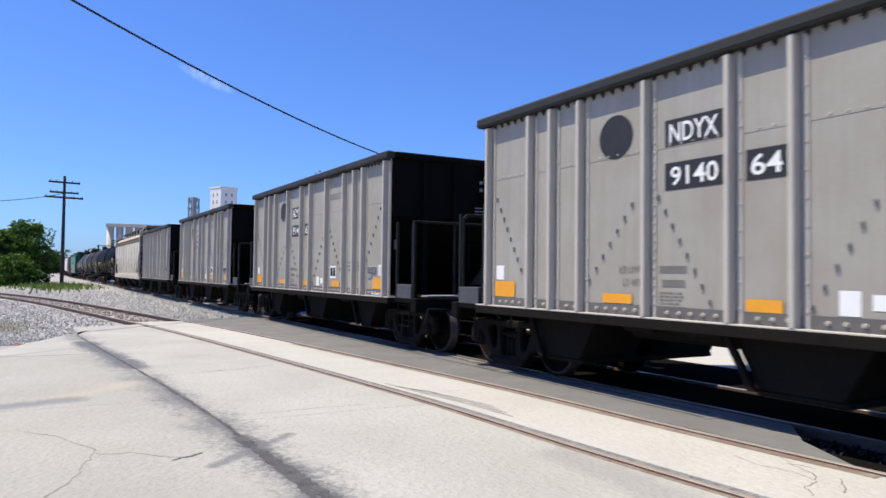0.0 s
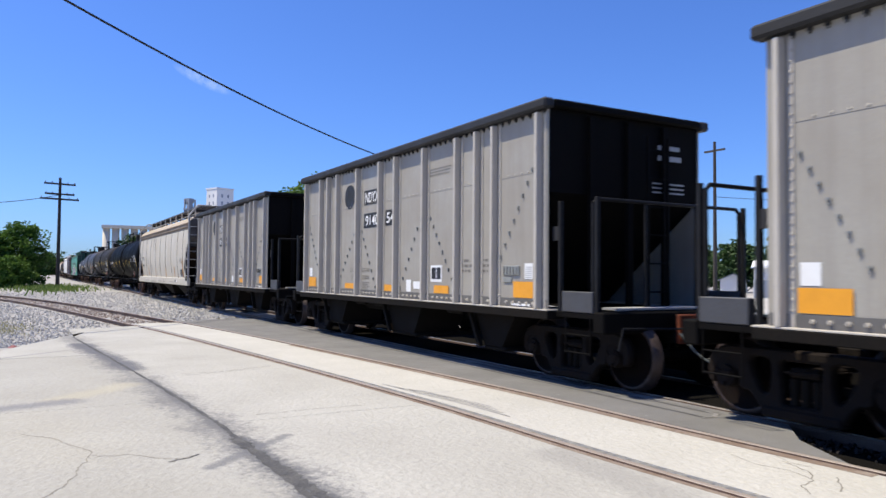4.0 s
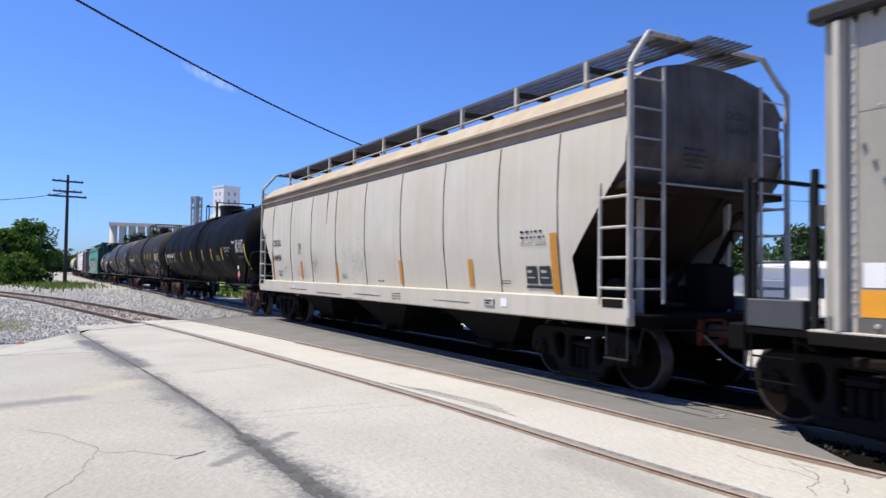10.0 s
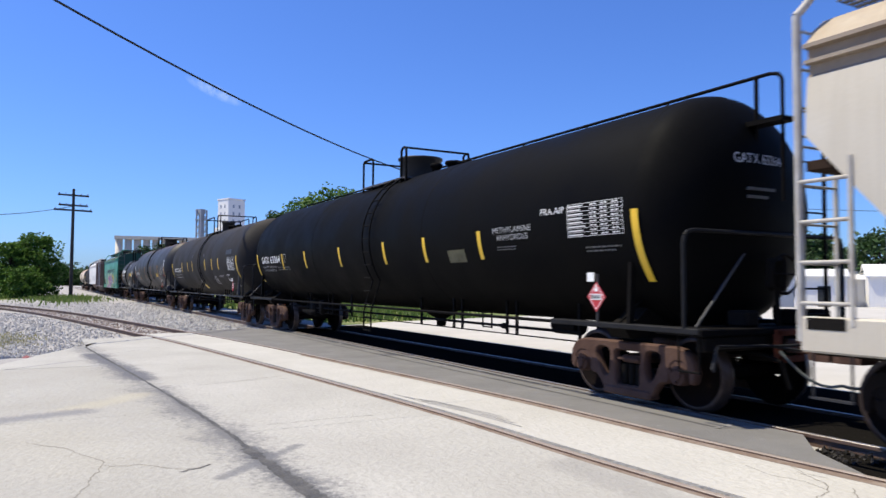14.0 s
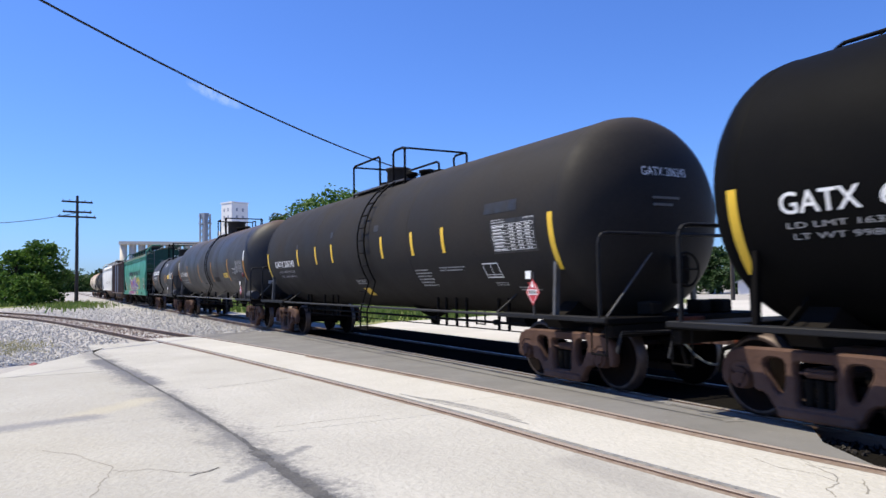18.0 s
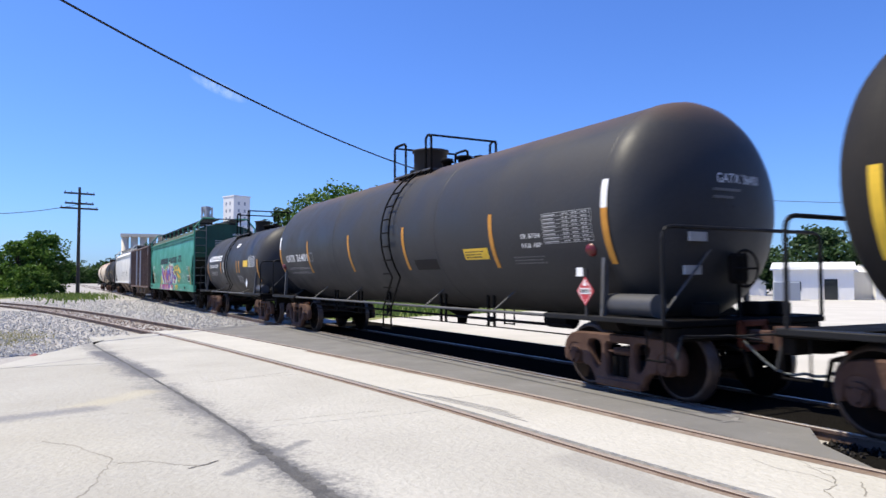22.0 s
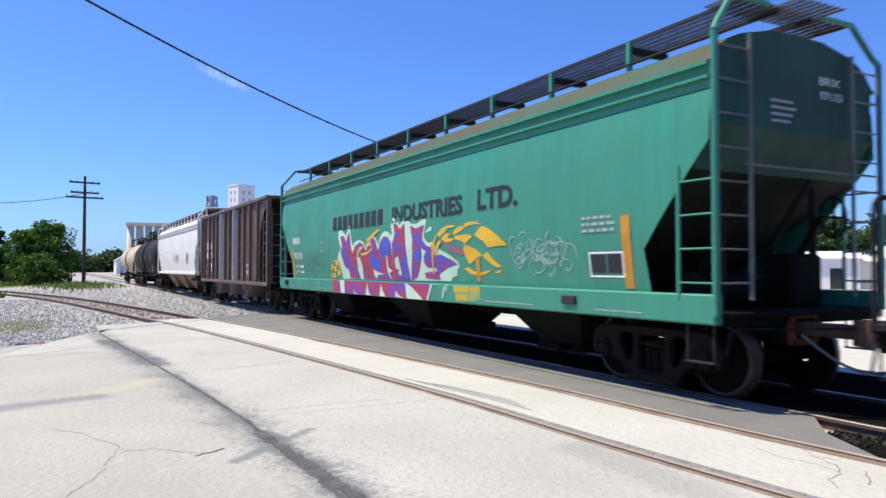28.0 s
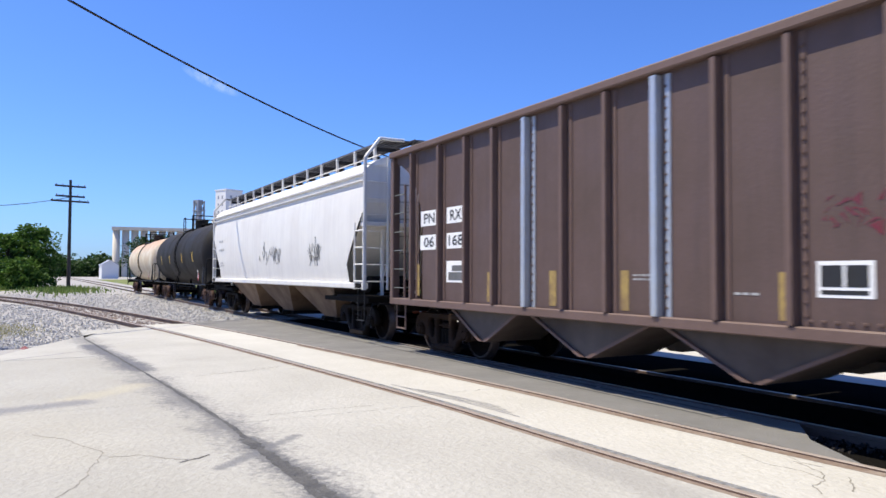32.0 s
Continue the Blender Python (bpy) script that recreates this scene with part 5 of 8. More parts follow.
            part("cross_brace", Geo().box(q + 0.02, q + 0.06, *ordered(s * 0.3, s * 0.95), 4.5, 4.6), GREY_DARK, wk)
    part("hatch_trough", Geo().box(-half + 0.8, half - 0.8, -0.32, 0.32, 4.38, 4.52, 0.03), roof, car)
    for k in (-1, 1):
        tagged(part("roof_platform", grating(*ordered(k * (half - 0.3), k * (half + 0.28)), -0.4, 0.4, 4.675), GRATING, car), kind="stuff")
        tagged(part("roof_platform", grating(*ordered(k * (half - 0.5), k * (half - 0.06)), -1.1, 1.1, 4.69), GRATING, car), kind="stuff")
        for s in (-1, 1):
            pts = [(k * half, s * 1.53, sill_z[0] + 0.1), (k * half, s * 1.53, 4.2), (k * (half - 0.04), s * 1.45, 4.3), (k * (half - 0.1), s * 1.12, 4.7), (k * (half - 0.1), s * 0.5, 4.7)]
            part("corner_post", Geo().tube(pts, 0.04, 8), post, car)
            ladder(car, k * half, s * 1.5 - (0.0 if s < 0 else 0.55), 1.2, 4.25, 0.55, "y", lad, 8, name="end_ladder", r=0.014)
            ladder(car, k * half - (0.52 if k > 0 else 0.0), s * 1.55, 1.2, 2.75, 0.52, "x", lad if band else body, 4, name="side_ladder", r=0.02 if band else 0.013)
            g = Geo()
            for q in (0.08, 0.46):
                g.rod((k * (half - q), s * 1.48, sill_z[0]), (k * (half - q), s * 1.48, 0.5), 0.013, n=6)
            g.box(*ordered(k * (half - 0.06), k * (half - 0.48)), s * 1.48 - 0.03, s * 1.48 + 0.03, 0.49, 0.51)
            part("step", g, GREY_DARK, car)
            if band:
                part("step_hole", Geo().box(*ordered(k * (half - 0.08), k * (half - 0.46)), *ordered(s * 1.54, s * 1.565), sill_z[1] - 0.12, sill_z[1] - 0.01), UNDER, car, "dark foot opening in the sill")
            part("end_column", Geo().box(k * (half - 0.5) - 0.04, k * (half - 0.5) + 0.04, s * 0.86 - 0.03, s * 0.86 + 0.03, 1.05, 3.0), post if band else slope, car)
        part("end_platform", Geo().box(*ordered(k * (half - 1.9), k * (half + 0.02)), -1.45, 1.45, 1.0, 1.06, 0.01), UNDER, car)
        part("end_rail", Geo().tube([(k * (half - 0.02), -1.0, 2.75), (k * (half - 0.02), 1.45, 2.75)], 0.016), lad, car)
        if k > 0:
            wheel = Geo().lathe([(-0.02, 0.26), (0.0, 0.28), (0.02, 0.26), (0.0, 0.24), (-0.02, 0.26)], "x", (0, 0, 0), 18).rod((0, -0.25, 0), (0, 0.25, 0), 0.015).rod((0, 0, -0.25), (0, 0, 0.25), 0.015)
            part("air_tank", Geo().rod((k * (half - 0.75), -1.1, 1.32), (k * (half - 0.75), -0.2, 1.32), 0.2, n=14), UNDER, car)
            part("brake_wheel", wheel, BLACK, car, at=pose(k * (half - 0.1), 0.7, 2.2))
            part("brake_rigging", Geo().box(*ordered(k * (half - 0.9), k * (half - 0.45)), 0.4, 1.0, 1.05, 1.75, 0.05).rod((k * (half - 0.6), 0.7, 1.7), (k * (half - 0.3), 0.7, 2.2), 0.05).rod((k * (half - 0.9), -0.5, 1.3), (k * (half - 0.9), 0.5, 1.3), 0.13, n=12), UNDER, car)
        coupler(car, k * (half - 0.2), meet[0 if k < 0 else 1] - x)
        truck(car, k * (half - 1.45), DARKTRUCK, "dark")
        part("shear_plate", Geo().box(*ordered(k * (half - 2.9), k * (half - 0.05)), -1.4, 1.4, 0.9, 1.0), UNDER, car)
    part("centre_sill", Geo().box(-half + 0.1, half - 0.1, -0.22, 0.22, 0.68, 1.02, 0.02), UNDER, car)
    for q, L in outlets:
        lo, hi = 0.36, sill_z[1]
        v = [(q - L / 2 + 0.02, -1.4, hi), (q + L / 2 - 0.02, -1.4, hi), (q + L / 2 - 0.02, 1.4, hi), (q - L / 2 + 0.02, 1.4, hi), (q - 0.5, -0.75, lo), (q + 0.5, -0.75, lo), (q + 0.5, 0.75, lo), (q - 0.5, 0.75, lo)]
        p = part("discharge_hopper", Geo().add(v, [(0, 1, 5, 4), (1, 2, 6, 5), (2, 3, 7, 6), (3, 0, 4, 7), (4, 5, 6, 7)]), under, car)
        part("outlet_gate", Geo().box(q - 0.6, q + 0.6, -0.8, 0.8, lo - 0.1, lo, 0.01), BLACK, p)
        part("gate_shaft", Geo().rod((q + 0.3, -1.05, lo - 0.04), (q + 0.3, -0.7, lo - 0.04), 0.05), BLACK, p)
    return car, face


CR_X = -62.45
# slope and end colours are darkened to hold the end's shade
cr, cr_face = covered_hopper(CR_X, 8.41, CREAM, CREAM_ROOF, "weathered cream covered hopper wagon with a tan stained roof", [-7.25 + 1.773 * i for i in range(9)], [-7.07, -5.29, -3.49, -1.68, 0.12, 1.95, 3.72, 5.5, 7.0], (-71.43, -53.26), ((-4.3, 3.7), (-0.0, 4.3), (4.3, 3.7)), post=CREAM_POST, slope=SHADED_RUST, end=SHADED_DIRTY_END, seam=SEAM, eave=EAVE_DIRT)
R9 = random.Random(9)
end_writing("end_lettering", "CRDX", 0.3, 3.74, 0.45, 0.11, BLACK_MARK, cr, lambda y, z: 8.33)
end_writing("end_lettering", "14494", 0.3, 3.53, 0.48, 0.11, BLACK_MARK, cr, lambda y, z: 8.33)
writing("lettering", "CRDX", -7.0, 2.3, 0.78, 0.2, BLACK_MARK, cr, cr_face)
writing("lettering", "CU FT 5050", 6.1, 1.98, 0.62, 0.06, BLACK_MARK, cr, cr_face, 0.012)
writing("lettering", "14494", -6.98, 1.85, 0.76, 0.2, BLACK_MARK, cr, cr_face)
for q in (lines_of_print(-6.55, 1.42, 0.4, 0.2, 2, R9), lines_of_print(6.1, 2.09, 0.7, 0.17, 2, R9, 0.62), lines_of_print(-1.35, 1.4, 0.35, 0.12, 3, R9), lines_of_print(5.52, 1.4, 0.3, 0.08, 2, R9), lines_of_print(0.75, 1.36, 0.4, 0.06, 1, R9)):
    tagged(part("small_print", patches(q, cr_face, 0.012), BLACK_MARK, cr), kind="stuff")
for q in (lines_of_print(-5.2, 1.05, 1.5, 0.05, 1, R9), lines_of_print(-0.4, 1.05, 1.8, 0.05, 1, R9), lines_of_print(3.44, 1.06, 1.6, 0.035, 1, R9), lines_of_print(1.65, 1.02, 0.4, 0.16, 3, R9, 0.6)):
    tagged(part("small_print", patches(q, lambda z: -1.56, 0.006), BLACK_MARK, cr), kind="stuff")
split("reflector", [(-7.18, -7.04, 1.3, 2.15), (-4.45, -4.31, 1.35, 1.85), (-1.75, -1.6, 1.33, 1.8), (1.84, 1.99, 1.33, 1.8), (4.53, 4.68, 1.33, 1.8), (6.82, 6.98, 1.3, 2.15)], cr_face, ORANGE_OLD, cr, "faded orange reflector stripe", 0.01)
split("test_panel", [(6.2, 6.47, 1.42, 1.68), (6.52, 6.79, 1.42, 1.68)], cr_face, BLACK_MARK, cr, "", 0.012)
split("test_print", [(6.24, 6.35, 1.58, 1.62), (6.24, 6.41, 1.5, 1.52), (6.57, 6.7, 1.58, 1.62), (6.57, 6.74, 1.5, 1.52)], cr_face, PALE, cr, "", 0.016)
part("test_frame", patches([(6.18, 6.82, 1.35, 1.39)], cr_face, 0.012), BLACK_MARK, cr)
split("plate_mark", [(-4.58, -4.34, 2.05, 2.065), (-4.58, -4.34, 2.315, 2.33), (-4.58, -4.565, 2.05, 2.33), (-4.355, -4.34, 2.05, 2.33), (-4.52, -4.4, 2.26, 2.285), (-4.49, -4.43, 2.18, 2.24), (-4.5, -4.42, 2.1, 2.125)], cr_face, BLACK_MARK, cr, "", 0.01)
split("sill_plate", [(5.62, 5.8, 1.05, 1.18), (-4.9, -4.82, 1.1, 1.16)], lambda z: -1.56, WHITE, cr, "", 0.006)

part("plate_holder", Geo().box(5.15, 5.45, -1.585, -1.56, 1.05, 1.17, 0.01), CREAM_POST, cr)
part("holder_print", patches([(5.2, 5.4, 1.12, 1.14), (5.2, 5.35, 1.08, 1.1)], lambda z: -1.585, 0.004), BLACK_MARK, cr)
pts = [(-2.32, cr_face(z) - 0.002, z) for z in (2.75, 3.0, 3.25, 3.54)]
g = Geo()
for (p, q, w0, w1) in zip(pts, pts[1:], (0.004, 0.009, 0.014), (0.009, 0.014, 0.02)):
    g.rod(p, q, w0, w1, 5)
part("weld_seam", g, SEAM, cr, "short rust run below the eave")
split("sill_scuff", [(-2.9, -1.2, 1.0, 1.03), (-0.9, 0.1, 0.955, 0.97)], lambda z: -1.56, SEAM, cr, "rust scuff on the sill", 0.005)
R8 = random.Random(8)
for x0, z0, w, h, n in ((-4.75, 1.35, 0.8, 0.35, 150), (-3.5, 1.4, 0.5, 0.7, 230), (-6.1, 1.5, 0.5, 0.3, 60), (-1.5, 1.75, 1.0, 0.4, 40), (-0.75, 1.45, 0.85, 0.65, 150), (-0.3, 2.0, 0.5, 0.5, 18)):
    specks = []
    for _ in range(n):
        x, z, r = x0 + R8.gauss(0.5, 0.3) * w, z0 + R8.gauss(0.5, 0.3) * h, R8.uniform(0.005, 0.02)
        lean = R8.uniform(-1.5, 1.5)
        specks.append([(x - r, z - r * 0.4), (x + r * 0.6, z - r * 0.6 + lean * r * 0.5), (x + r, z + lean * r), (x - r * 0.3, z + r * 0.5)])
    tagged(part("paint_chips", shapes(specks, cr_face, 0.006), SEAM, cr, "rusty chips in the paint"), kind="stuff")

BR_X = -152.4
# slope and end take the greens that have the ends' shade painted in
br, br_face = covered_hopper(BR_X, 8.68, GREEN, GREEN_ROOF, "green covered hopper wagon with colourful spray paint along its side", [-7.42 + 1.77 * i for i in range(9)], [], (-161.8, -142.75), ((-4.7, 2.6), (-0.1, 2.8), (4.9, 2.6)), slope=SHADED_GRIMY_GREEN, end=SHADED_DIRTY_GREEN, lad=LADDER_STEEL, band=False, print_z=0.3)
end_writing("end_lettering", "BRIX", 0.42, 3.84, 0.4, 0.1, WHITE, br, lambda y, z: 8.6)
end_writing("end_lettering", "97133", 0.42, 3.66, 0.44, 0.1, WHITE, br, lambda y, z: 8.6)
wh, wh_face = covered_hopper(-184.8, 8.12, WHITE_CAR, WHITE_CAR, "dusty white covered hopper wagon with small black scrawls", [-7.6 + 1.25 * i for i in range(13)], [], (-193.85, -175.45), ((-3.9, 3.9), (0.0, 3.9), (3.9, 3.9)), sill_z=(1.22, 1.36), under=RUSTY_PAINT)


def tank_car(x, half, r, zc, shell, label, meet, tr, stripes=(), tall=(), stripe_z=(2.11, 2.58), tall_z=(1.73, 2.57), platform=(-1.82, 1.1), rail_z=0.6, ladder_x=0.45, dome=(-0.92, 0.42, 0.34), tone="rust", stripe_mat=None, name="tank_car", hazard=1.4, mark="", rail_mat=None, off=0.0, rail_out=0.2, hang=(), struts=(), hoop=(0.6, 0.25)):
    """A tank car: shell with dished heads, top platform, rails, ladders and trucks."""
    car = holder(name, label, "tank car", "tank wagons")
    CARS.append((car, x))
    stripe_mat, rail_mat = stripe_mat or YELLOW, rail_mat or GREY_DARK

    def face(z):
        return -math.sqrt(max(0.01, r * r - (z - zc) ** 2))

    def belly(y):
        return zc - math.sqrt(max(0.0, r * r - y * y))
    prof = [(-half, 0.01)]
    d = 0.78
    for i in range(1, 11):
        a = math.pi / 2 * i / 10
        prof.append((-half + d * (1 - math.cos(a)), r * math.sin(a)))
    prof += [(-half * 0.5, r), (0.0, r), (half * 0.5, r)]
    prof += [(-q, rr) for q, rr in prof[10::-1]]
    part("tank_shell", Geo().lathe(prof[::-1], "x", (0, 0, zc), 72), shell, car)
    for q in (-half + 0.85, -half / 3, half / 3, half - 0.85):
        part("weld_ring", Geo().lathe([(q - 0.012, r), (q, r + 0.006), (q + 0.012, r)][::-1], "x", (0, 0, zc), 72), shell, car)
    top = zc + r
    # manway, valves, platform and railing on top
    q, dh, dr = dome
    dm = part("manway", Geo().lathe([(top - 0.1, dr), (top + dh, dr), (top + dh, dr + 0.04), (top + dh + 0.05, dr + 0.04), (top + dh + 0.06, dr * 0.7), (top + dh + 0.1, 0.01)], "z", (q, 0, 0), 20), GREY_DARK, car, "dark round manway")
    for dx, dy, h in ((-1.0, 0.1, 0.22), (1.0, -0.1, 0.2), (1.35, 0.2, 0.24), (1.7, -0.1, 0.16), (2.1, 0.1, 0.12)):
        part("valve", Geo().lathe([(top - 0.06, 0.1), (top + h * 0.6, 0.1), (top + h * 0.6, 0.15), (top + h, 0.14), (top + h + 0.03, 0.01)], "z", (q + dx, dy, 0), 12), BLACK, dm)
    pz = top - 0.16
    for s in (-1, 1):
        pf = part("top_platform", Geo().box(platform[0], platform[1], *ordered(s * 0.45, s * 0.85), pz, pz + 0.04), GRATING, car, "steel grating platform on the tank")
        y, hi = s * 0.82, top + rail_z
        for a, b in ((platform[0], platform[0] + hoop[0]), (platform[1] - hoop[1], platform[1])):
            h = hi
            part("top_railing", Geo().tube([(a, y, pz - 0.1), (a, y, h - 0.06), (a + 0.08, y, h), (b - 0.08, y, h), (b, y, h - 0.06), (b, y, pz - 0.1)], 0.028), BLACK, pf, "black pipe railing")
    for e in platform:
        h = top + rail_z - 0.02
        part("cross_rail", Geo().tube([(e, -0.82, h), (e, 0.82, h)], 0.026), BLACK, car)
    # side ladders
    for s in (-1, 1):
        lad = None
        for dx in (-0.2, 0.2):
            pts = []
            for i in range(13):
                a = math.radians(62 - i * 8.0)
                pts.append((ladder_x + dx, s * (r + 0.09) * math.cos(a), zc + (r + 0.09) * math.sin(a)))
            pts += [(ladder_x + dx, s * (r + 0.02), 0.95), (ladder_x + dx, s * (r + 0.02), 0.5)]
            st = part("side_ladder" if lad is None else "stile", Geo().tube(pts, 0.02), BLACK, lad or car)
            lad = lad or st
        for i in range(12):
            z = 0.52 + i * 0.29
            y = r + 0.02 if z < zc - 0.5 else math.sqrt(max(0.02, (r + 0.09) ** 2 - (z - zc) ** 2))
            if z < top - 0.15:
                part("rung", Geo().rod((ladder_x - 0.2, s * y, z), (ladder_x + 0.2, s * y, z), 0.016, n=6), BLACK, lad)
    # end platforms, sills, bolsters, railings
    for k in (-1, 1):
        part("end_sill", Geo().box(*ordered(k * (tr - 1.6), k * (half + 0.25)), -0.24, 0.24, 0.72, 1.04, 0.02), UNDER, car)
        pf = part("end_platform", Geo().box(*ordered(k * (half - 0.45), k * (half + 0.25)), -1.5, 1.5, 0.98, 1.06, 0.01), BLACK, car)
        for s in (-1, 1):
            part("side_board", Geo().box(*ordered(k * (tr - 1.1), k * (half + 0.22)), *ordered(s * 1.32, s * 1.52), 1.0, 1.07, 0.01), PIPE, pf)
        part("bolster", Geo().prism([(-1.2, 0.86), (1.2, 0.86), (1.3, 1.0), (1.05, 1.12), (0.85, belly(0.85) + 0.05), (-0.85, belly(0.85) + 0.05), (-1.05, 1.12), (-1.3, 1.0)], "x", k * tr - 0.18, k * tr + 0.18), UNDER, car)
        for s in (-1, 1):
            part("saddle_strap", Geo().prism([(s * 1.38, 1.0), (s * 1.46, 1.0), (s * (0.02 - face(1.85)), 1.85), (s * (-0.06 - face(1.85)), 1.85)], "x", k * (half - 0.95) - 0.03, k * (half - 0.95) + 0.03), STRAP if rail_mat is not BLACK else BLACK, car, "grey strap from the sill to the tank")
            g = Geo()
            for q2 in (0.0, 0.3):
                g.rod((k * (half + 0.18 - q2), s * 1.46, 1.0), (k * (half + 0.18 - q2), s * 1.46, 0.56), 0.012, n=6)
            g.rod((k * (half + 0.18), s * 1.46, 0.57), (k * (half - 0.12), s * 1.46, 0.57), 0.014, n=6)
            part("step", g, BLACK, pf)
        ex = k * (half + rail_out)
        bend = [(1.06, 1.5), (2.05, 1.5), (2.13, 1.48), (2.18, 1.43), (2.2, 1.34)]
        hoop = [(ex, -y, z) for z, y in bend] + [(ex, y, z) for z, y in bend[::-1]]
        part("end_railing", Geo().tube(hoop, 0.026, 8), PIPE, pf, "black pipe handrail across the end")
        part("end_beam", Geo().box(*ordered(k * (half + 0.08), k * (half + 0.22)), -1.42, 1.42, 0.8, 0.98, 0.02), UNDER, pf)
        part("uncoupling_lever", Geo().tube([(k * (half + 0.3), -1.4, 0.62), (k * (half + 0.3), -1.32, 0.86), (k * (half + 0.32), -0.5, 0.86), (k * (half + 0.5), -0.12, 0.8)], 0.016), GREY_DARK, pf)
        part("brake_pipe_end", Geo().tube([(k * (half - 0.6), -0.36, 0.72), (k * (half + 0.15), -0.36, 0.74), (k * (half + 0.4), -0.34, 0.66), (k * (half + 0.48), -0.32, 0.36)], 0.028), BLACK, pf)
        coupler(car, k * (half + 0.1), meet[0 if k < 0 else 1] - x - off)
        truck(car, k * tr, RUST if tone == "rust" else DARKTRUCK, tone)
        for z, w in ((2.72, 0.5), (2.62, 0.36)):
            zz = zc + (z - 2.52) * r / 1.55
            xx = half - d + d * math.sqrt(max(0, 1 - ((zz - zc) ** 2 + 0.02) / (r * r)))
            part("head_print", Geo().box(*ordered(k * (xx - 0.06), k * (xx + 0.01)), -0.36, -0.36 + w, zz, zz + 0.035), DULL, car)

    for child in car.children:
        child.matrix_basis = Matrix.Translation((off, 0, 0)) @ child.matrix_basis

    def dish(y, z):
        return off + half - d + d * math.sqrt(max(0.0, 1 - ((z - zc) ** 2 + y * y) / (r * r)))
    if mark:
        end_writing("head_lettering", mark, -0.28 if mark.endswith("401") else -0.5, zc + (0.31 if mark.endswith("401") else 0.54) * r / 1.55, 0.85, 0.13, WHITE, car, dish)
        for z0, z1 in ((2.05, 2.17), (1.62, 1.74)) if mark.endswith("401") else ():
            part("head_plate", Geo().box(dish(-0.55, z1) - 0.02, dish(-0.55, z1) + 0.02, -0.75, -0.45, z0, z1), PALE, car, "pale plate on the tank head")
    # running pipes below the shell
    a, b = -(tr + 0.9), tr + 0.9
    for y in (-1.44, 1.44):
        sr = part("side_rail", Geo().tube([(a, y, 1.03), (b, y, 1.03)], 0.026), rail_mat, car, "thin pipe rail along the tank's lower edge")
        for q2 in struts:
            part("strut", Geo().rod((q2, y, 1.03), (q2 + 0.03, y * 0.7, belly(y * 0.7) + 0.01), 0.018, n=6), rail_mat, sr)
        for q2 in hang if y < 0 else ():
            part("hanger", Geo().box(q2 - 0.022, q2 + 0.022, -0.92, -0.88, 0.7, belly(0.9) + 0.02), BLACK, sr)
    if hang:
        for z, rr in ((0.84, 0.026), (0.71, 0.012)):
            part("brake_pipe", Geo().tube([(-(tr - 1.2), -0.9, z), (tr - 1.2, -0.9, z)], rr), BLACK, car)
        for q2 in hang[1::4]:
            part("pipe_joint", Geo().rod((q2 - 0.14, -0.9, 0.84), (q2 - 0.04, -0.9, 0.84), 0.05, n=10), BLACK, car)
    part("brake_valve", Geo().box(-4.9, -4.5, -0.55, -0.25, 0.78, 1.0, 0.03), BLACK, car)
    hw = Geo().lathe([(-0.02, 0.24), (0.0, 0.26), (0.02, 0.24), (0.0, 0.22), (-0.02, 0.24)], "x", (0, 0, 0), 18).rod((0, -0.24, 0), (0, 0.24, 0), 0.014).rod((0, 0, -0.24), (0, 0, 0.24), 0.014)
    hb = part("hand_brake", Geo().box(half - 0.06, half + 0.08, -0.1, 0.2, 1.5, 1.9, 0.04).rod((half + 0.02, 0.05, 1.5), (half + 0.02, 0.05, 1.0), 0.03), UNDER, car)
    part("brake_wheel", hw, UNDER, hb, at=pose(half + 0.13, 0.05, 1.7))
    for y, q2 in ((0.55, 0.02), (-0.5, 0.1), (0.9, 0.1)):
        part("rod_box", Geo().box(half - 0.3 + q2, half + q2, y - 0.12, y + 0.12, 1.06, 1.26, 0.03), UNDER, car)
    part("brace_rod", Geo().rod((half - 0.15, -1.2, 1.06), (dish(-0.35, 1.95) - 0.01, -0.35, 1.95), 0.015), STRAP, car, "thin grey stay from the end platform to the tank")
    part("outlet_valve", Geo().lathe([(zc - r + 0.1, 0.55), (zc - r - 0.1, 0.3), (zc - r - 0.2, 0.12), (zc - r - 0.36, 0.1), (zc - r - 0.38, 0.01)][::-1], "z", (ladder_x + 0.5, 0, 0), 16), BLACK, car)
    if rail_mat is STRAP:
        part("air_reservoir", Geo().rod((half - 0.98, -1.25, 1.22), (half - 0.12, -1.25, 1.22), 0.15, n=16), RESERVOIR, car, "grey air tank on the end platform")
    part("brake_cylinder", Geo().rod((tr - 2.6, -0.25, 0.88), (tr - 2.0, -0.25, 0.88), 0.15, n=14), BLACK, car)
    if hazard:
        hz = part("hazard_sign", shapes([[(half - hazard - 0.18, 1.4), (half - hazard, 1.2), (half - hazard + 0.18, 1.4), (half - hazard, 1.6)]], flat), RED, car, "red diamond hazard sign", at=pose(0, -1.53, 0))
        hq = half - hazard
        part("sign_field", shapes([[(hq - 0.1, 1.36), (hq + 0.1, 1.36), (hq + 0.1, 1.44), (hq - 0.1, 1.44)]], flat, 0.012), WHITE, hz)
        for i in range(4):
            part("sign_digit", shapes([[(hq - 0.085 + 0.045 * i, 1.375), (hq - 0.055 + 0.045 * i, 1.375), (hq - 0.055 + 0.045 * i, 1.425), (hq - 0.085 + 0.045 * i, 1.425)]], flat, 0.015), BLACK_MARK, hz)
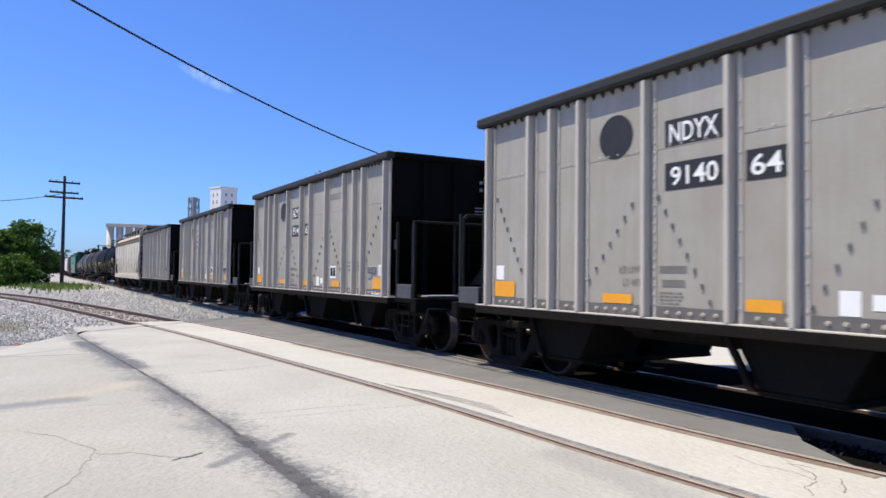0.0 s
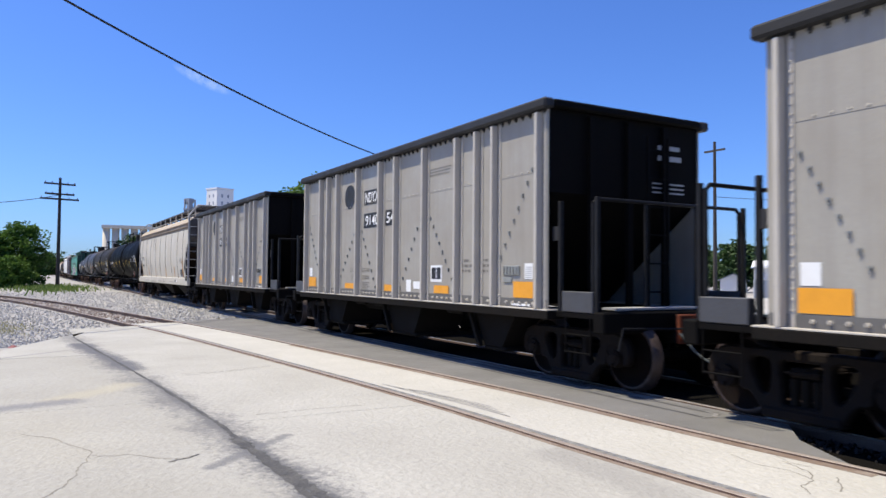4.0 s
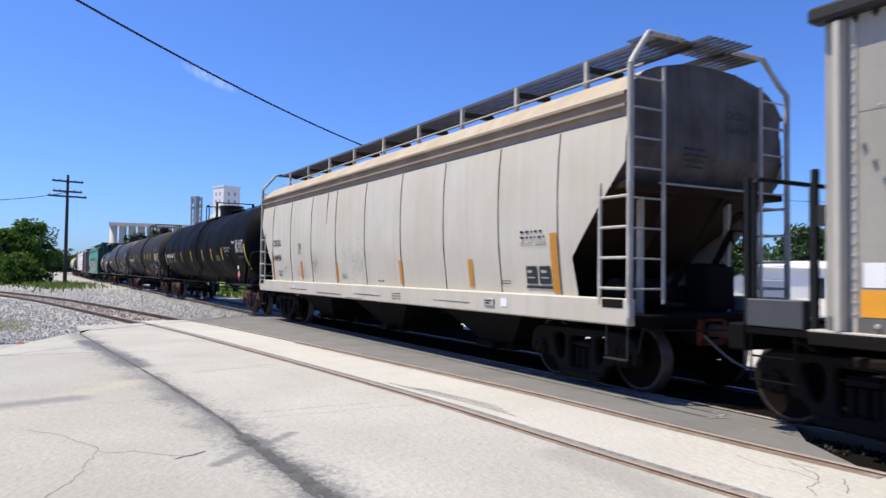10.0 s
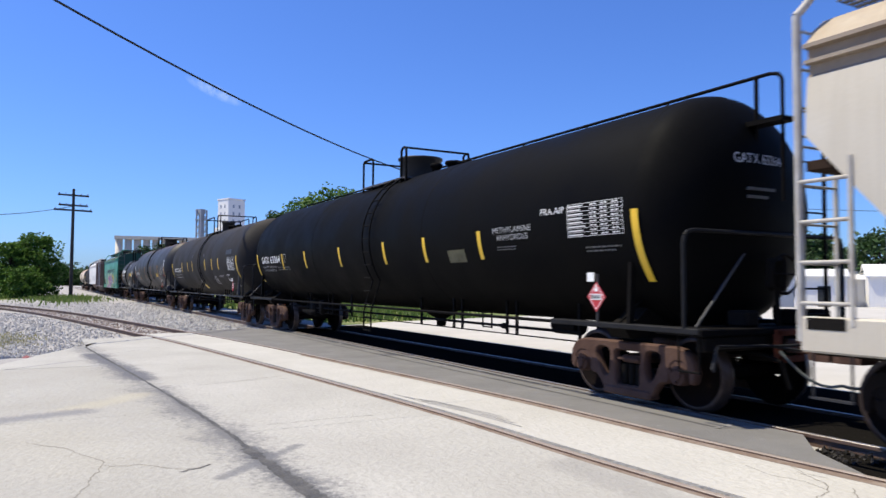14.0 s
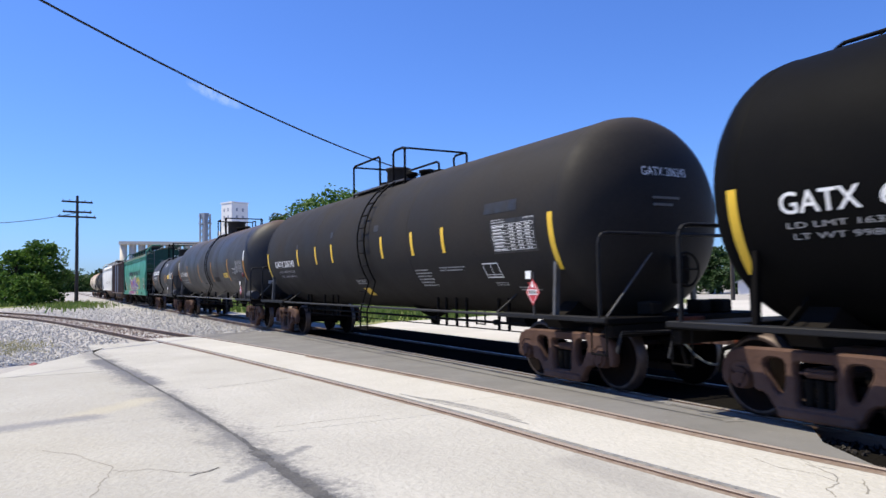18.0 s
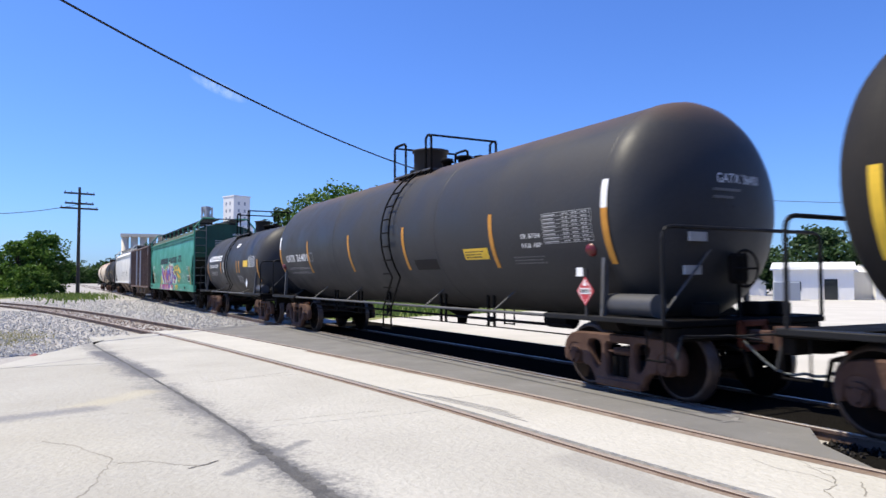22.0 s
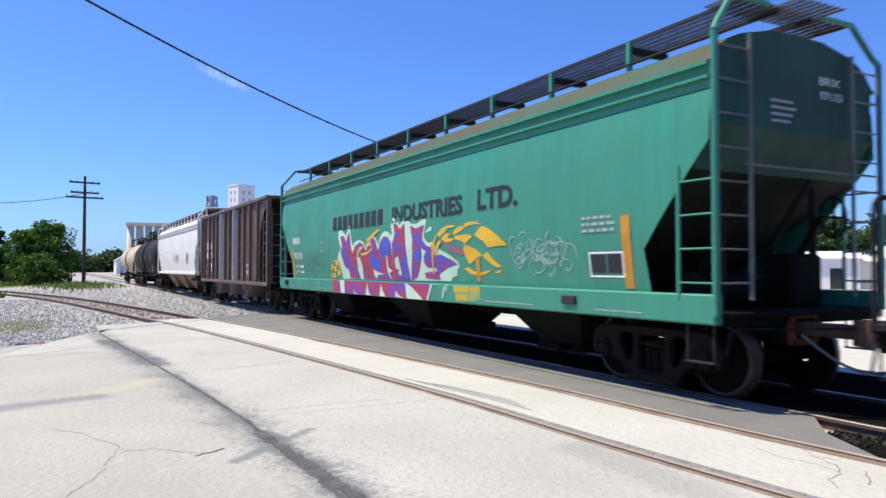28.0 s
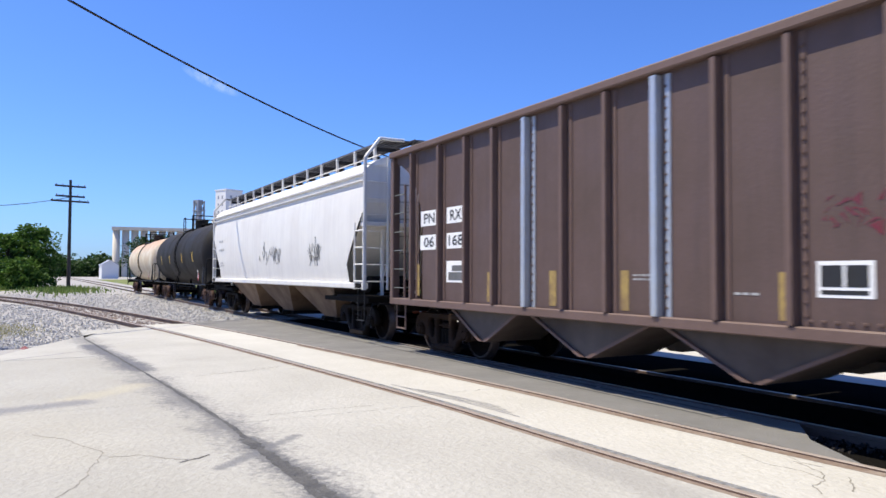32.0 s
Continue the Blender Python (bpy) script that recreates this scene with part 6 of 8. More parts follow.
        for u, w in ((1, 1), (1, -1), (-1, 1), (-1, -1)):
            part("sign_border", shapes([[(hq + u * 0.152, 1.4 + w * 0.004), (hq + u * 0.141, 1.4 + w * 0.004), (hq + u * 0.004, 1.4 + w * 0.157), (hq + u * 0.004, 1.4 + w * 0.169)]], flat, 0.01), WHITE, hz)
        part("sign_flame", shapes([[(hq - 0.03, 1.47), (hq + 0.03, 1.47), (hq + 0.035, 1.5), (hq + 0.01, 1.53), (hq, 1.555), (hq - 0.015, 1.52), (hq - 0.035, 1.5)]], flat, 0.012), WHITE, hz)
        part("sign_tag", shapes([[(hq - 0.18, 1.6), (hq - 0.04, 1.6), (hq - 0.04, 1.72), (hq - 0.18, 1.72)]], flat, 0.01), WHITE, hz)
        part("sign_post", Geo().box(half - hazard - 0.02, half - hazard + 0.02, 0.006, 0.03, 1.04, 1.7), GREY_DARK, hz)
    split("reflector", [(q - 0.055, q + 0.055, *stripe_z) for q in stripes], face, stripe_mat, car, "upright reflector stripe", 0.006, 8)
    split("reflector", [(q - 0.06, q + 0.06, *tall_z) for q in tall], face, stripe_mat, car, "tall reflector stripe", 0.006, 10)
    return car, face


T1, T2, T3, T4 = -81.99, -101.69, -120.53, -136.35
t1, t1f = tank_car(T1, 9.7, 1.56, 2.54, TANK_BLACK, "long clean black tank wagon with yellow stripes", (-92.44, -71.43), 8.34, (-6.1, -3.95, -1.27, 1.39, 3.27, 5.28), (-8.95, 8.93), (1.97, 2.44), (1.6, 2.5), (-1.42, 1.05), 0.55, 0.7, (0.15, 0.42, 0.5), mark="GATX 63364", rail_mat=BLACK, off=-0.05, rail_out=0.0, hazard=1.5, hang=(-7.1, -5.47, -5.18, -3.66, -3.34, -1.97, 1.97, 3.34, 3.66, 5.18, 5.47, 7.1), struts=(-8.5, 8.47))
part("brake_valve", Geo().prism([(-5.9, 0.66), (-5.2, 0.62), (-4.66, 0.58), (-4.66, 0.72), (-4.7, 1.06), (-5.16, 1.06), (-5.16, 0.76), (-5.9, 0.78)], "y", -0.95, -0.6, 0.02), BLACK, t1, "black brake valve block under the tank")
part("brake_reservoir", Geo().prism([(-4.36, 0.66), (-4.06, 0.66), (-4.02, 1.08), (-4.44, 1.08)], "y", -0.95, -0.55, 0.03).rod((-4.06, -0.8, 0.72), (-3.72, -0.8, 0.76), 0.03), BLACK, t1)
part("roof_rail", Geo().tube([(-8.75, 0, 4.05), (-8.73, 0, 4.17), (-8.62, 0, 4.22), (-1.0, 0, 4.22)], 0.024), BLACK, t1)
part("roof_rail", Geo().tube([(1.0, 0, 4.22), (9.7, 0, 4.22), (9.82, 0, 4.19), (9.87, 0, 4.12), (9.87, 0, 2.6)], 0.024), BLACK, t1)
for q in (-8.2, -6.4, -4.6, -2.8, 2.6, 4.4, 6.2, 8.0):
    part("rail_stanchion", Geo().rod((q, 0, 4.05), (q, 0, 4.22), 0.022, n=6), BLACK, t1)
part("rail_stanchion", Geo().rod((9.5, 0, 3.3), (9.5, 0, 4.22), 0.028, n=6), BLACK, t1)
part("rail_bracket", Geo().box(9.3, 9.95, -0.12, 0.12, 3.58, 3.64), BLACK, t1)
ladder(t1, 9.9, 0.3, 1.05, 3.9, 0.45, "y", BLACK, 9, name="end_ladder")
R11 = random.Random(11)
writing("lettering", "GATX", -8.39, 2.18, 0.82, 0.22, WHITE, t1, t1f)
writing("lettering", "63364", -7.4, 2.18, 1.06, 0.22, WHITE, t1, t1f)
writing("lettering", "FRA AIP", 7.02, 2.56, 0.54, 0.09, WHITE, t1, t1f)
writing("lettering", "METHYLAMINE", 5.72, 2.37, 1.05, 0.09, PALE, t1, t1f)
writing("lettering", "ANHYDROUS", 5.82, 2.25, 0.85, 0.09, PALE, t1, t1f)


def frame_mark(car, face, x0, x1, z0, z1, w, material):
    split("plate_mark", [(x0, x1, z0, z0 + w), (x0, x1, z1 - w, z1), (x0, x0 + w, z0 + w, z1 - w), (x1 - w, x1, z0 + w, z1 - w)], face, material, car, "", 0.007)


def data_table(car, face, x0, x1, z0, z1, rnd, material):
    """A stencilled data table with rows and columns of print."""
    n = 8
    step = (z1 - z0) / n
    rects = [(x0, x1, z1 - 0.006, z1), (x0, x1, z0, z0 + 0.006), (x0, x0 + 0.008, z0, z1), (x1 - 0.008, x1, z0, z1)]
    for i in range(n):
        z = z0 + step * (i + 0.3)
        rects.append((x0 + 0.03, x0 + (x1 - x0) * rnd.uniform(0.24, 0.36), z, z + step * 0.3))
        for j in range(3):
            a = x0 + (x1 - x0) * (0.44 + 0.19 * j)
            rects += [(a, a + 0.05, z, z + step * 0.36), (a + 0.075, a + 0.12, z, z + step * 0.36)]
        if i:
            rects.append((x0, x1, z0 + step * i, z0 + step * i + 0.005))
    tagged(part("data_table", patches(rects, face, 0.006, 2), material, car, "white stencilled data table"), kind="stuff")


frame_mark(t1, t1f, -6.0, -5.72, 2.18, 2.42, 0.015, PALE)
writing("lettering", "LD LMT 163200 LB", -8.35, 2.04, 1.5, 0.06, PALE, t1, t1f)
writing("lettering", "LT WT 99800 LB", -8.3, 1.93, 1.3, 0.06, PALE, t1, t1f)
writing("lettering", "C", -5.9, 2.22, 0.08, 0.1, PALE, t1, t1f)
data_table(t1, t1f, 7.62, 8.72, 2.21, 2.66, R11, WHITE)
tagged(part("small_print", patches(lines_of_print(-6.7, 1.95, 1.3, 0.14, 2, R11) + lines_of_print(5.8, 2.1, 0.6, 0.08, 2, R11) + lines_of_print(7.95, 2.0, 0.7, 0.1, 2, R11), t1f), DULL, t1), kind="stuff")
part("olive_panel", patches([(4.15, 4.75, 1.94, 2.16)], t1f), OLIVE, t1, "faded olive panel")

t2, t2f = tank_car(T2, 8.5, 1.55, 2.52, TANK_DUSTY, "dusty black tank wagon with yellow stripes and a data panel", (-111.2, -92.44), 7.25, (-4.55, -2.93, -1.66, 1.5, 3.0, 4.3), (-7.72, 7.57), mark="GATX 206243", off=-0.05, rail_out=0.1, hoop=(1.72, 0.62), dome=(-0.8, 0.4, 0.29), platform=(-1.82, 1.3), ladder_x=0.6, hang=(-5.5, -5.2, -4.0, -3.3, -2.9, 2.92, 3.27, 3.68, 4.07, 5.19, 5.51), struts=(-5.9, 5.9))
writing("lettering", "GATX 206243", -6.95, 2.1, 1.97, 0.2, WHITE, t2, t2f)
part("table_field", patches([(5.96, 7.19, 2.02, 2.56)], t2f, 0.004, 8), BLACK_MARK, t2, "fresh black field behind the table")
data_table(t2, t2f, 6.0, 7.15, 2.06, 2.48, R11, WHITE)
frame_mark(t2, t2f, 5.47, 5.95, 1.63, 1.88, 0.02, WHITE)
part("plate_mark", patches([(5.7, 5.715, 1.65, 1.86), (5.5, 5.92, 1.68, 1.69)], t2f, 0.007), WHITE, t2)
for z, body in ((1.93, "LD LMT 196800 LB 89250 KG"), (1.79, "LT WT  66200 LB 30050 KG")):
    writing("lettering", body, -6.7, z, 1.6, 0.065, PALE, t2, t2f)
tagged(part("small_print", patches(lines_of_print(2.85, 1.5, 0.7, 0.36, 6, R11) + lines_of_print(3.9, 1.78, 0.95, 0.1, 2, R11) + lines_of_print(5.6, 1.5, 0.4, 0.07, 2, R11) + lines_of_print(6.2, 1.42, 0.6, 0.08, 2, R11) + lines_of_print(6.0, 2.51, 0.4, 0.08, 2, R11) + lines_of_print(6.9, 2.53, 0.3, 0.05, 1, R11) + lines_of_print(-0.6, 1.56, 0.7, 0.12, 3, R11), t2f), PALE, t2), kind="stuff")
part("red_print", patches([(6.5, 6.72, 1.5, 1.55)], t2f), RED, t2)
part("yellow_panel", patches([(-0.5, -0.1, 1.28, 1.46)], t2f), YELLOW, t2)
split("paint_patch", [(-1.75, -1.6, 2.75, 2.9), (1.08, 1.32, 2.72, 2.86), (-4.6, -4.5, 2.6, 2.72)], t2f, TANK_GREY, t2, "lighter touched-up paint patch")
part("paint_patch", patches([(5.75, 6.7, 2.68, 2.86)], t2f, 0.004), BLACK_MARK, t2, "dark painted-out patch")

t3, t3f = tank_car(T3, 8.35, 1.545, 2.52, TANK_GREY, "dark grey tank wagon with a rust-tinged top and orange stripes", (-129.85, -111.2), 7.3, (-4.87, -1.7, 1.4, 4.77), (-7.57, 7.57), (1.75, 2.63), (1.76, 2.5), stripe_mat=ORANGE_OLD, platform=(-0.55, 1.3), dome=(-0.3, 0.5, 0.4), ladder_x=0.7, hazard=1.18, mark="GATX 36401", hang=(-4.3, -4.1, -2.56, -2.35, -0.76, -0.61, 1.9, 2.1, 3.7, 3.9), struts=(-4.62, -2.09, 2.2, 4.7), rail_mat=STRAP)
writing("lettering", "GATX", -6.96, 2.08, 0.83, 0.21, WHITE, t3, t3f)
writing("lettering", "36401", -5.98, 2.08, 1.02, 0.21, WHITE, t3, t3f)
split("reflector_tip", [(-7.63, -7.51, 2.5, 2.88), (7.51, 7.63, 2.5, 2.88)], t3f, WHITE, t3, "white top of the tall stripe", 0.006)
frame_mark(t3, t3f, -4.77, -4.49, 2.07, 2.3, 0.012, PALE)
data_table(t3, t3f, 6.2, 7.3, 2.08, 2.52, R11, PALE)
part("yellow_panel", patches([(3.79, 4.59, 1.9, 2.09)], t3f, 0.007), YELLOW, t3, "yellow notice panel")
tagged(part("small_print", patches(lines_of_print(3.86, 1.93, 0.66, 0.14, 3, R11), t3f, 0.012), BLACK_MARK, t3), kind="stuff")
writing("lettering", "SR 8754", 5.62, 2.18, 0.5, 0.07, WHITE, t3, t3f)
writing("lettering", "FRA AIP", 5.62, 2.04, 0.5, 0.07, WHITE, t3, t3f)
for z, body in ((1.86, "LD LMT 198100 LB 89850 KG"), (1.73, "LT WT  64900 LB 29450 KG")):
    writing("lettering", body, -6.88, z, 1.85, 0.06, PALE, t3, t3f)
for q in (-7.42, 7.2):
    part("red_cap", Geo().lathe([(-1.5, 0.01), (-1.49, 0.07), (-1.44, 0.1), (-1.38, 0.1)], "y", (q, 0, 1.97), 14), DARK_RED, t3, "small round dark red cap on the shell")
tagged(part("small_print", patches(lines_of_print(5.3, 1.8, 0.9, 0.14, 3, R11), t3f), DULL, t3), kind="stuff")
split("paint_patch", [(1.75, 2.7, 1.75, 1.95)], t3f, TANK_DUSTY, t3, "dark painted-out patch", 0.004)

t4, t4f = tank_car(T4, 5.45, 1.4, 2.18, TANK_GREY, "short dark grey tank wagon with white lettering", (-142.75, -129.85), 4.4, (-1.54, 1.46, 1.88), (-4.35, 4.75), (1.83, 2.3), (1.5, 2.28), stripe_mat=ORANGE_OLD, platform=(-1.02, 1.17), rail_z=0.8, dome=(0.1, 0.4, 0.3), ladder_x=-0.1, hazard=0, mark="PROX 16937", struts=(-2.4, 2.4), rail_mat=STRAP)
part("emblem", shapes([[(-4.0 + a, 2.34 + b) for a, b in ((0, 0.05), (0.12, 0), (0.26, 0.04), (0.3, 0.2), (0.2, 0.16), (0.15, 0.32), (0.09, 0.16), (0.0, 0.2))]], t4f, 0.008), WHITE, t4, "white emblem")
for i in range(6):
    q = -3.62 + i * 0.37
    part("logo_block", shapes([[(q, 2.37), (q + 0.31, 2.37), (q + 0.36, 2.6), (q + 0.05, 2.6)]], t4f, 0.008), WHITE, t4, "white block of the owner's mark")
    part("logo_gap", shapes([[(q + 0.1, 2.43), (q + 0.22, 2.43), (q + 0.26, 2.53), (q + 0.14, 2.53)]], t4f, 0.012), TANK_GREY, t4)
writing("lettering", "PROX 16937", -3.85, 2.06, 1.75, 0.16, WHITE, t4, t4f)
split("white_stripe", [(-1.1, -1.0, 1.85, 2.3)], t4f, WHITE, t4, "", 0.006)
part("yellow_panel", patches([(2.6, 3.33, 2.04, 2.28)], t4f, 0.007), YELLOW, t4, "yellow notice panel")
data_table(t4, t4f, 3.43, 4.42, 2.02, 2.4, R11, WHITE)
tagged(part("small_print", patches(lines_of_print(-3.6, 1.75, 1.3, 0.18, 3, R11) + lines_of_print(1.4, 1.45, 0.9, 0.28, 5, R11) + lines_of_print(3.5, 2.43, 0.5, 0.05, 1, R11), t4f), PALE, t4), kind="stuff")
split("white_mark", [(0.75, 1.25, 2.86, 2.92), (0.8, 1.3, 2.94, 2.99)], t4f, WHITE, t4, "", 0.008)
part("owner_diamond", shapes([[(3.7, 1.42), (3.85, 1.26), (4.0, 1.42), (3.85, 1.6)]], flat), WHITE, t4, "white diamond sign", at=pose(0, -1.545, 0))

t5, t5f = tank_car(-202.85, 8.0, 1.55, 2.52, TANK_DUSTY, "black tank wagon behind the white hopper", (-211.45, -193.85), 6.4, (-5, -2, 2, 5), hang=(-3.0, -2.7, 1.0, 1.3))
t6, t6f = tank_car(-219.95, 7.6, 1.5, 2.5, TANK_PALE, "pale tank wagon streaked with rust orange", (-228.45, -211.45), 6.1)


def brown_hopper(x):
    W, Z0, Z1, E = 1.55, 1.08, 3.97, 6.25
    car = holder("ribbed_hopper_car", "dark brown ribbed open-top hopper wagon with two silver stakes", "freight car")
    CARS.append((car, x))
    R = random.Random(77)

    def face(_z):
        return -W
    for s in (-1, 1):
        edge = [(4.99, Z0), (5.0, 2.4), (5.06, 2.8), (5.18, 3.1), (5.34, 3.34), (5.58, 3.56), (5.9, 3.74), (6.2, 3.84), (6.2, Z1)]
        out = edge + [(-u, v) for u, v in edge[::-1]]
        part("side_wall", Geo().prism(out, "y", *ordered(s * W, s * (W - 0.02))), BROWN, car)
        part("top_chord", Geo().box(-E - 0.05, E + 0.05, *ordered(s * (W - 0.05), s * (W + 0.12)), Z1 - 0.03, Z1 + 0.09, 0.02), BROWN_RIB, car)
        part("side_sill", Geo().box(-E - 0.05, E + 0.05, *ordered(s * (W - 0.25), s * (W + 0.08)), Z0 - 0.13, Z0, 0.015), BROWN_RIB, car)
    for k in (-1, 1):
        # The recess's shade is painted: these sheets are darker than the brown sides
        part("end_wall", Geo().box(*ordered(k * 5.06, k * 5.1), -W + 0.02, W - 0.02, 1.0, Z1), SHADED_RUST, car, "end sheet set back behind the ladders, the recess's shade in its colour")
        part("top_sheet", Geo().box(*ordered(k * 5.1, k * (E - 0.05)), -W + 0.02, W - 0.02, Z1 - 0.06, Z1 - 0.02), SHADED_RUST, car)
        part("end_floor", Geo().box(*ordered(k * 5.1, k * (E - 0.05)), -W + 0.05, W - 0.05, 0.98, 1.04), SHADED_RUST, car)
        part("end_chord", Geo().box(*ordered(k * (E - 0.05), k * (E + 0.06)), -W + 0.05, W - 0.05, Z1 - 0.03, Z1 + 0.085, 0.02), BROWN_RIB, car)
        for s in (-1, 1):
            part("corner_post", Geo().box(*ordered(k * (E - 0.1), k * (E + 0.04)), *ordered(s * (W - 0.08), s * (W + 0.08)), 0.95, Z1 - 0.03, 0.015), BROWN_RIB, car)
            ladder(car, k * E - (0.58 if k > 0 else -0.06), s * (W + 0.04), 1.1, 3.35, 0.52, "x", BROWN_RIB, 6, name="side_ladder", r=0.011, rung_mat=LADDER_STEEL)
            ladder(car, k * (E + 0.05), s * 1.45 - (0.0 if s < 0 else 0.5), 1.1, 3.6, 0.5, "y", BROWN_RIB, 7, name="end_ladder", r=0.011, rung_mat=LADDER_STEEL)
            part("end_post", Geo().box(*ordered(k * (E - 0.1), k * E), s * 0.55 - 0.06, s * 0.55 + 0.06, 0.95, 3.9), BROWN, car)
        part("end_beam", Geo().box(*ordered(k * (E - 0.15), k * (E + 0.1)), -1.5, 1.5, 0.8, 1.05, 0.02), UNDER, car)
        part("brake_gear", Geo().box(*ordered(k * (E - 0.7), k * (E - 0.2)), 0.5, 1.0, 1.5, 2.3, 0.08).rod((k * (E + 0.02), 0.75, 2.1), (k * (E + 0.06), 0.75, 2.1), 0.28, n=18), RUST, car, "rusty brake gear on the end") if k > 0 else None
        coupler(car, k * (E + 0.05), (-175.45 if k < 0 else -161.8) - x)
        truck(car, k * 5.0, SHADED_RUST, "brown")
        g = Geo()
        for q in (0.05, 0.45):
            g.rod((k * (E - q), -1.5, 0.95), (k * (E - q), -1.5, 0.45), 0.018, n=6)
        for z in (0.47, 0.7):
            g.rod((k * (E - 0.05), -1.5, z), (k * (E - 0.45), -1.5, z), 0.018, n=6)
        part("step", g, BROWN_RIB, car)
    stake = rib_geo(Z1 - Z0 - 0.05, 0.13, 0.1).mesh("stake", BROWN_RIB)
    silver = rib_geo(Z1 - Z0 - 0.05, 0.17, 0.11).mesh("stake", ZINC)
    pts = []
    for i, q in enumerate((-5.34, -4.25, -3.32, -2.45, -1.57, -0.69, 0.19, 1.05, 1.91, 2.79, 3.76, 4.89)):
        for s in (-1, 1):
            part("stake", silver if i in (4, 7) else stake, BROWN_RIB, car, "silver replacement stake" if i in (4, 7) else "", at=pose(q, s * W, Z0, 0, 0, 0 if s < 0 else 180))
        if i in (4, 7, 9, 10, 11):
            pts += [(q + 0.12, -W - 0.012, Z0 + 0.1 + 0.13 * j) for j in range(21)]
    pts += [(2.95 + 0.13 * j, -W, Z0 + 0.05) for j in range(16)]
    tagged(part("rivets", rivets(pts, 0.022, 0.02), BROWN_RIB, car), kind="stuff")
    part("centre_sill", Geo().box(-E, E, -0.22, 0.22, 0.66, 1.0, 0.02), UNDER, car)
    for q, L in ((-3.05, 2.2), (-0.45, 2.6), (2.2, 2.6)):
        for s in (-1, 1):
            p = part("discharge_hopper", Geo().prism([(q - L / 2, 0.97), (q + L / 2, 0.97), (q + 0.12, 0.44), (q - 0.12, 0.44)], "y", *ordered(s * 0.3, s * 1.4)), BROWN_PALE, car)
            part("stiffener", Geo().prism([(q - L / 2, 0.97), (q - L / 2 + 0.1, 0.97), (q - 0.02, 0.44), (q - 0.12, 0.44)], "y", *ordered(s * 1.4, s * 1.44)), BROWN_RIB, p)
            part("stiffener", Geo().prism([(q + L / 2, 0.97), (q + L / 2 - 0.1, 0.97), (q + 0.02, 0.44), (q + 0.12, 0.44)], "y", *ordered(s * 1.4, s * 1.44)), BROWN_RIB, p)
    split("mark_panel", [(-5.05, -4.4, 2.47, 2.76), (-4.05, -3.42, 2.47, 2.76), (-5.08, -4.4, 2.02, 2.3), (-4.05, -3.42, 2.02, 2.3), (-4.05, -3.42, 1.42, 1.8)], face, WHITE, car, "white lettering panel", 0.004)
    writing("lettering", "PN", -4.92, 2.52, 0.42, 0.19, BLACK_MARK, car, face)
    writing("lettering", "RX", -3.92, 2.52, 0.4, 0.19, BLACK_MARK, car, face)
    writing("lettering", "06", -4.92, 2.07, 0.4, 0.19, BLACK_MARK, car, face)
    writing("lettering", "168", -3.97, 2.07, 0.5, 0.19, BLACK_MARK, car, face)
    split("mark_field", [(-3.98, -3.48, 1.46, 1.6), (-3.85, -3.48, 1.62, 1.72)], face, DULL, car, "", 0.008)
    split("reflector", [(-5.2, -5.1, 1.15, 1.75), (-2.7, -2.55, 1.12, 1.6), (-1.05, -0.9, 1.12, 1.62), (0.4, 0.54, 1.12, 1.62), (2.62, 2.76, 1.12, 1.6), (4.7, 4.82, 1.1, 2.0)], face, FADED_YELLOW, car, "worn yellow reflector stripe")
    part("test_panel", patches([(3.02, 3.56, 1.36, 1.7)], face), WHITE, car)
    split("test_field", [(3.06, 3.27, 1.46, 1.66), (3.3, 3.51, 1.46, 1.66), (3.06, 3.51, 1.39, 1.43)], face, BLACK_MARK, car, "", 0.008)
    g = []
    for i in range(22):
        a, z = 3.05 + 0.035 * i + R.uniform(-0.02, 0.02), 1.98 + R.uniform(0, 0.26)
        g.append([(a, z), (a + R.uniform(0.02, 0.14), z + R.uniform(-0.1, 0.1)), (a + R.uniform(0.04, 0.16), z + R.uniform(-0.1, 0.12)), (a + 0.015, z + 0.02)])
    tagged(part("scrawl", shapes(g, face, 0.004), CRIMSON, car, "dark red sprayed scrawl"), kind="stuff")
    tagged(part("small_print", patches(lines_of_print(4.1, 1.15, 0.5, 0.62, 12, R), face), FADED_PRINT, car), kind="stuff")
    tagged(part("small_print", patches(lines_of_print(2.1, 1.36, 0.4, 0.06, 1, R) + lines_of_print(0.62, 1.5, 0.35, 0.1, 2, R), face), PALE, car), kind="stuff")
    return car


brown_hopper(-168.8)


# ---- spray paint and lettering on the green wagon ----
def on_sill(_z):
    return -1.56


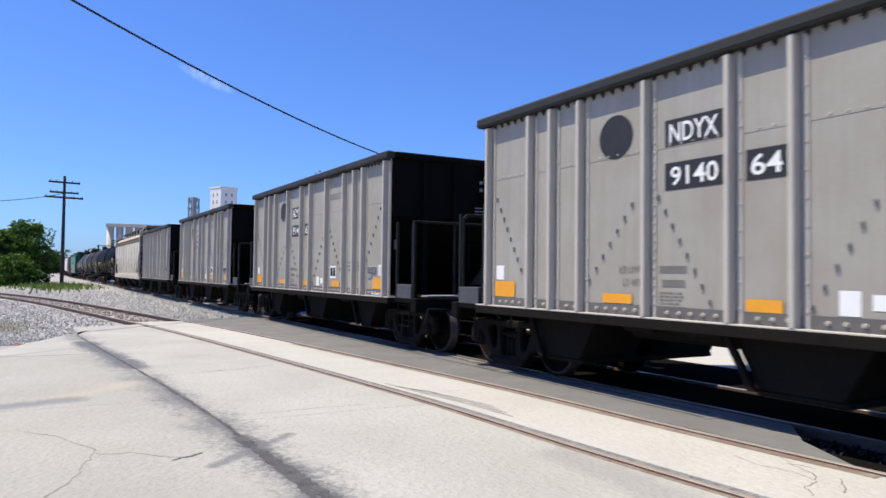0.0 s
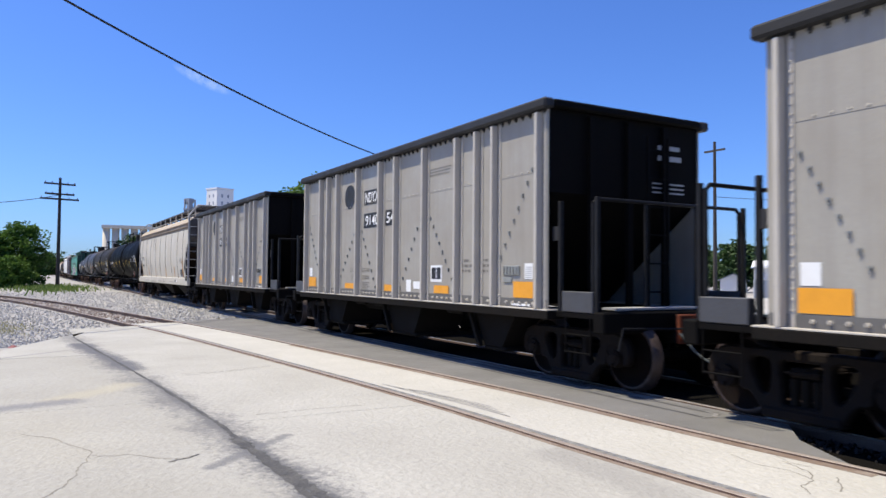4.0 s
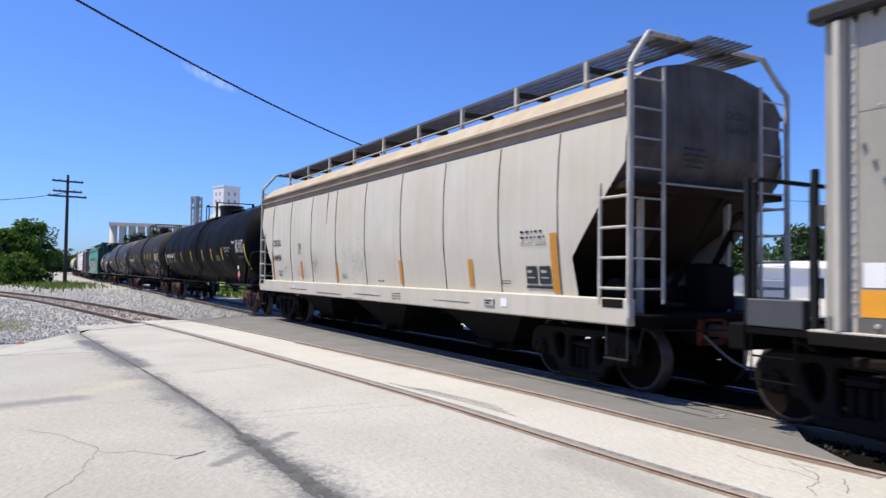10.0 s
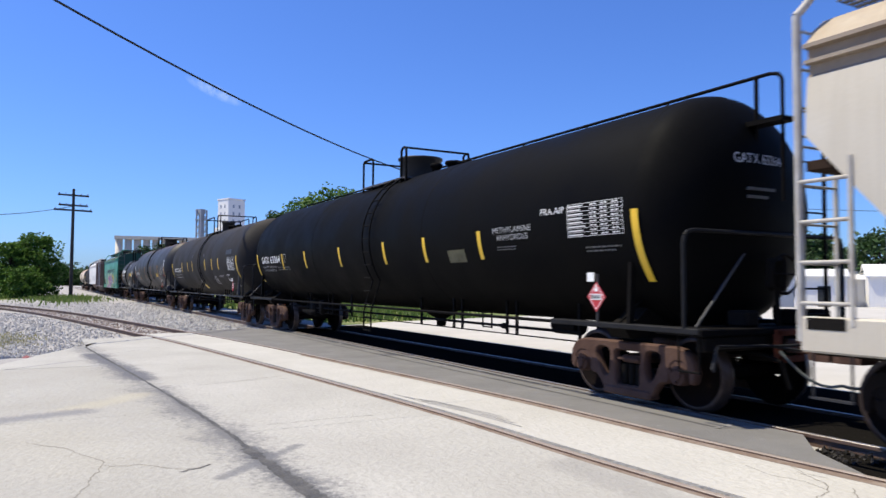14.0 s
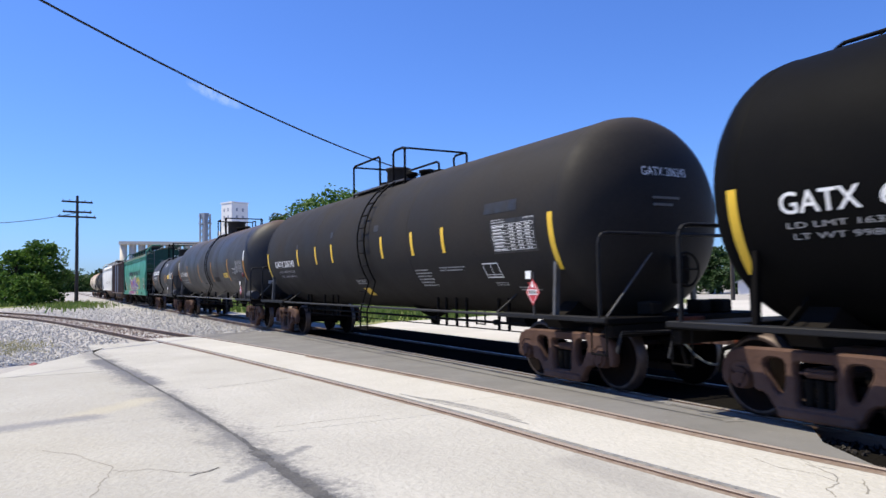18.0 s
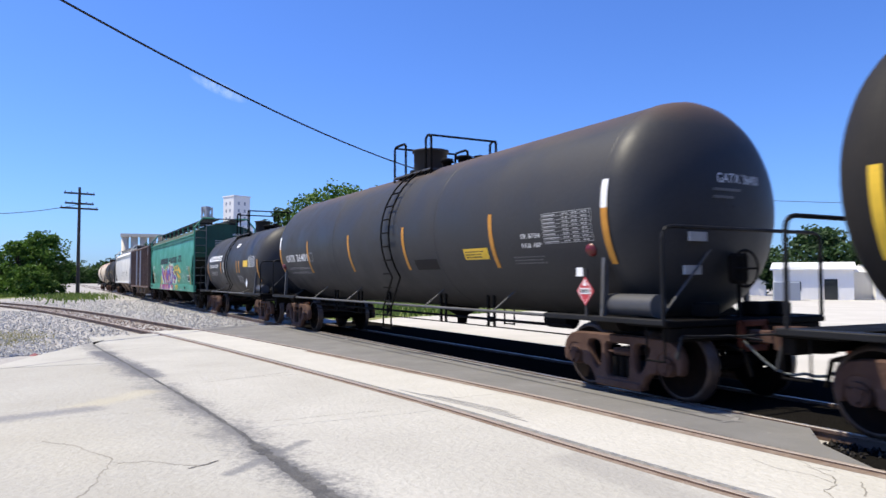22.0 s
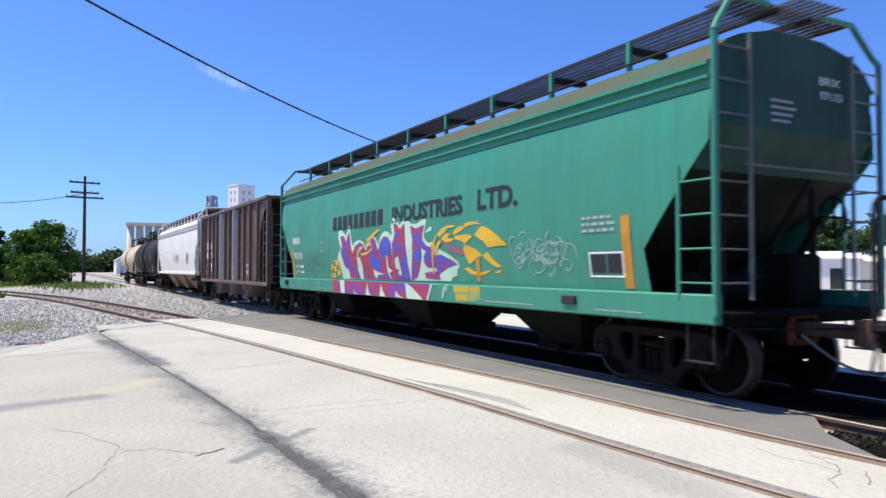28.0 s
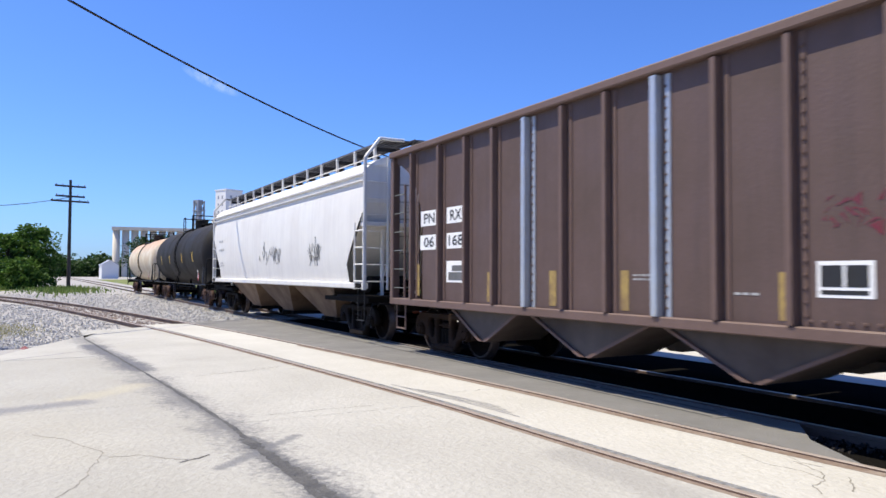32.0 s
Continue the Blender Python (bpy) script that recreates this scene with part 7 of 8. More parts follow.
part("spray_outline", shapes([[(-3.19, 1.29), (-3.31, 1.61), (-3.48, 1.81), (-3.27, 2.01), (-3.14, 2.06), (-3.3, 2.29), (-3.31, 2.44), (-3.18, 2.55), (-2.92, 2.48), (-2.77, 2.36), (-2.49, 2.64), (-2.38, 2.22), (-2.33, 2.11), (-2.17, 2.19), (-1.9, 2.24), (-1.66, 2.2), (-1.48, 2.06), (-1.2, 2.25), (-0.99, 2.31), (-0.84, 2.22), (-0.72, 2.08), (-0.67, 2.18), (-0.53, 2.32), (-0.34, 2.38), (-0.13, 2.35), (-0.02, 2.26), (0.03, 2.33), (-0.02, 2.48), (0.05, 2.55), (0.09, 2.65), (0.26, 2.6), (0.44, 2.47), (0.61, 2.58), (0.73, 2.65), (0.77, 2.53), (0.83, 2.55), (1, 2.47), (1.23, 2.45), (1.46, 2.51), (1.62, 2.54), (1.68, 2.51), (1.59, 2.31), (1.56, 2.19), (1.63, 2.1), (1.78, 2.05), (1.83, 2.06), (1.99, 2.07), (2.04, 1.98), (2.23, 1.91), (2.57, 1.8), (2.84, 1.69), (2.89, 1.59), (2.8, 1.54), (2.78, 1.43), (2.58, 1.39), (2.52, 1.32)]], br_face, 0.0055), MINT, br, "pale mint outline of the spray painting")
LETTERS = (
    [(-3.18, 1.98), (-3.06, 2.12), (-3.16, 2.36), (-2.92, 2.38), (-2.75, 2.22), (-2.53, 2.5), (-2.45, 2.14), (-2.35, 1.92), (-2.15, 2.11), (-1.84, 2.18), (-1.62, 2.12), (-1.48, 1.98), (-1.58, 1.66), (-1.62, 1.31), (-2.65, 1.31), (-2.74, 1.56), (-2.87, 1.54), (-3.04, 1.67)],
    [(-1.47, 1.98), (-1.29, 2.12), (-1.06, 2.25), (-0.9, 2.21), (-0.75, 1.96), (-0.63, 2.15), (-0.42, 2.27), (-0.18, 2.24), (-0.04, 2.12), (-0.02, 1.84), (0, 1.34), (-0, 1.31), (-1.6, 1.31), (-1.57, 1.66)],
    [(0.02, 2.1), (0.11, 2.19), (0.17, 2.33), (0.12, 2.51), (0.26, 2.52), (0.44, 2.39), (0.68, 2.5), (0.7, 2.05), (0.73, 1.65), (0.79, 1.38), (0.76, 1.3), (0.01, 1.31), (-0, 1.84)],
    [(0.94, 2.44), (1.23, 2.36), (1.59, 2.42), (1.49, 2.22), (1.51, 2.07), (1.61, 2), (1.78, 1.97), (1.77, 1.87), (1.62, 1.89), (1.42, 1.97), (1.41, 1.8), (1.27, 1.53), (1.1, 1.37), (0.81, 1.3), (0.92, 1.65), (0.99, 1.87), (1.03, 2.14)],
    [(1.45, 2.04), (1.66, 2), (1.94, 1.96), (1.96, 1.81), (2.22, 1.82), (2.68, 1.7), (2.84, 1.63), (2.5, 1.58), (2.2, 1.49), (2.08, 1.44), (2.11, 1.34), (1.51, 1.36), (1.46, 1.47), (2, 1.51), (1.97, 1.57), (1.64, 1.57), (1.49, 1.65), (1.48, 1.79), (1.65, 1.91)])
for q in LETTERS:
    part("spray_letter", shapes([q], br_face, 0.009), SPRAY, br, "mottled red and purple sprayed letter")
for q in (
        [(-2.07, 1.82), (-1.9, 1.83), (-1.77, 1.62), (-1.76, 1.31), (-1.94, 1.29), (-2.07, 1.52)],
        [(-1.14, 1.54), (-0.82, 1.47), (-0.51, 1.43), (-0.89, 1.41), (-0.95, 1.32), (-1.09, 1.38)],
        [(-0.32, 1.86), (-0.27, 1.8), (-0.28, 1.59), (-0.06, 1.51), (-0.24, 1.45), (-0.12, 1.31), (-0.27, 1.39), (-0.35, 1.58)],
        [(0.11, 1.75), (0.29, 1.83), (0.41, 1.41), (0.23, 1.42), (0.28, 1.53), (0.12, 1.56)]):
    part("spray_gap", shapes([q], br_face, 0.014), MINT, br)
for q in (
        [(-0.65, 1.99), (-0.54, 2.17), (-0.34, 2.24), (-0.14, 2.19), (-0.06, 2.03), (-0.16, 1.87), (-0.45, 1.81), (-0.62, 1.86)],
        [(-1.25, 1.77), (-1.08, 1.87), (-0.86, 1.8), (-0.64, 1.69), (-0.71, 1.53), (-1.03, 1.54), (-1.25, 1.61)],
        [(1.12, 1.92), (1.37, 1.97), (1.38, 1.8), (1.24, 1.65), (1.07, 1.73), (1.02, 1.84)],
        [(1.22, 2.17), (1.31, 2.23), (1.36, 2.13), (1.31, 2.06), (1.22, 2.09)],
        [(1.45, 2.07), (1.55, 2.09), (1.65, 2.01), (1.57, 1.94), (1.46, 1.98)],
        [(-2.97, 1.95), (-2.76, 2), (-2.72, 1.87), (-2.88, 1.82)],
        [(-2.66, 2.24), (-2.53, 2.26), (-2.49, 2.13), (-2.62, 2.1)],
        [(-0.46, 1.43), (-0.2, 1.49), (-0.18, 1.33), (-0.43, 1.33)],
        [(0.54, 1.83), (0.66, 1.88), (0.7, 1.65), (0.74, 1.36), (0.59, 1.33), (0.54, 1.59)],
        [(2.22, 1.76), (2.35, 1.79), (2.43, 1.72), (2.31, 1.65), (2.21, 1.68)],
        [(2.42, 1.64), (2.67, 1.67), (2.71, 1.61), (2.46, 1.59)],
        [(1.56, 1.86), (1.71, 1.9), (1.77, 1.78), (1.66, 1.7), (1.52, 1.75)],
        [(2.06, 1.57), (2.2, 1.63), (2.26, 1.53), (2.11, 1.47)]):
    part("spray_patch", shapes([q], br_face, 0.0115), BLUE_SPRAY, br, "soft blue sprayed patch")


def inside(poly, x, z):
    hit = False
    for (x0, z0), (x1, z1) in zip(poly, poly[1:] + poly[:1]):
        if (z0 > z) != (z1 > z) and x < (x1 - x0) * (z - z0) / (z1 - z0) + x0:
            hit = not hit
    return hit


R29 = random.Random(29)


def blot(x, z, r, rnd, stretch=1.0):
    return [(x + r * stretch * rnd.uniform(0.8, 1.15) * math.cos(i * math.pi / 5), z + r * rnd.uniform(0.8, 1.15) * math.sin(i * math.pi / 5)) for i in range(10)]


for n, q in enumerate(LETTERS):
    blots = []
    lo, hi = min(p[0] for p in q), max(p[0] for p in q)
    for _ in range(14):
        x, z = R29.uniform(lo, hi), R29.uniform(1.36, 2.5)
        r = 0.035 if n == 0 else R29.uniform(0.03, 0.07)
        p = blot(x, z, r, R29, 1.0 if n == 0 else 1.5)
        if all(inside(q, *c) for c in p) and all(math.hypot(x - bx, z - bz) > r + br_ + 0.025 for bx, bz, br_ in blots):
            blots.append((x, z, r))
            part("spray_blot", shapes([p], br_face, 0.0125), BLUE_SPRAY, br, "blue sprayed dot")


def leaf_checks(top, low, cols, rows, keep):
    """A leaf shape between two edges, as a chequer of yellow fields."""
    def at(line, u):
        k = u * (len(line) - 1)
        i = min(int(k), len(line) - 2)
        return Vector(line[i]).lerp(Vector(line[i + 1]), k - i)
    for i in range(cols):
        for j in range(rows):
            if (i + j) % 2 == keep:
                continue
            q = []
            for u, v in ((i, j), (i + 0.5, j), (i + 1, j), (i + 1, j + 1), (i + 0.5, j + 1), (i, j + 1)):
                a, b = at(top, min(1, u / cols)), at(low, min(1, u / cols))
                q.append(tuple(a.lerp(b, v / rows)))
            if max(p[1] for p in q) - min(p[1] for p in q) > 0.02:
                part("spray_check", shapes([q], br_face, 0.0065), MUSTARD_BRIGHT, br, "yellow sprayed chequer field")
    for line in (top, low):
        out = [(p[0], p[1] + 0.012) for p in line] + [(p[0], p[1] - 0.012) for p in line[::-1]]
        part("spray_edge", shapes([out], br_face, 0.007), MUSTARD_BRIGHT, br)


leaf_checks([(-4.12, 1.36), (-4.0, 1.62), (-3.8, 1.76), (-3.5, 1.76), (-3.2, 1.66)], [(-4.05, 1.3), (-3.85, 1.32), (-3.6, 1.36), (-3.4, 1.4), (-3.2, 1.56)], 5, 3, 0)
for q in (
        [(3.5, 2.14), (3.67, 2.25), (3.81, 2.28), (4.01, 2.21), (4.24, 2.1), (4.45, 1.98), (4.51, 1.93), (4.23, 1.93), (3.92, 1.91), (3.79, 2.02), (3.66, 2.07)],
        [(3.15, 2.34), (3.3, 2.38), (3.57, 2.37), (3.75, 2.31), (3.57, 2.32), (3.29, 2.31), (3.21, 2.28)],
        [(2.73, 2.22), (2.94, 2.31), (3.21, 2.31), (3.11, 2.25), (2.92, 2.2), (2.76, 2.17)],
        [(2.12, 2.21), (2.3, 2.31), (2.52, 2.35), (2.83, 2.35), (2.76, 2.31), (2.53, 2.3), (2.39, 2.22), (2.21, 2.15)],
        [(2.8, 2.15), (3.03, 2.16), (3.29, 2.16), (3.45, 2.12), (3.3, 2.05), (3.18, 2), (2.99, 2.06), (2.8, 2.09)],
        [(2.3, 2.13), (2.47, 2.21), (2.66, 2.2), (2.53, 2.13), (2.8, 2.09), (2.63, 2.05), (2.38, 2.03)],
        [(3.15, 1.99), (3.41, 1.93), (3.58, 1.87), (3.72, 1.78), (3.53, 1.75), (3.39, 1.68), (3.26, 1.63), (3.18, 1.73), (3.08, 1.88)],
        [(3.73, 1.78), (3.91, 1.84), (3.98, 1.77), (4.1, 1.68), (4.32, 1.59), (4.14, 1.57), (3.97, 1.63), (3.84, 1.7)],
        [(3.05, 1.56), (3.24, 1.58), (3.37, 1.51), (3.64, 1.49), (3.9, 1.53), (4.03, 1.56), (3.83, 1.47), (3.57, 1.43), (3.29, 1.45)],
        [(1.85, 1.78), (1.91, 1.99), (2.07, 2.17), (2.14, 2.22), (2.07, 2.11), (1.96, 1.92), (1.9, 1.71), (1.9, 1.45), (1.84, 1.45)],
        [(1.97, 1.85), (2.11, 2.04), (2.34, 2.12), (2.25, 2.04), (2.11, 1.91), (2.01, 1.77)],
        [(1.83, 1.99), (1.97, 2.12), (1.97, 2.07), (1.87, 1.94)],
        [(4.07, 1.5), (4.29, 1.54), (4.24, 1.49), (4.1, 1.48)],
        [(-2.16, 1.76), (-1.97, 1.99), (-1.82, 2.07), (-1.52, 2.09), (-1.68, 2.03), (-1.83, 1.97), (-1.98, 1.86)],
        [(-1.84, 1.91), (-1.59, 1.93), (-1.32, 1.95), (-1.07, 2.06), (-1.12, 1.97), (-1.43, 1.88), (-1.76, 1.86)],
        [(-1.52, 2.06), (-1.36, 2.08), (-1.06, 2.09), (-1.21, 2.16), (-1.39, 2.15)],
        [(-1.43, 2.23), (-1.15, 2.31), (-0.81, 2.42), (-0.54, 2.44), (-0.74, 2.37), (-1.06, 2.26), (-1.37, 2.17)]):
    part("spray_leaf", shapes([q], br_face, 0.0065 if min(p[0] for p in q) > 2.1 else 0.015), MUSTARD_BRIGHT, br, "yellow sprayed chequer field")
part("spray_stem", shapes([[(3.48, 1.74), (3.61, 1.75), (3.6, 1.33), (3.49, 1.33)]], br_face, 0.009), ORANGE_SPRAY, br, "orange sprayed stem")
part("spray_smear", shapes([[(2.34, 2.09), (2.59, 2.01), (2.94, 1.95), (3.09, 1.88), (3.08, 1.79), (2.73, 1.84), (2.46, 1.94)]], br_face, 0.007), PINK_SPRAY, br, "pink sprayed smear")
part("spray_drop", shapes([[(1.62, 2.25), (1.69, 2.31), (1.84, 2.37), (1.91, 2.35), (1.87, 2.28), (1.74, 2.28)]], br_face, 0.007), MINT, br)
R44 = random.Random(44)
tagged(part("scuff", shapes([blot(-5.5 + R44.gauss(0, 0.55), 1.72 + R44.gauss(0, 0.17), R44.uniform(0.005, 0.017), R44, R44.uniform(1.0, 2.6)) for _ in range(260)], br_face, 0.004), SCUFFED, br, "dark scuffed specks in the green paint"), kind="stuff")
part("spray_band", shapes([[(-3.72, 1.262), (2, 1.262), (1.78, 0.945), (-3.6, 0.945)]], on_sill, 0.006), SPRAY, br, "sprayed band over the sill")
for q in (
        [(-3.13, 1.262), (-2.82, 1.262), (-2.76, 0.945), (-3.03, 0.95)],
        [(-2.2, 1.08), (-2.09, 0.98), (-1.9, 0.945), (-2.12, 0.945)],
        [(-1.31, 1.22), (-1.21, 1.03), (-1.07, 0.945), (-1.41, 0.95)],
        [(-0.5, 1.22), (-0.4, 1.06), (-0.25, 0.945), (-0.59, 0.95)],
        [(0.3, 1.1), (0.4, 1.01), (0.66, 0.945), (0.25, 0.96)],
        [(0.75, 1.262), (0.99, 1.21), (1.23, 1.11), (1.58, 0.945), (0.84, 0.945)],
        [(2, 1.262), (1.92, 1.16), (1.8, 0.945), (1.74, 0.945), (1.84, 1.16), (1.9, 1.262)],
        [(2.4, 1.18), (2.46, 1.25), (2.44, 1.04), (2.37, 0.98)],
        [(2.52, 1.262), (2.56, 1.262), (2.55, 1.16), (2.49, 1.13)]):
    part("spray_gap", shapes([q], on_sill, 0.01), MINT, br)
part("yellow_patch", shapes([[(2.78, 1.26), (3.1, 1.24), (3.72, 1.26), (3.74, 1.02), (3.4, 0.98), (2.9, 0.96)]], on_sill, 0.004), LIME_SPRAY, br, "pale yellow-green sprayed patch")
for i in range(7):
    part("yellow_tag", shapes([[(2.82 + 0.08 * i, 1.13), (2.87 + 0.08 * i, 1.13), (2.88 + 0.08 * i, 1.24), (2.83 + 0.08 * i, 1.25)]], on_sill, 0.008), MUSTARD_BRIGHT, br)
for i in range(4):
    part("yellow_tag", shapes([[(2.9 + 0.1 * i, 0.99), (2.96 + 0.1 * i, 0.99), (2.98 + 0.1 * i, 1.1), (2.92 + 0.1 * i, 1.1)]], on_sill, 0.008), MUSTARD_BRIGHT, br)
    part("yellow_tag", shapes([[(3.42 + 0.085 * i, 1.13), (3.46 + 0.085 * i, 1.13), (3.47 + 0.085 * i, 1.24), (3.43 + 0.085 * i, 1.24)]], on_sill, 0.008), MUSTARD_BRIGHT, br)
R30 = random.Random(30)
scrawl = []
for i in range(46):
    # curled strokes of a spray can
    a, z, rr = R30.uniform(4.65, 6.15), R30.gauss(1.78, 0.13), R30.uniform(0.06, 0.19)
    t0, bow, lean = R30.uniform(0, 6.28), R30.uniform(1.2, 4.2), R30.uniform(-0.4, 0.6)
    for j in range(7):
        p, q = t0 + bow * j / 7, t0 + bow * (j + 1) / 7
        w = 0.006 + 0.005 * math.sin(3.14 * (j + 0.5) / 7)
        ring = [(a + (rr + d) * math.cos(g) + lean * (rr + d) * math.sin(g), z + (rr + d) * math.sin(g)) for g, d in ((p, -w), (q, -w), (q, w), (p, w))]
        scrawl.append([(u, max(1.34, v)) for u, v in ring] if min(v for _, v in ring) > 1.36 else [(a, 1.9), (a + 0.02, 1.9), (a + 0.02, 1.912)])
tagged(part("white_scrawl", shapes(scrawl, br_face, 0.008), PALE_GREEN, br, "thin pale sprayed scrawl"), kind="stuff")


def name_bars(parent, face, x0, x1, z0, z1, n, material):
    """A firm's name as plain upright bars."""
    step = (x1 - x0) / n
    for i in range(n):
        part("name_bar", patches([(x0 + i * step, x0 + (i + 0.74) * step, z0, z1)], face, 0.006), material, parent, "plain dark bar in place of lettering")


name_bars(br, br_face, -3.72, -0.37, 2.53, 2.88, 9, BLACK_MARK)
writing("lettering", "INDUSTRIES", 0.05, 2.53, 3.05, 0.35, BLACK_MARK, br, br_face, bold=0.035)
writing("lettering", "LTD.", 3.62, 2.55, 1.22, 0.36, BLACK_MARK, br, br_face, bold=0.035)
writing("lettering", "BRIX", -7.31, 2.28, 0.7, 0.2, WHITE, br, br_face)
writing("lettering", "97133", -7.27, 1.83, 0.82, 0.19, WHITE, br, br_face)
for z, body, w in ((1.575, "LD LMT", 0.44), (1.41, "LT  WT", 0.42)):
    writing("lettering", body, -7.22, z, w, 0.085, WHITE, br, br_face)
    tagged(part("small_print", patches(lines_of_print(-6.7, z + 0.01, 0.36, 0.07, 1, R30, 0.1), br_face, 0.008), WHITE, br), kind="stuff")
tagged(part("small_print", patches(lines_of_print(6.4, 2.05, 0.72, 0.26, 3, R30), br_face, 0.008), PALE, br), kind="stuff")
tagged(part("small_print", patches(lines_of_print(-4.9, 1.02, 1.7, 0.05, 1, R30) + lines_of_print(-7.5, 1.0, 0.6, 0.05, 1, R30) + lines_of_print(3.9, 1.0, 1.8, 0.05, 1, R30) + lines_of_print(6.7, 1.0, 1.0, 0.05, 1, R30), on_sill, 0.006), PALE, br), kind="stuff")
split("reflector", [(-7.44, -7.28, 1.3, 2.2), (7.18, 7.34, 1.3, 2.24)], br_face, ORANGE_OLD, br, "faded orange reflector stripe", 0.009)
frame_mark(br, br_face, -4.76, -4.46, 2.02, 2.28, 0.02, PALE)
split("test_panel", [(6.54, 6.83, 1.5, 1.74), (6.87, 7.14, 1.5, 1.74)], br_face, BLACK_MARK, br, "", 0.008)
frame_mark(br, br_face, 6.5, 7.18, 1.44, 1.78, 0.025, WHITE)
part("sill_box", Geo().box(-8.05, -7.75, -1.6, -1.56, 1.06, 1.2, 0.01), GREY_DARK, br)
part("sill_box", Geo().box(6.0, 6.3, -1.6, -1.56, 1.06, 1.18, 0.01), GREY_DARK, br)
tagged(part("small_print", patches(lines_of_print(-7.0, 2.8, 1.1, 0.2, 1, R30) + lines_of_print(-7.0, 2.45, 1.1, 0.2, 1, R30) + lines_of_print(-6.8, 1.85, 0.7, 0.2, 2, R30), wh_face, 0.008), PALE, wh), kind="stuff")
for x0, x1 in ((-1.0, 1.6), (4.2, 5.2)):
    scrawl = []
    for i in range(26):
        a, z = R30.uniform(x0, x1), R30.gauss(1.95, 0.13)
        an, w = R30.uniform(0.8, 2.4), R30.uniform(0.15, 0.4)
        dx, dz = math.cos(an) * w, math.sin(an) * w
        scrawl.append([(a, z), (a + dx, z + dz), (a + dx + 0.04, z + dz), (a + 0.04, z)])
    tagged(part("scrawl", shapes(scrawl, wh_face, 0.008), DULL, wh, "black sprayed scrawl"), kind="stuff")

# ---- wear and dirt on the crossing ----
R40 = random.Random(40)


def ribbon(pts, wide, rnd, z=TOP + 0.004, steps=14, wander=0.4):
    """A thin uneven strip on the ground along a few points."""
    p = []
    for a, b in zip(pts, pts[1:]):
        for i in range(steps):
            p.append((a[0] + (b[0] - a[0]) * i / steps, a[1] + (b[1] - a[1]) * i / steps))
    p.append(pts[-1])
    v = []
    off = 0.0
    for i, (x, y) in enumerate(p):
        j, k = p[min(i + 1, len(p) - 1)], p[max(i - 1, 0)]
        d = Vector((j[0] - k[0], j[1] - k[1], 0)).normalized()
        n = Vector((-d.y, d.x, 0))
        off = off * 0.8 + rnd.gauss(0, wide * wander)
        w = wide * rnd.uniform(0.35, 1.0) / 2
        c = Vector((x, y, z)) + n * off
        v += [tuple(c + n * w), tuple(c - n * w)]
    return Geo().add(v, [(2 * i, 2 * i + 2, 2 * i + 3, 2 * i + 1) for i in range(len(p) - 1)])


seal = [(x, joint_y(x)) for x in (-4.2, -5.2, -6.2, -6.9, -7.6, -9, -10.5, -12, -13.5, -15, -17, -19.3)]
part("joint_seal", ribbon(seal, 0.07, R40, TOP + 0.002, wander=0.05), TAR, pavement, "dark tar in the long joint")
part("joint_seal", ribbon([(-6.95, 1.735), (-6.0, 1.775), (-5.2, 1.815), (-4.6, 1.84)], 0.15, R40, TOP + 0.003, wander=0.04), TAR, pavement, "wide dark tar smear over the joint")
for pts in ([(-8.1, -0.04), (-7.71, 0.26), (-6.96, 0.49), (-6.42, 0.4), (-5.91, 0.23), (-5.4, 0.0)], [(-6.88, 0.51), (-6.77, 0.74), (-6.5, 1.02), (-6.37, 1.1), (-6.48, 1.31)], [(-11.45, 2.09), (-11.8, 2.9), (-12.04, 3.58)],
            [(-7.97, 2.2), (-8.02, 2.9), (-7.99, 3.5)], [(-17.48, 1.37), (-18.2, 2.2), (-19.15, 2.92)]):
    part("crack", ribbon(pts, 0.016, R40, TOP + 0.002, wander=0.6), CRACK, pavement, "thin dark crack")
for pts, w in (([(-3.95, 5.62), (-3.62, 5.5), (-3.46, 5.3), (-3.43, 5.1), (-3.25, 4.95)], 0.028), ([(-4.3, 5.42), (-4.0, 5.34), (-3.72, 5.4), (-3.5, 5.33)], 0.02), ([(-4.15, 5.78), (-3.88, 5.62), (-3.7, 5.66)], 0.018), ([(-3.42, 5.55), (-3.25, 5.35), (-3.2, 5.2)], 0.03)):
    part("crack", ribbon(pts, w * 0.55, R40, TOP + 0.002, wander=0.3), CRACK, pavement, "crumbled crack at the broken slab corner")
part("crack", ribbon([(-6.34, 1.04), (-6.46, 1.32)], 0.04, R40, TOP + 0.002, wander=0.2), TAR, pavement, "crumbled edge of a crack")
part("crack", ribbon([(-15.0, -0.56), (-15.6, 0.1), (-16.23, 0.79)], 0.08, R40, TOP + 0.002, wander=0.1), TAR_THIN, pavement, "grey joint line")
part("rust_stain", sweep([q + Vector((0, 0, TOP + 0.003)) for q in beside(line_b, -0.14) if -16.0 < q.x < -3.2], [(-0.05, -0.001), (0.075, -0.001), (0.07, 0.0), (-0.04, 0.0)]), RUST_DUST, pavement, "rusty dust along the rail")
part("rust_stain", sweep([q for q in beside(line_a, -0.075) if -22.0 < q.x < -3.1], [(-0.05, TOP - 0.03), (0.04, TOP - 0.03), (0.04, TOP - 0.006), (-0.05, TOP - 0.003)]), RUST_DUST, pavement, "rusty dirt packed beside the rail")
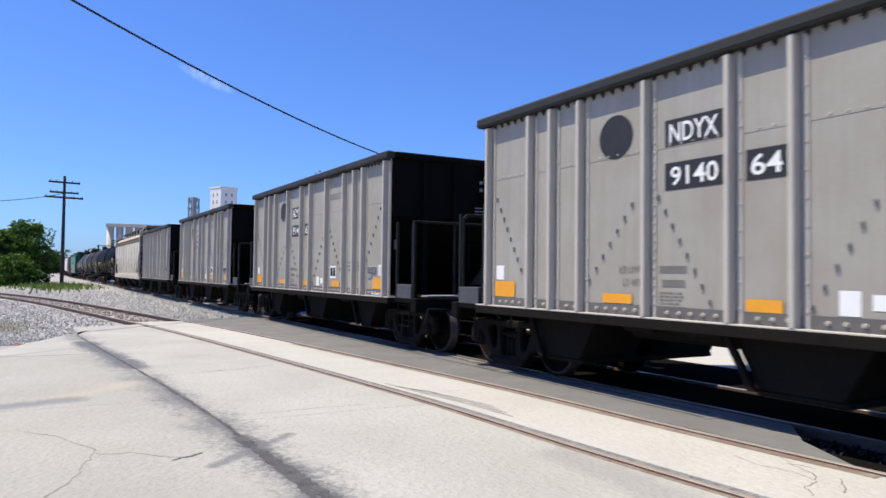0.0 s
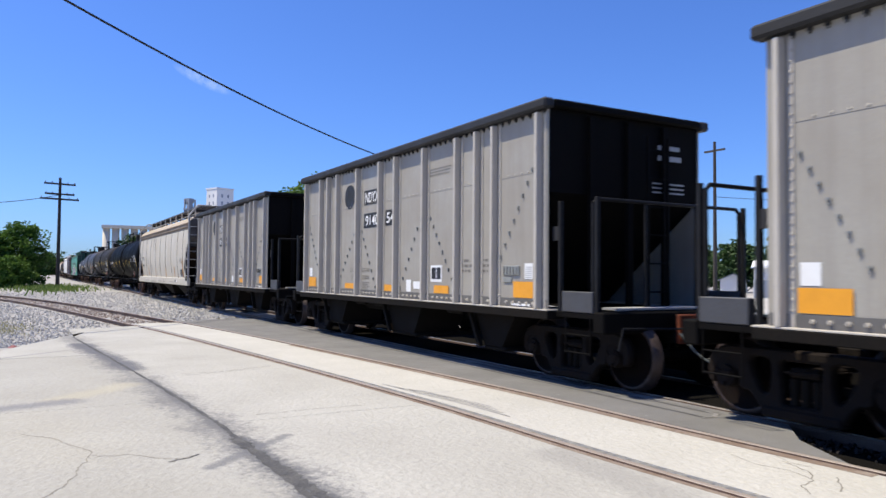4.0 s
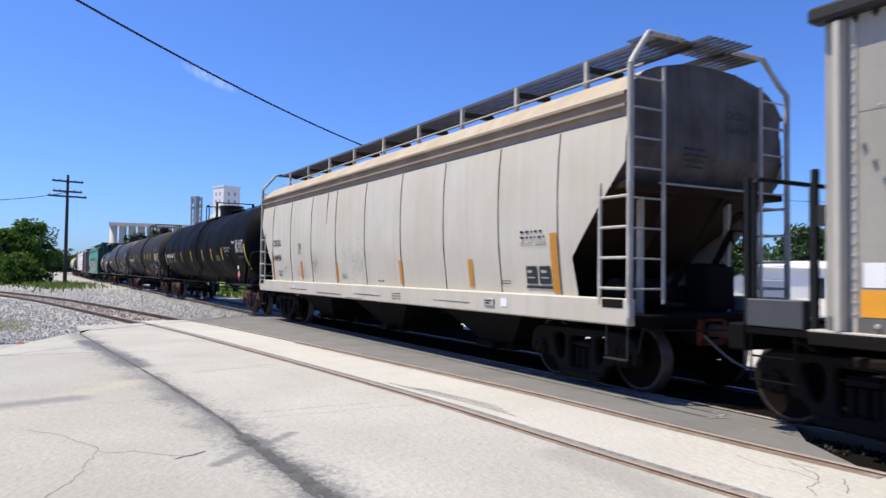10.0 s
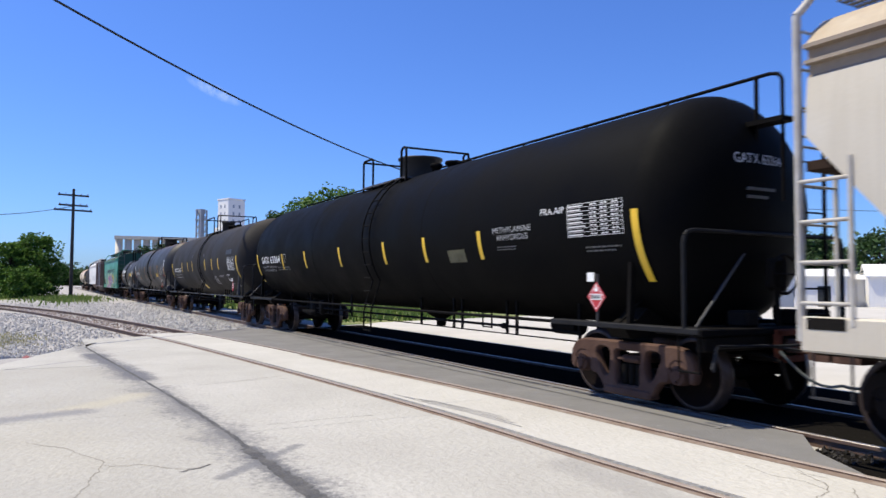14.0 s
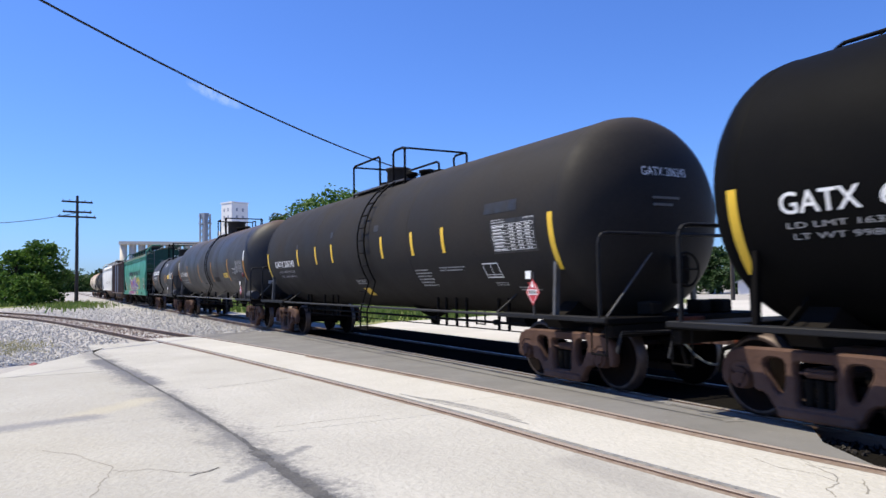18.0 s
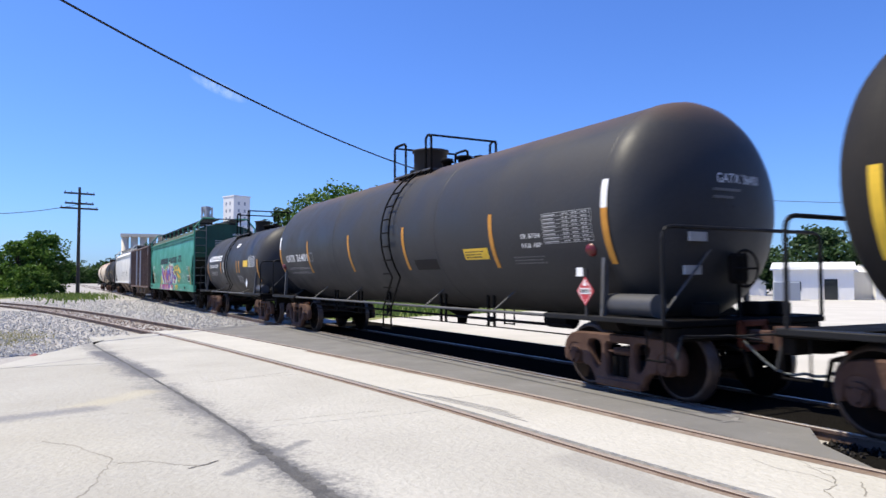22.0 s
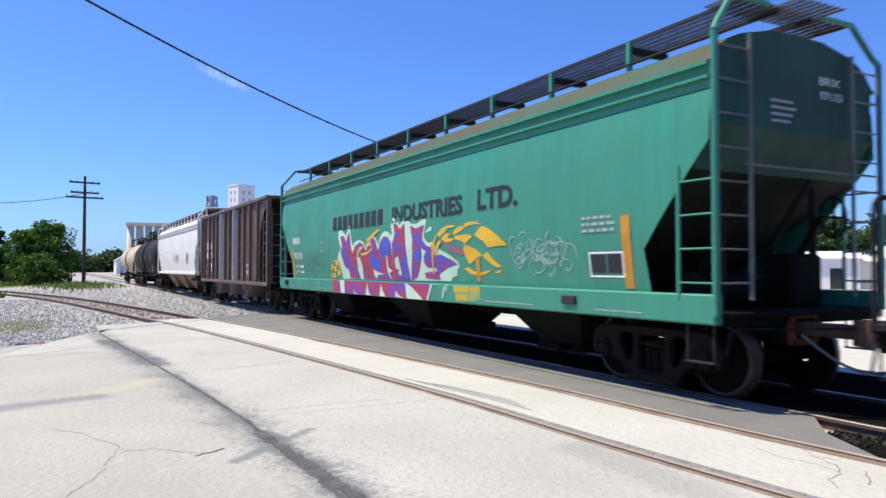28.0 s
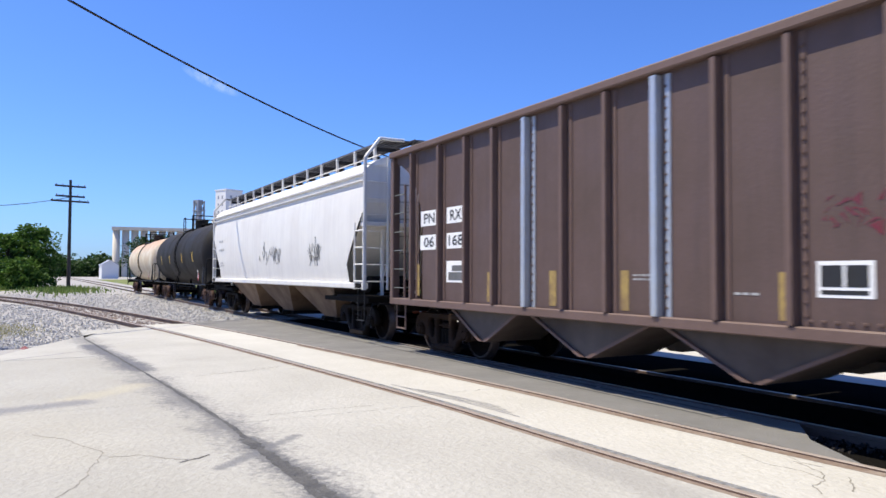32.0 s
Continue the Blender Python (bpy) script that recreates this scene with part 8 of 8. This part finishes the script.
part("rail_groove", sweep([q for q in beside(line_a, 0.075) if -22.8 < q.x < -3.0], [(-0.03, TOP - 0.06), (0.065, TOP - 0.06), (0.065, TOP - 0.03), (-0.03, TOP - 0.03)]), TIE, pavement)
for i in range(4):
    part("tread_mark", ribbon([(-6.6 - 0.2 * i, 4.66 + 0.05 * i), (-7.6, 4.6 + 0.055 * i), (-8.6, 4.47 + 0.05 * i), (-9.4 + 0.2 * i, 4.4 + 0.035 * i)], 0.022, R40, TOP + 0.004, wander=0.08), TAR_THIN, pavement, "thin curved scuff beside the rail")
for y0, w in ((YT - 1.05, 0.1), (YT - 1.35, 0.06), (YT - 0.95, 0.05)):
    part("groove", ribbon([(-5.6, y0), (-12, y0 + 0.02), (-18, y0 - 0.03), (-24, y0)], w, R40, TOP + 0.004, wander=0.1), TAR if w > 0.05 else DUSTY_ASPHALT, asphalt, "long scrape along the rail")
for i in range(16):
    q = -5.5 - i * 1.1
    part("chip", ribbon([(q, YT - R40.uniform(0.9, 1.4)), (q - R40.uniform(0.15, 0.5), YT - R40.uniform(0.9, 1.4))], R40.uniform(0.05, 0.14), R40, TOP + 0.006), DUSTY_ASPHALT, asphalt, "pale worn chip")


def stones(name, count, spot, lo, hi, label, z=GROUND_Z, seed=1, material=STONE):
    rnd, g = random.Random(seed), Geo()
    f = [(0, 2, 4), (2, 1, 4), (1, 3, 4), (3, 0, 4), (2, 0, 5), (1, 2, 5), (3, 1, 5), (0, 3, 5)]
    for _ in range(count):
        x, y = spot(rnd)
        s = rnd.uniform(lo, hi)
        m = Euler((rnd.uniform(0, 6), rnd.uniform(0, 6), rnd.uniform(0, 6))).to_matrix()
        v = [m @ Vector(p) * s for p in ((1, 0, 0), (-0.9, 0.1, 0), (0, 0.8, 0.1), (0.1, -0.8, 0), (0, 0.1, 0.6), (0.1, 0, -0.6))]
        g.add([(x + p.x, y + p.y, z + s * 0.15 + p.z) for p in v], f)
    return thing(name, g, material, label, "stones", kind="stuff")


def beside_siding(rnd):
    x = -18.5 - 26 * rnd.random() ** 1.4
    edge = 2.2 + (x + 22) * 0.42 if x > -22 else rail_y(x, line_a)
    y = edge - 0.1 - rnd.random() ** 0.8 * 6.5
    if x > -22.6 and y > -0.95 + (-15.2 - x) * 0.42 - 0.3:
        y = -0.95 + (-15.2 - x) * 0.42 - 0.35 - rnd.random() * 4
    return x, y


def between_tracks(rnd):
    x = -24.6 - 40 * rnd.random() ** 1.3
    return x, rail_y(x, line_b) + 0.1 + rnd.random() * max(0.5, YT - 0.9 - rail_y(x, line_b) - 0.1)


def in_siding(rnd):
    x = -23.7 - 30 * rnd.random()
    return x, rail_y(x, line_a) + 0.1 + rnd.random() * 1.3


def right_corner(rnd):
    x = rnd.uniform(-3.15, 1.5)
    return x, rail_y(x, line_b) - 0.12 - rnd.random() * 1.25


def rail_side(rnd):
    x = rnd.uniform(-4.6, 3.0)
    lo, hi = rail_y(x, line_b) + 0.1, YT - 0.95
    return x, (lo if x > -3.4 else max(lo, 6.7)) + rnd.random() * (hi - lo)


def main_right(rnd):
    return rnd.uniform(-4.7, 4.0), YT + rnd.uniform(-1.1, 0.8)


stones("ballast_stones", 8000, beside_siding, 0.025, 0.065, "pale grey crushed stone beside the siding", seed=1)
stones("ballast_stones", 6000, between_tracks, 0.025, 0.065, "pale grey crushed stone between the tracks", seed=2)
stones("ballast_stones", 1600, in_siding, 0.025, 0.065, "rusty brown stone between the siding rails", seed=3, material=STONE_RUST)
stones("loose_gravel", 2600, right_corner, 0.008, 0.03, "pale broken gravel at the end of the slab", z=-0.05, seed=4)
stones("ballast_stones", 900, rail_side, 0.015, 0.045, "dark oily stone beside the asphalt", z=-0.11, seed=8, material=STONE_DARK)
# Bed and stones carry the shade under the wagons in their colour
slab("shaded_oily_bed", [(-4.6, 6.62), (-3.65, 6.05), (14, 6.9), (14, YT + 0.83), (-4.85, YT + 0.83)], -0.2, -0.115, SHADED_DIRT, "ballast between the main rails, darkened with oil and the train's shade", "ballast")
stones("ballast_stones", 1500, main_right, 0.02, 0.05, "stone between the main rails, darkened to the train's shade", z=-0.12, seed=5, material=STONE_DARK)


def grass(name, count, spot, lo, hi, label, seed, z=GROUND_Z, material=BLADE):
    rnd, g = random.Random(seed), Geo()
    for _ in range(count):
        x, y = spot(rnd)
        h, a = rnd.uniform(lo, hi), rnd.uniform(0, 6.28)
        w = h * 0.18
        dx, dy = math.cos(a) * w, math.sin(a) * w
        lx, ly = rnd.gauss(0, h * 0.3), rnd.gauss(0, h * 0.3)
        g.add([(x - dx, y - dy, z), (x + dx, y + dy, z), (x + lx, y + ly, z + h)], [(0, 1, 2)])
    return thing(name, g, material, label, "grass", kind="stuff")


LITTER = mat("red_plastic", (0.3, 0.085, 0.075), 0.5, vary=0.3, scale=20, fine=60, bump=0.2)
thing("litter", Geo().add([(-0.16, -0.1, 0.0), (0.14, -0.13, 0.01), (0.17, 0.1, 0.0), (-0.1, 0.14, 0.02), (-0.05, 0.0, 0.09), (0.08, 0.02, 0.06)], [(0, 1, 5, 4), (1, 2, 5), (2, 3, 4, 5), (3, 0, 4)]), LITTER, "crumpled faded red plastic scrap on the ballast", "litter", at=pose(-18.05, -0.25, GROUND_Z + 0.03, 0, 0, 25) @ Matrix.Scale(0.75, 4))


def verge(rnd):
    x = -48 - 34 * rnd.random()
    return x, rail_y(max(x, -69.5), line_a) - 0.9 - rnd.random() ** 1.3 * 9 + max(0, (-60 - x)) * 0.3


def tuft(rnd):
    return -24.2 + rnd.gauss(0, 1.6), -0.95 + rnd.gauss(0, 0.5)


def pole_foot(rnd):
    return -78 + rnd.gauss(0, 7), 1.8 + rnd.gauss(0, 1.6)


def far_verge(rnd):
    x = -29 - 45 * rnd.random()
    return x, 10.6 + rnd.random() * (8 - (x + 29) * 0.4)


slab("grass_verge", [(-46, -3.2), (-53, -4.2), (-62, -6.5), (-72, -4), (-88, 0.8), (-95, -2), (-95, -30), (-45, -30)], GROUND_Z - 0.02, GROUND_Z + 0.012, GRASS_GROUND, "green and straw-coloured grass beside the siding", "grass")
slab("grass_verge", [(-27.5, 10.5), (-37, 44), (-120, 90), (-220, 60), (-200, 12), (-60, 10.5)], GROUND_Z - 0.02, GROUND_Z + 0.01, GRASS_GROUND, "rough green grass beyond the main track", "grass")
grass("grass_blades", 9000, verge, 0.15, 0.5, "tall green grass beside the siding", 1)
grass("grass_blades", 1500, tuft, 0.03, 0.09, "tuft of yellow-green weeds in the ballast", 2, material=STRAW)
grass("grass_blades", 1800, pole_foot, 0.15, 0.45, "weeds round the pole", 3)
grass("grass_blades", 7000, far_verge, 0.15, 0.45, "rough grass beyond the tracks", 4)


# ---- buildings beyond the lot ----
def shed(az, dist, long, deep, wall, peak, turn, label, roof_mat, wall_mat, openings=()):
    p = at_bearing(az, dist)
    b = holder("shed", label, "building", "sheds beyond the lot", at=pose(p.x, p.y, GROUND_Z, 0, 0, turn))
    w = part("wall", Geo().prism([(-deep / 2, 0), (deep / 2, 0), (deep / 2, wall), (0, peak - 0.05), (-deep / 2, wall)], "x", -long / 2, long / 2), wall_mat, b)
    for s in (-1, 1):
        e = deep / 2 + 0.25
        part("roof", Geo().prism([(0, peak), (s * e, wall - 0.1), (s * e, wall - 0.02), (0, peak + 0.08)], "x", -long / 2 - 0.2, long / 2 + 0.2), roof_mat, b)
    for x0, x1, z0, z1 in openings:
        part("window" if z0 > 0.3 else "door", Geo().box(x0, x1, -deep / 2 - 0.03, -deep / 2, z0, z1), GLASS_DARK, w)
    return b


shed(55.7, 66, 5.6, 6, 2.5, 3.0, 34, "low white shed with a pale gabled roof", WHITE_ROOF, BUILDING, ((-2, -0.8, 0.8, 1.5), (0.8, 1.7, 0.0, 1.7)))
shed(58.6, 70, 9, 6, 2.3, 2.9, 42, "long white shed with a shallow pale roof", WHITE_ROOF, BUILDING, ((-3, -1.6, 0.9, 1.7), (1.4, 2.6, 0.9, 1.7)))
shed(51.8, 84, 3.4, 2.6, 1.35, 2.0, 126, "small white house with a grey gabled roof", ROOF_GREY, BUILDING, ((-0.9, -0.4, 0.5, 1.1), (0.4, 0.9, 0.5, 1.1)))
shed(63.5, 68, 10, 7, 2.5, 3.4, 35, "white workshop with a pale roof", WHITE_ROOF, BUILDING, ((-3, -1.6, 0.9, 1.7),))
shed(47.0, 95, 8, 6, 2.2, 3.2, 30, "white workshop half hidden by trees", WHITE_ROOF, BUILDING)
shed(4.3, 235, 3.4, 4.6, 4.0, 5.5, 8, "grey-roofed white warehouse by the track", ROOF_GREY, BUILDING)
thing("utility_cabinet", Geo().box(-0.9, 0.9, -0.6, 0.6, 0, 1.5, 0.05), ROOF_GREY, "grey metal cabinet in front of the sheds", "cabinet", at=pose(*at_bearing(54.0, 60)[:2], GROUND_Z, 0, 0, 40))


def far_pole(az, d, high):
    p = holder("utility_pole", "plain wooden utility pole beyond the lot", "utility pole", at=Matrix.Translation(at_bearing(az, d)))
    part("post", Geo().rod((0, 0, -0.2), (0, 0, high), 0.17, 0.11, 10), WOOD_POLE, p)
    part("crossarm", Geo().box(-1.0, 1.0, -0.06, 0.06, high - 0.8, high - 0.65), WOOD_POLE, p)
    return p


far_pole(50.5, 62, 12.6)
far_pole(20.0, 120, 15.4)
cable("thin_cable", at_bearing(50.5, 62, 8.0), at_bearing(75, 70, 7.0), 0.4, 0.02, "thin wire behind the trees")


def train_rows(x):
    return [(t, pose(x + s, YT, 0)) for t, s in ROLL]


def motions():
    for car, x in CARS:
        walk(car, train_rows(x))
    step = 0.1
    for wheel, x in WHEELS:
        rows = []
        for i in range(321):
            t = i * step
            rows.append((t, pose(x, 0, WHEEL_R) @ Matrix.Rotation(rolled(t) / WHEEL_R, 4, "Y")))
        walk(wheel, rows)


motions()
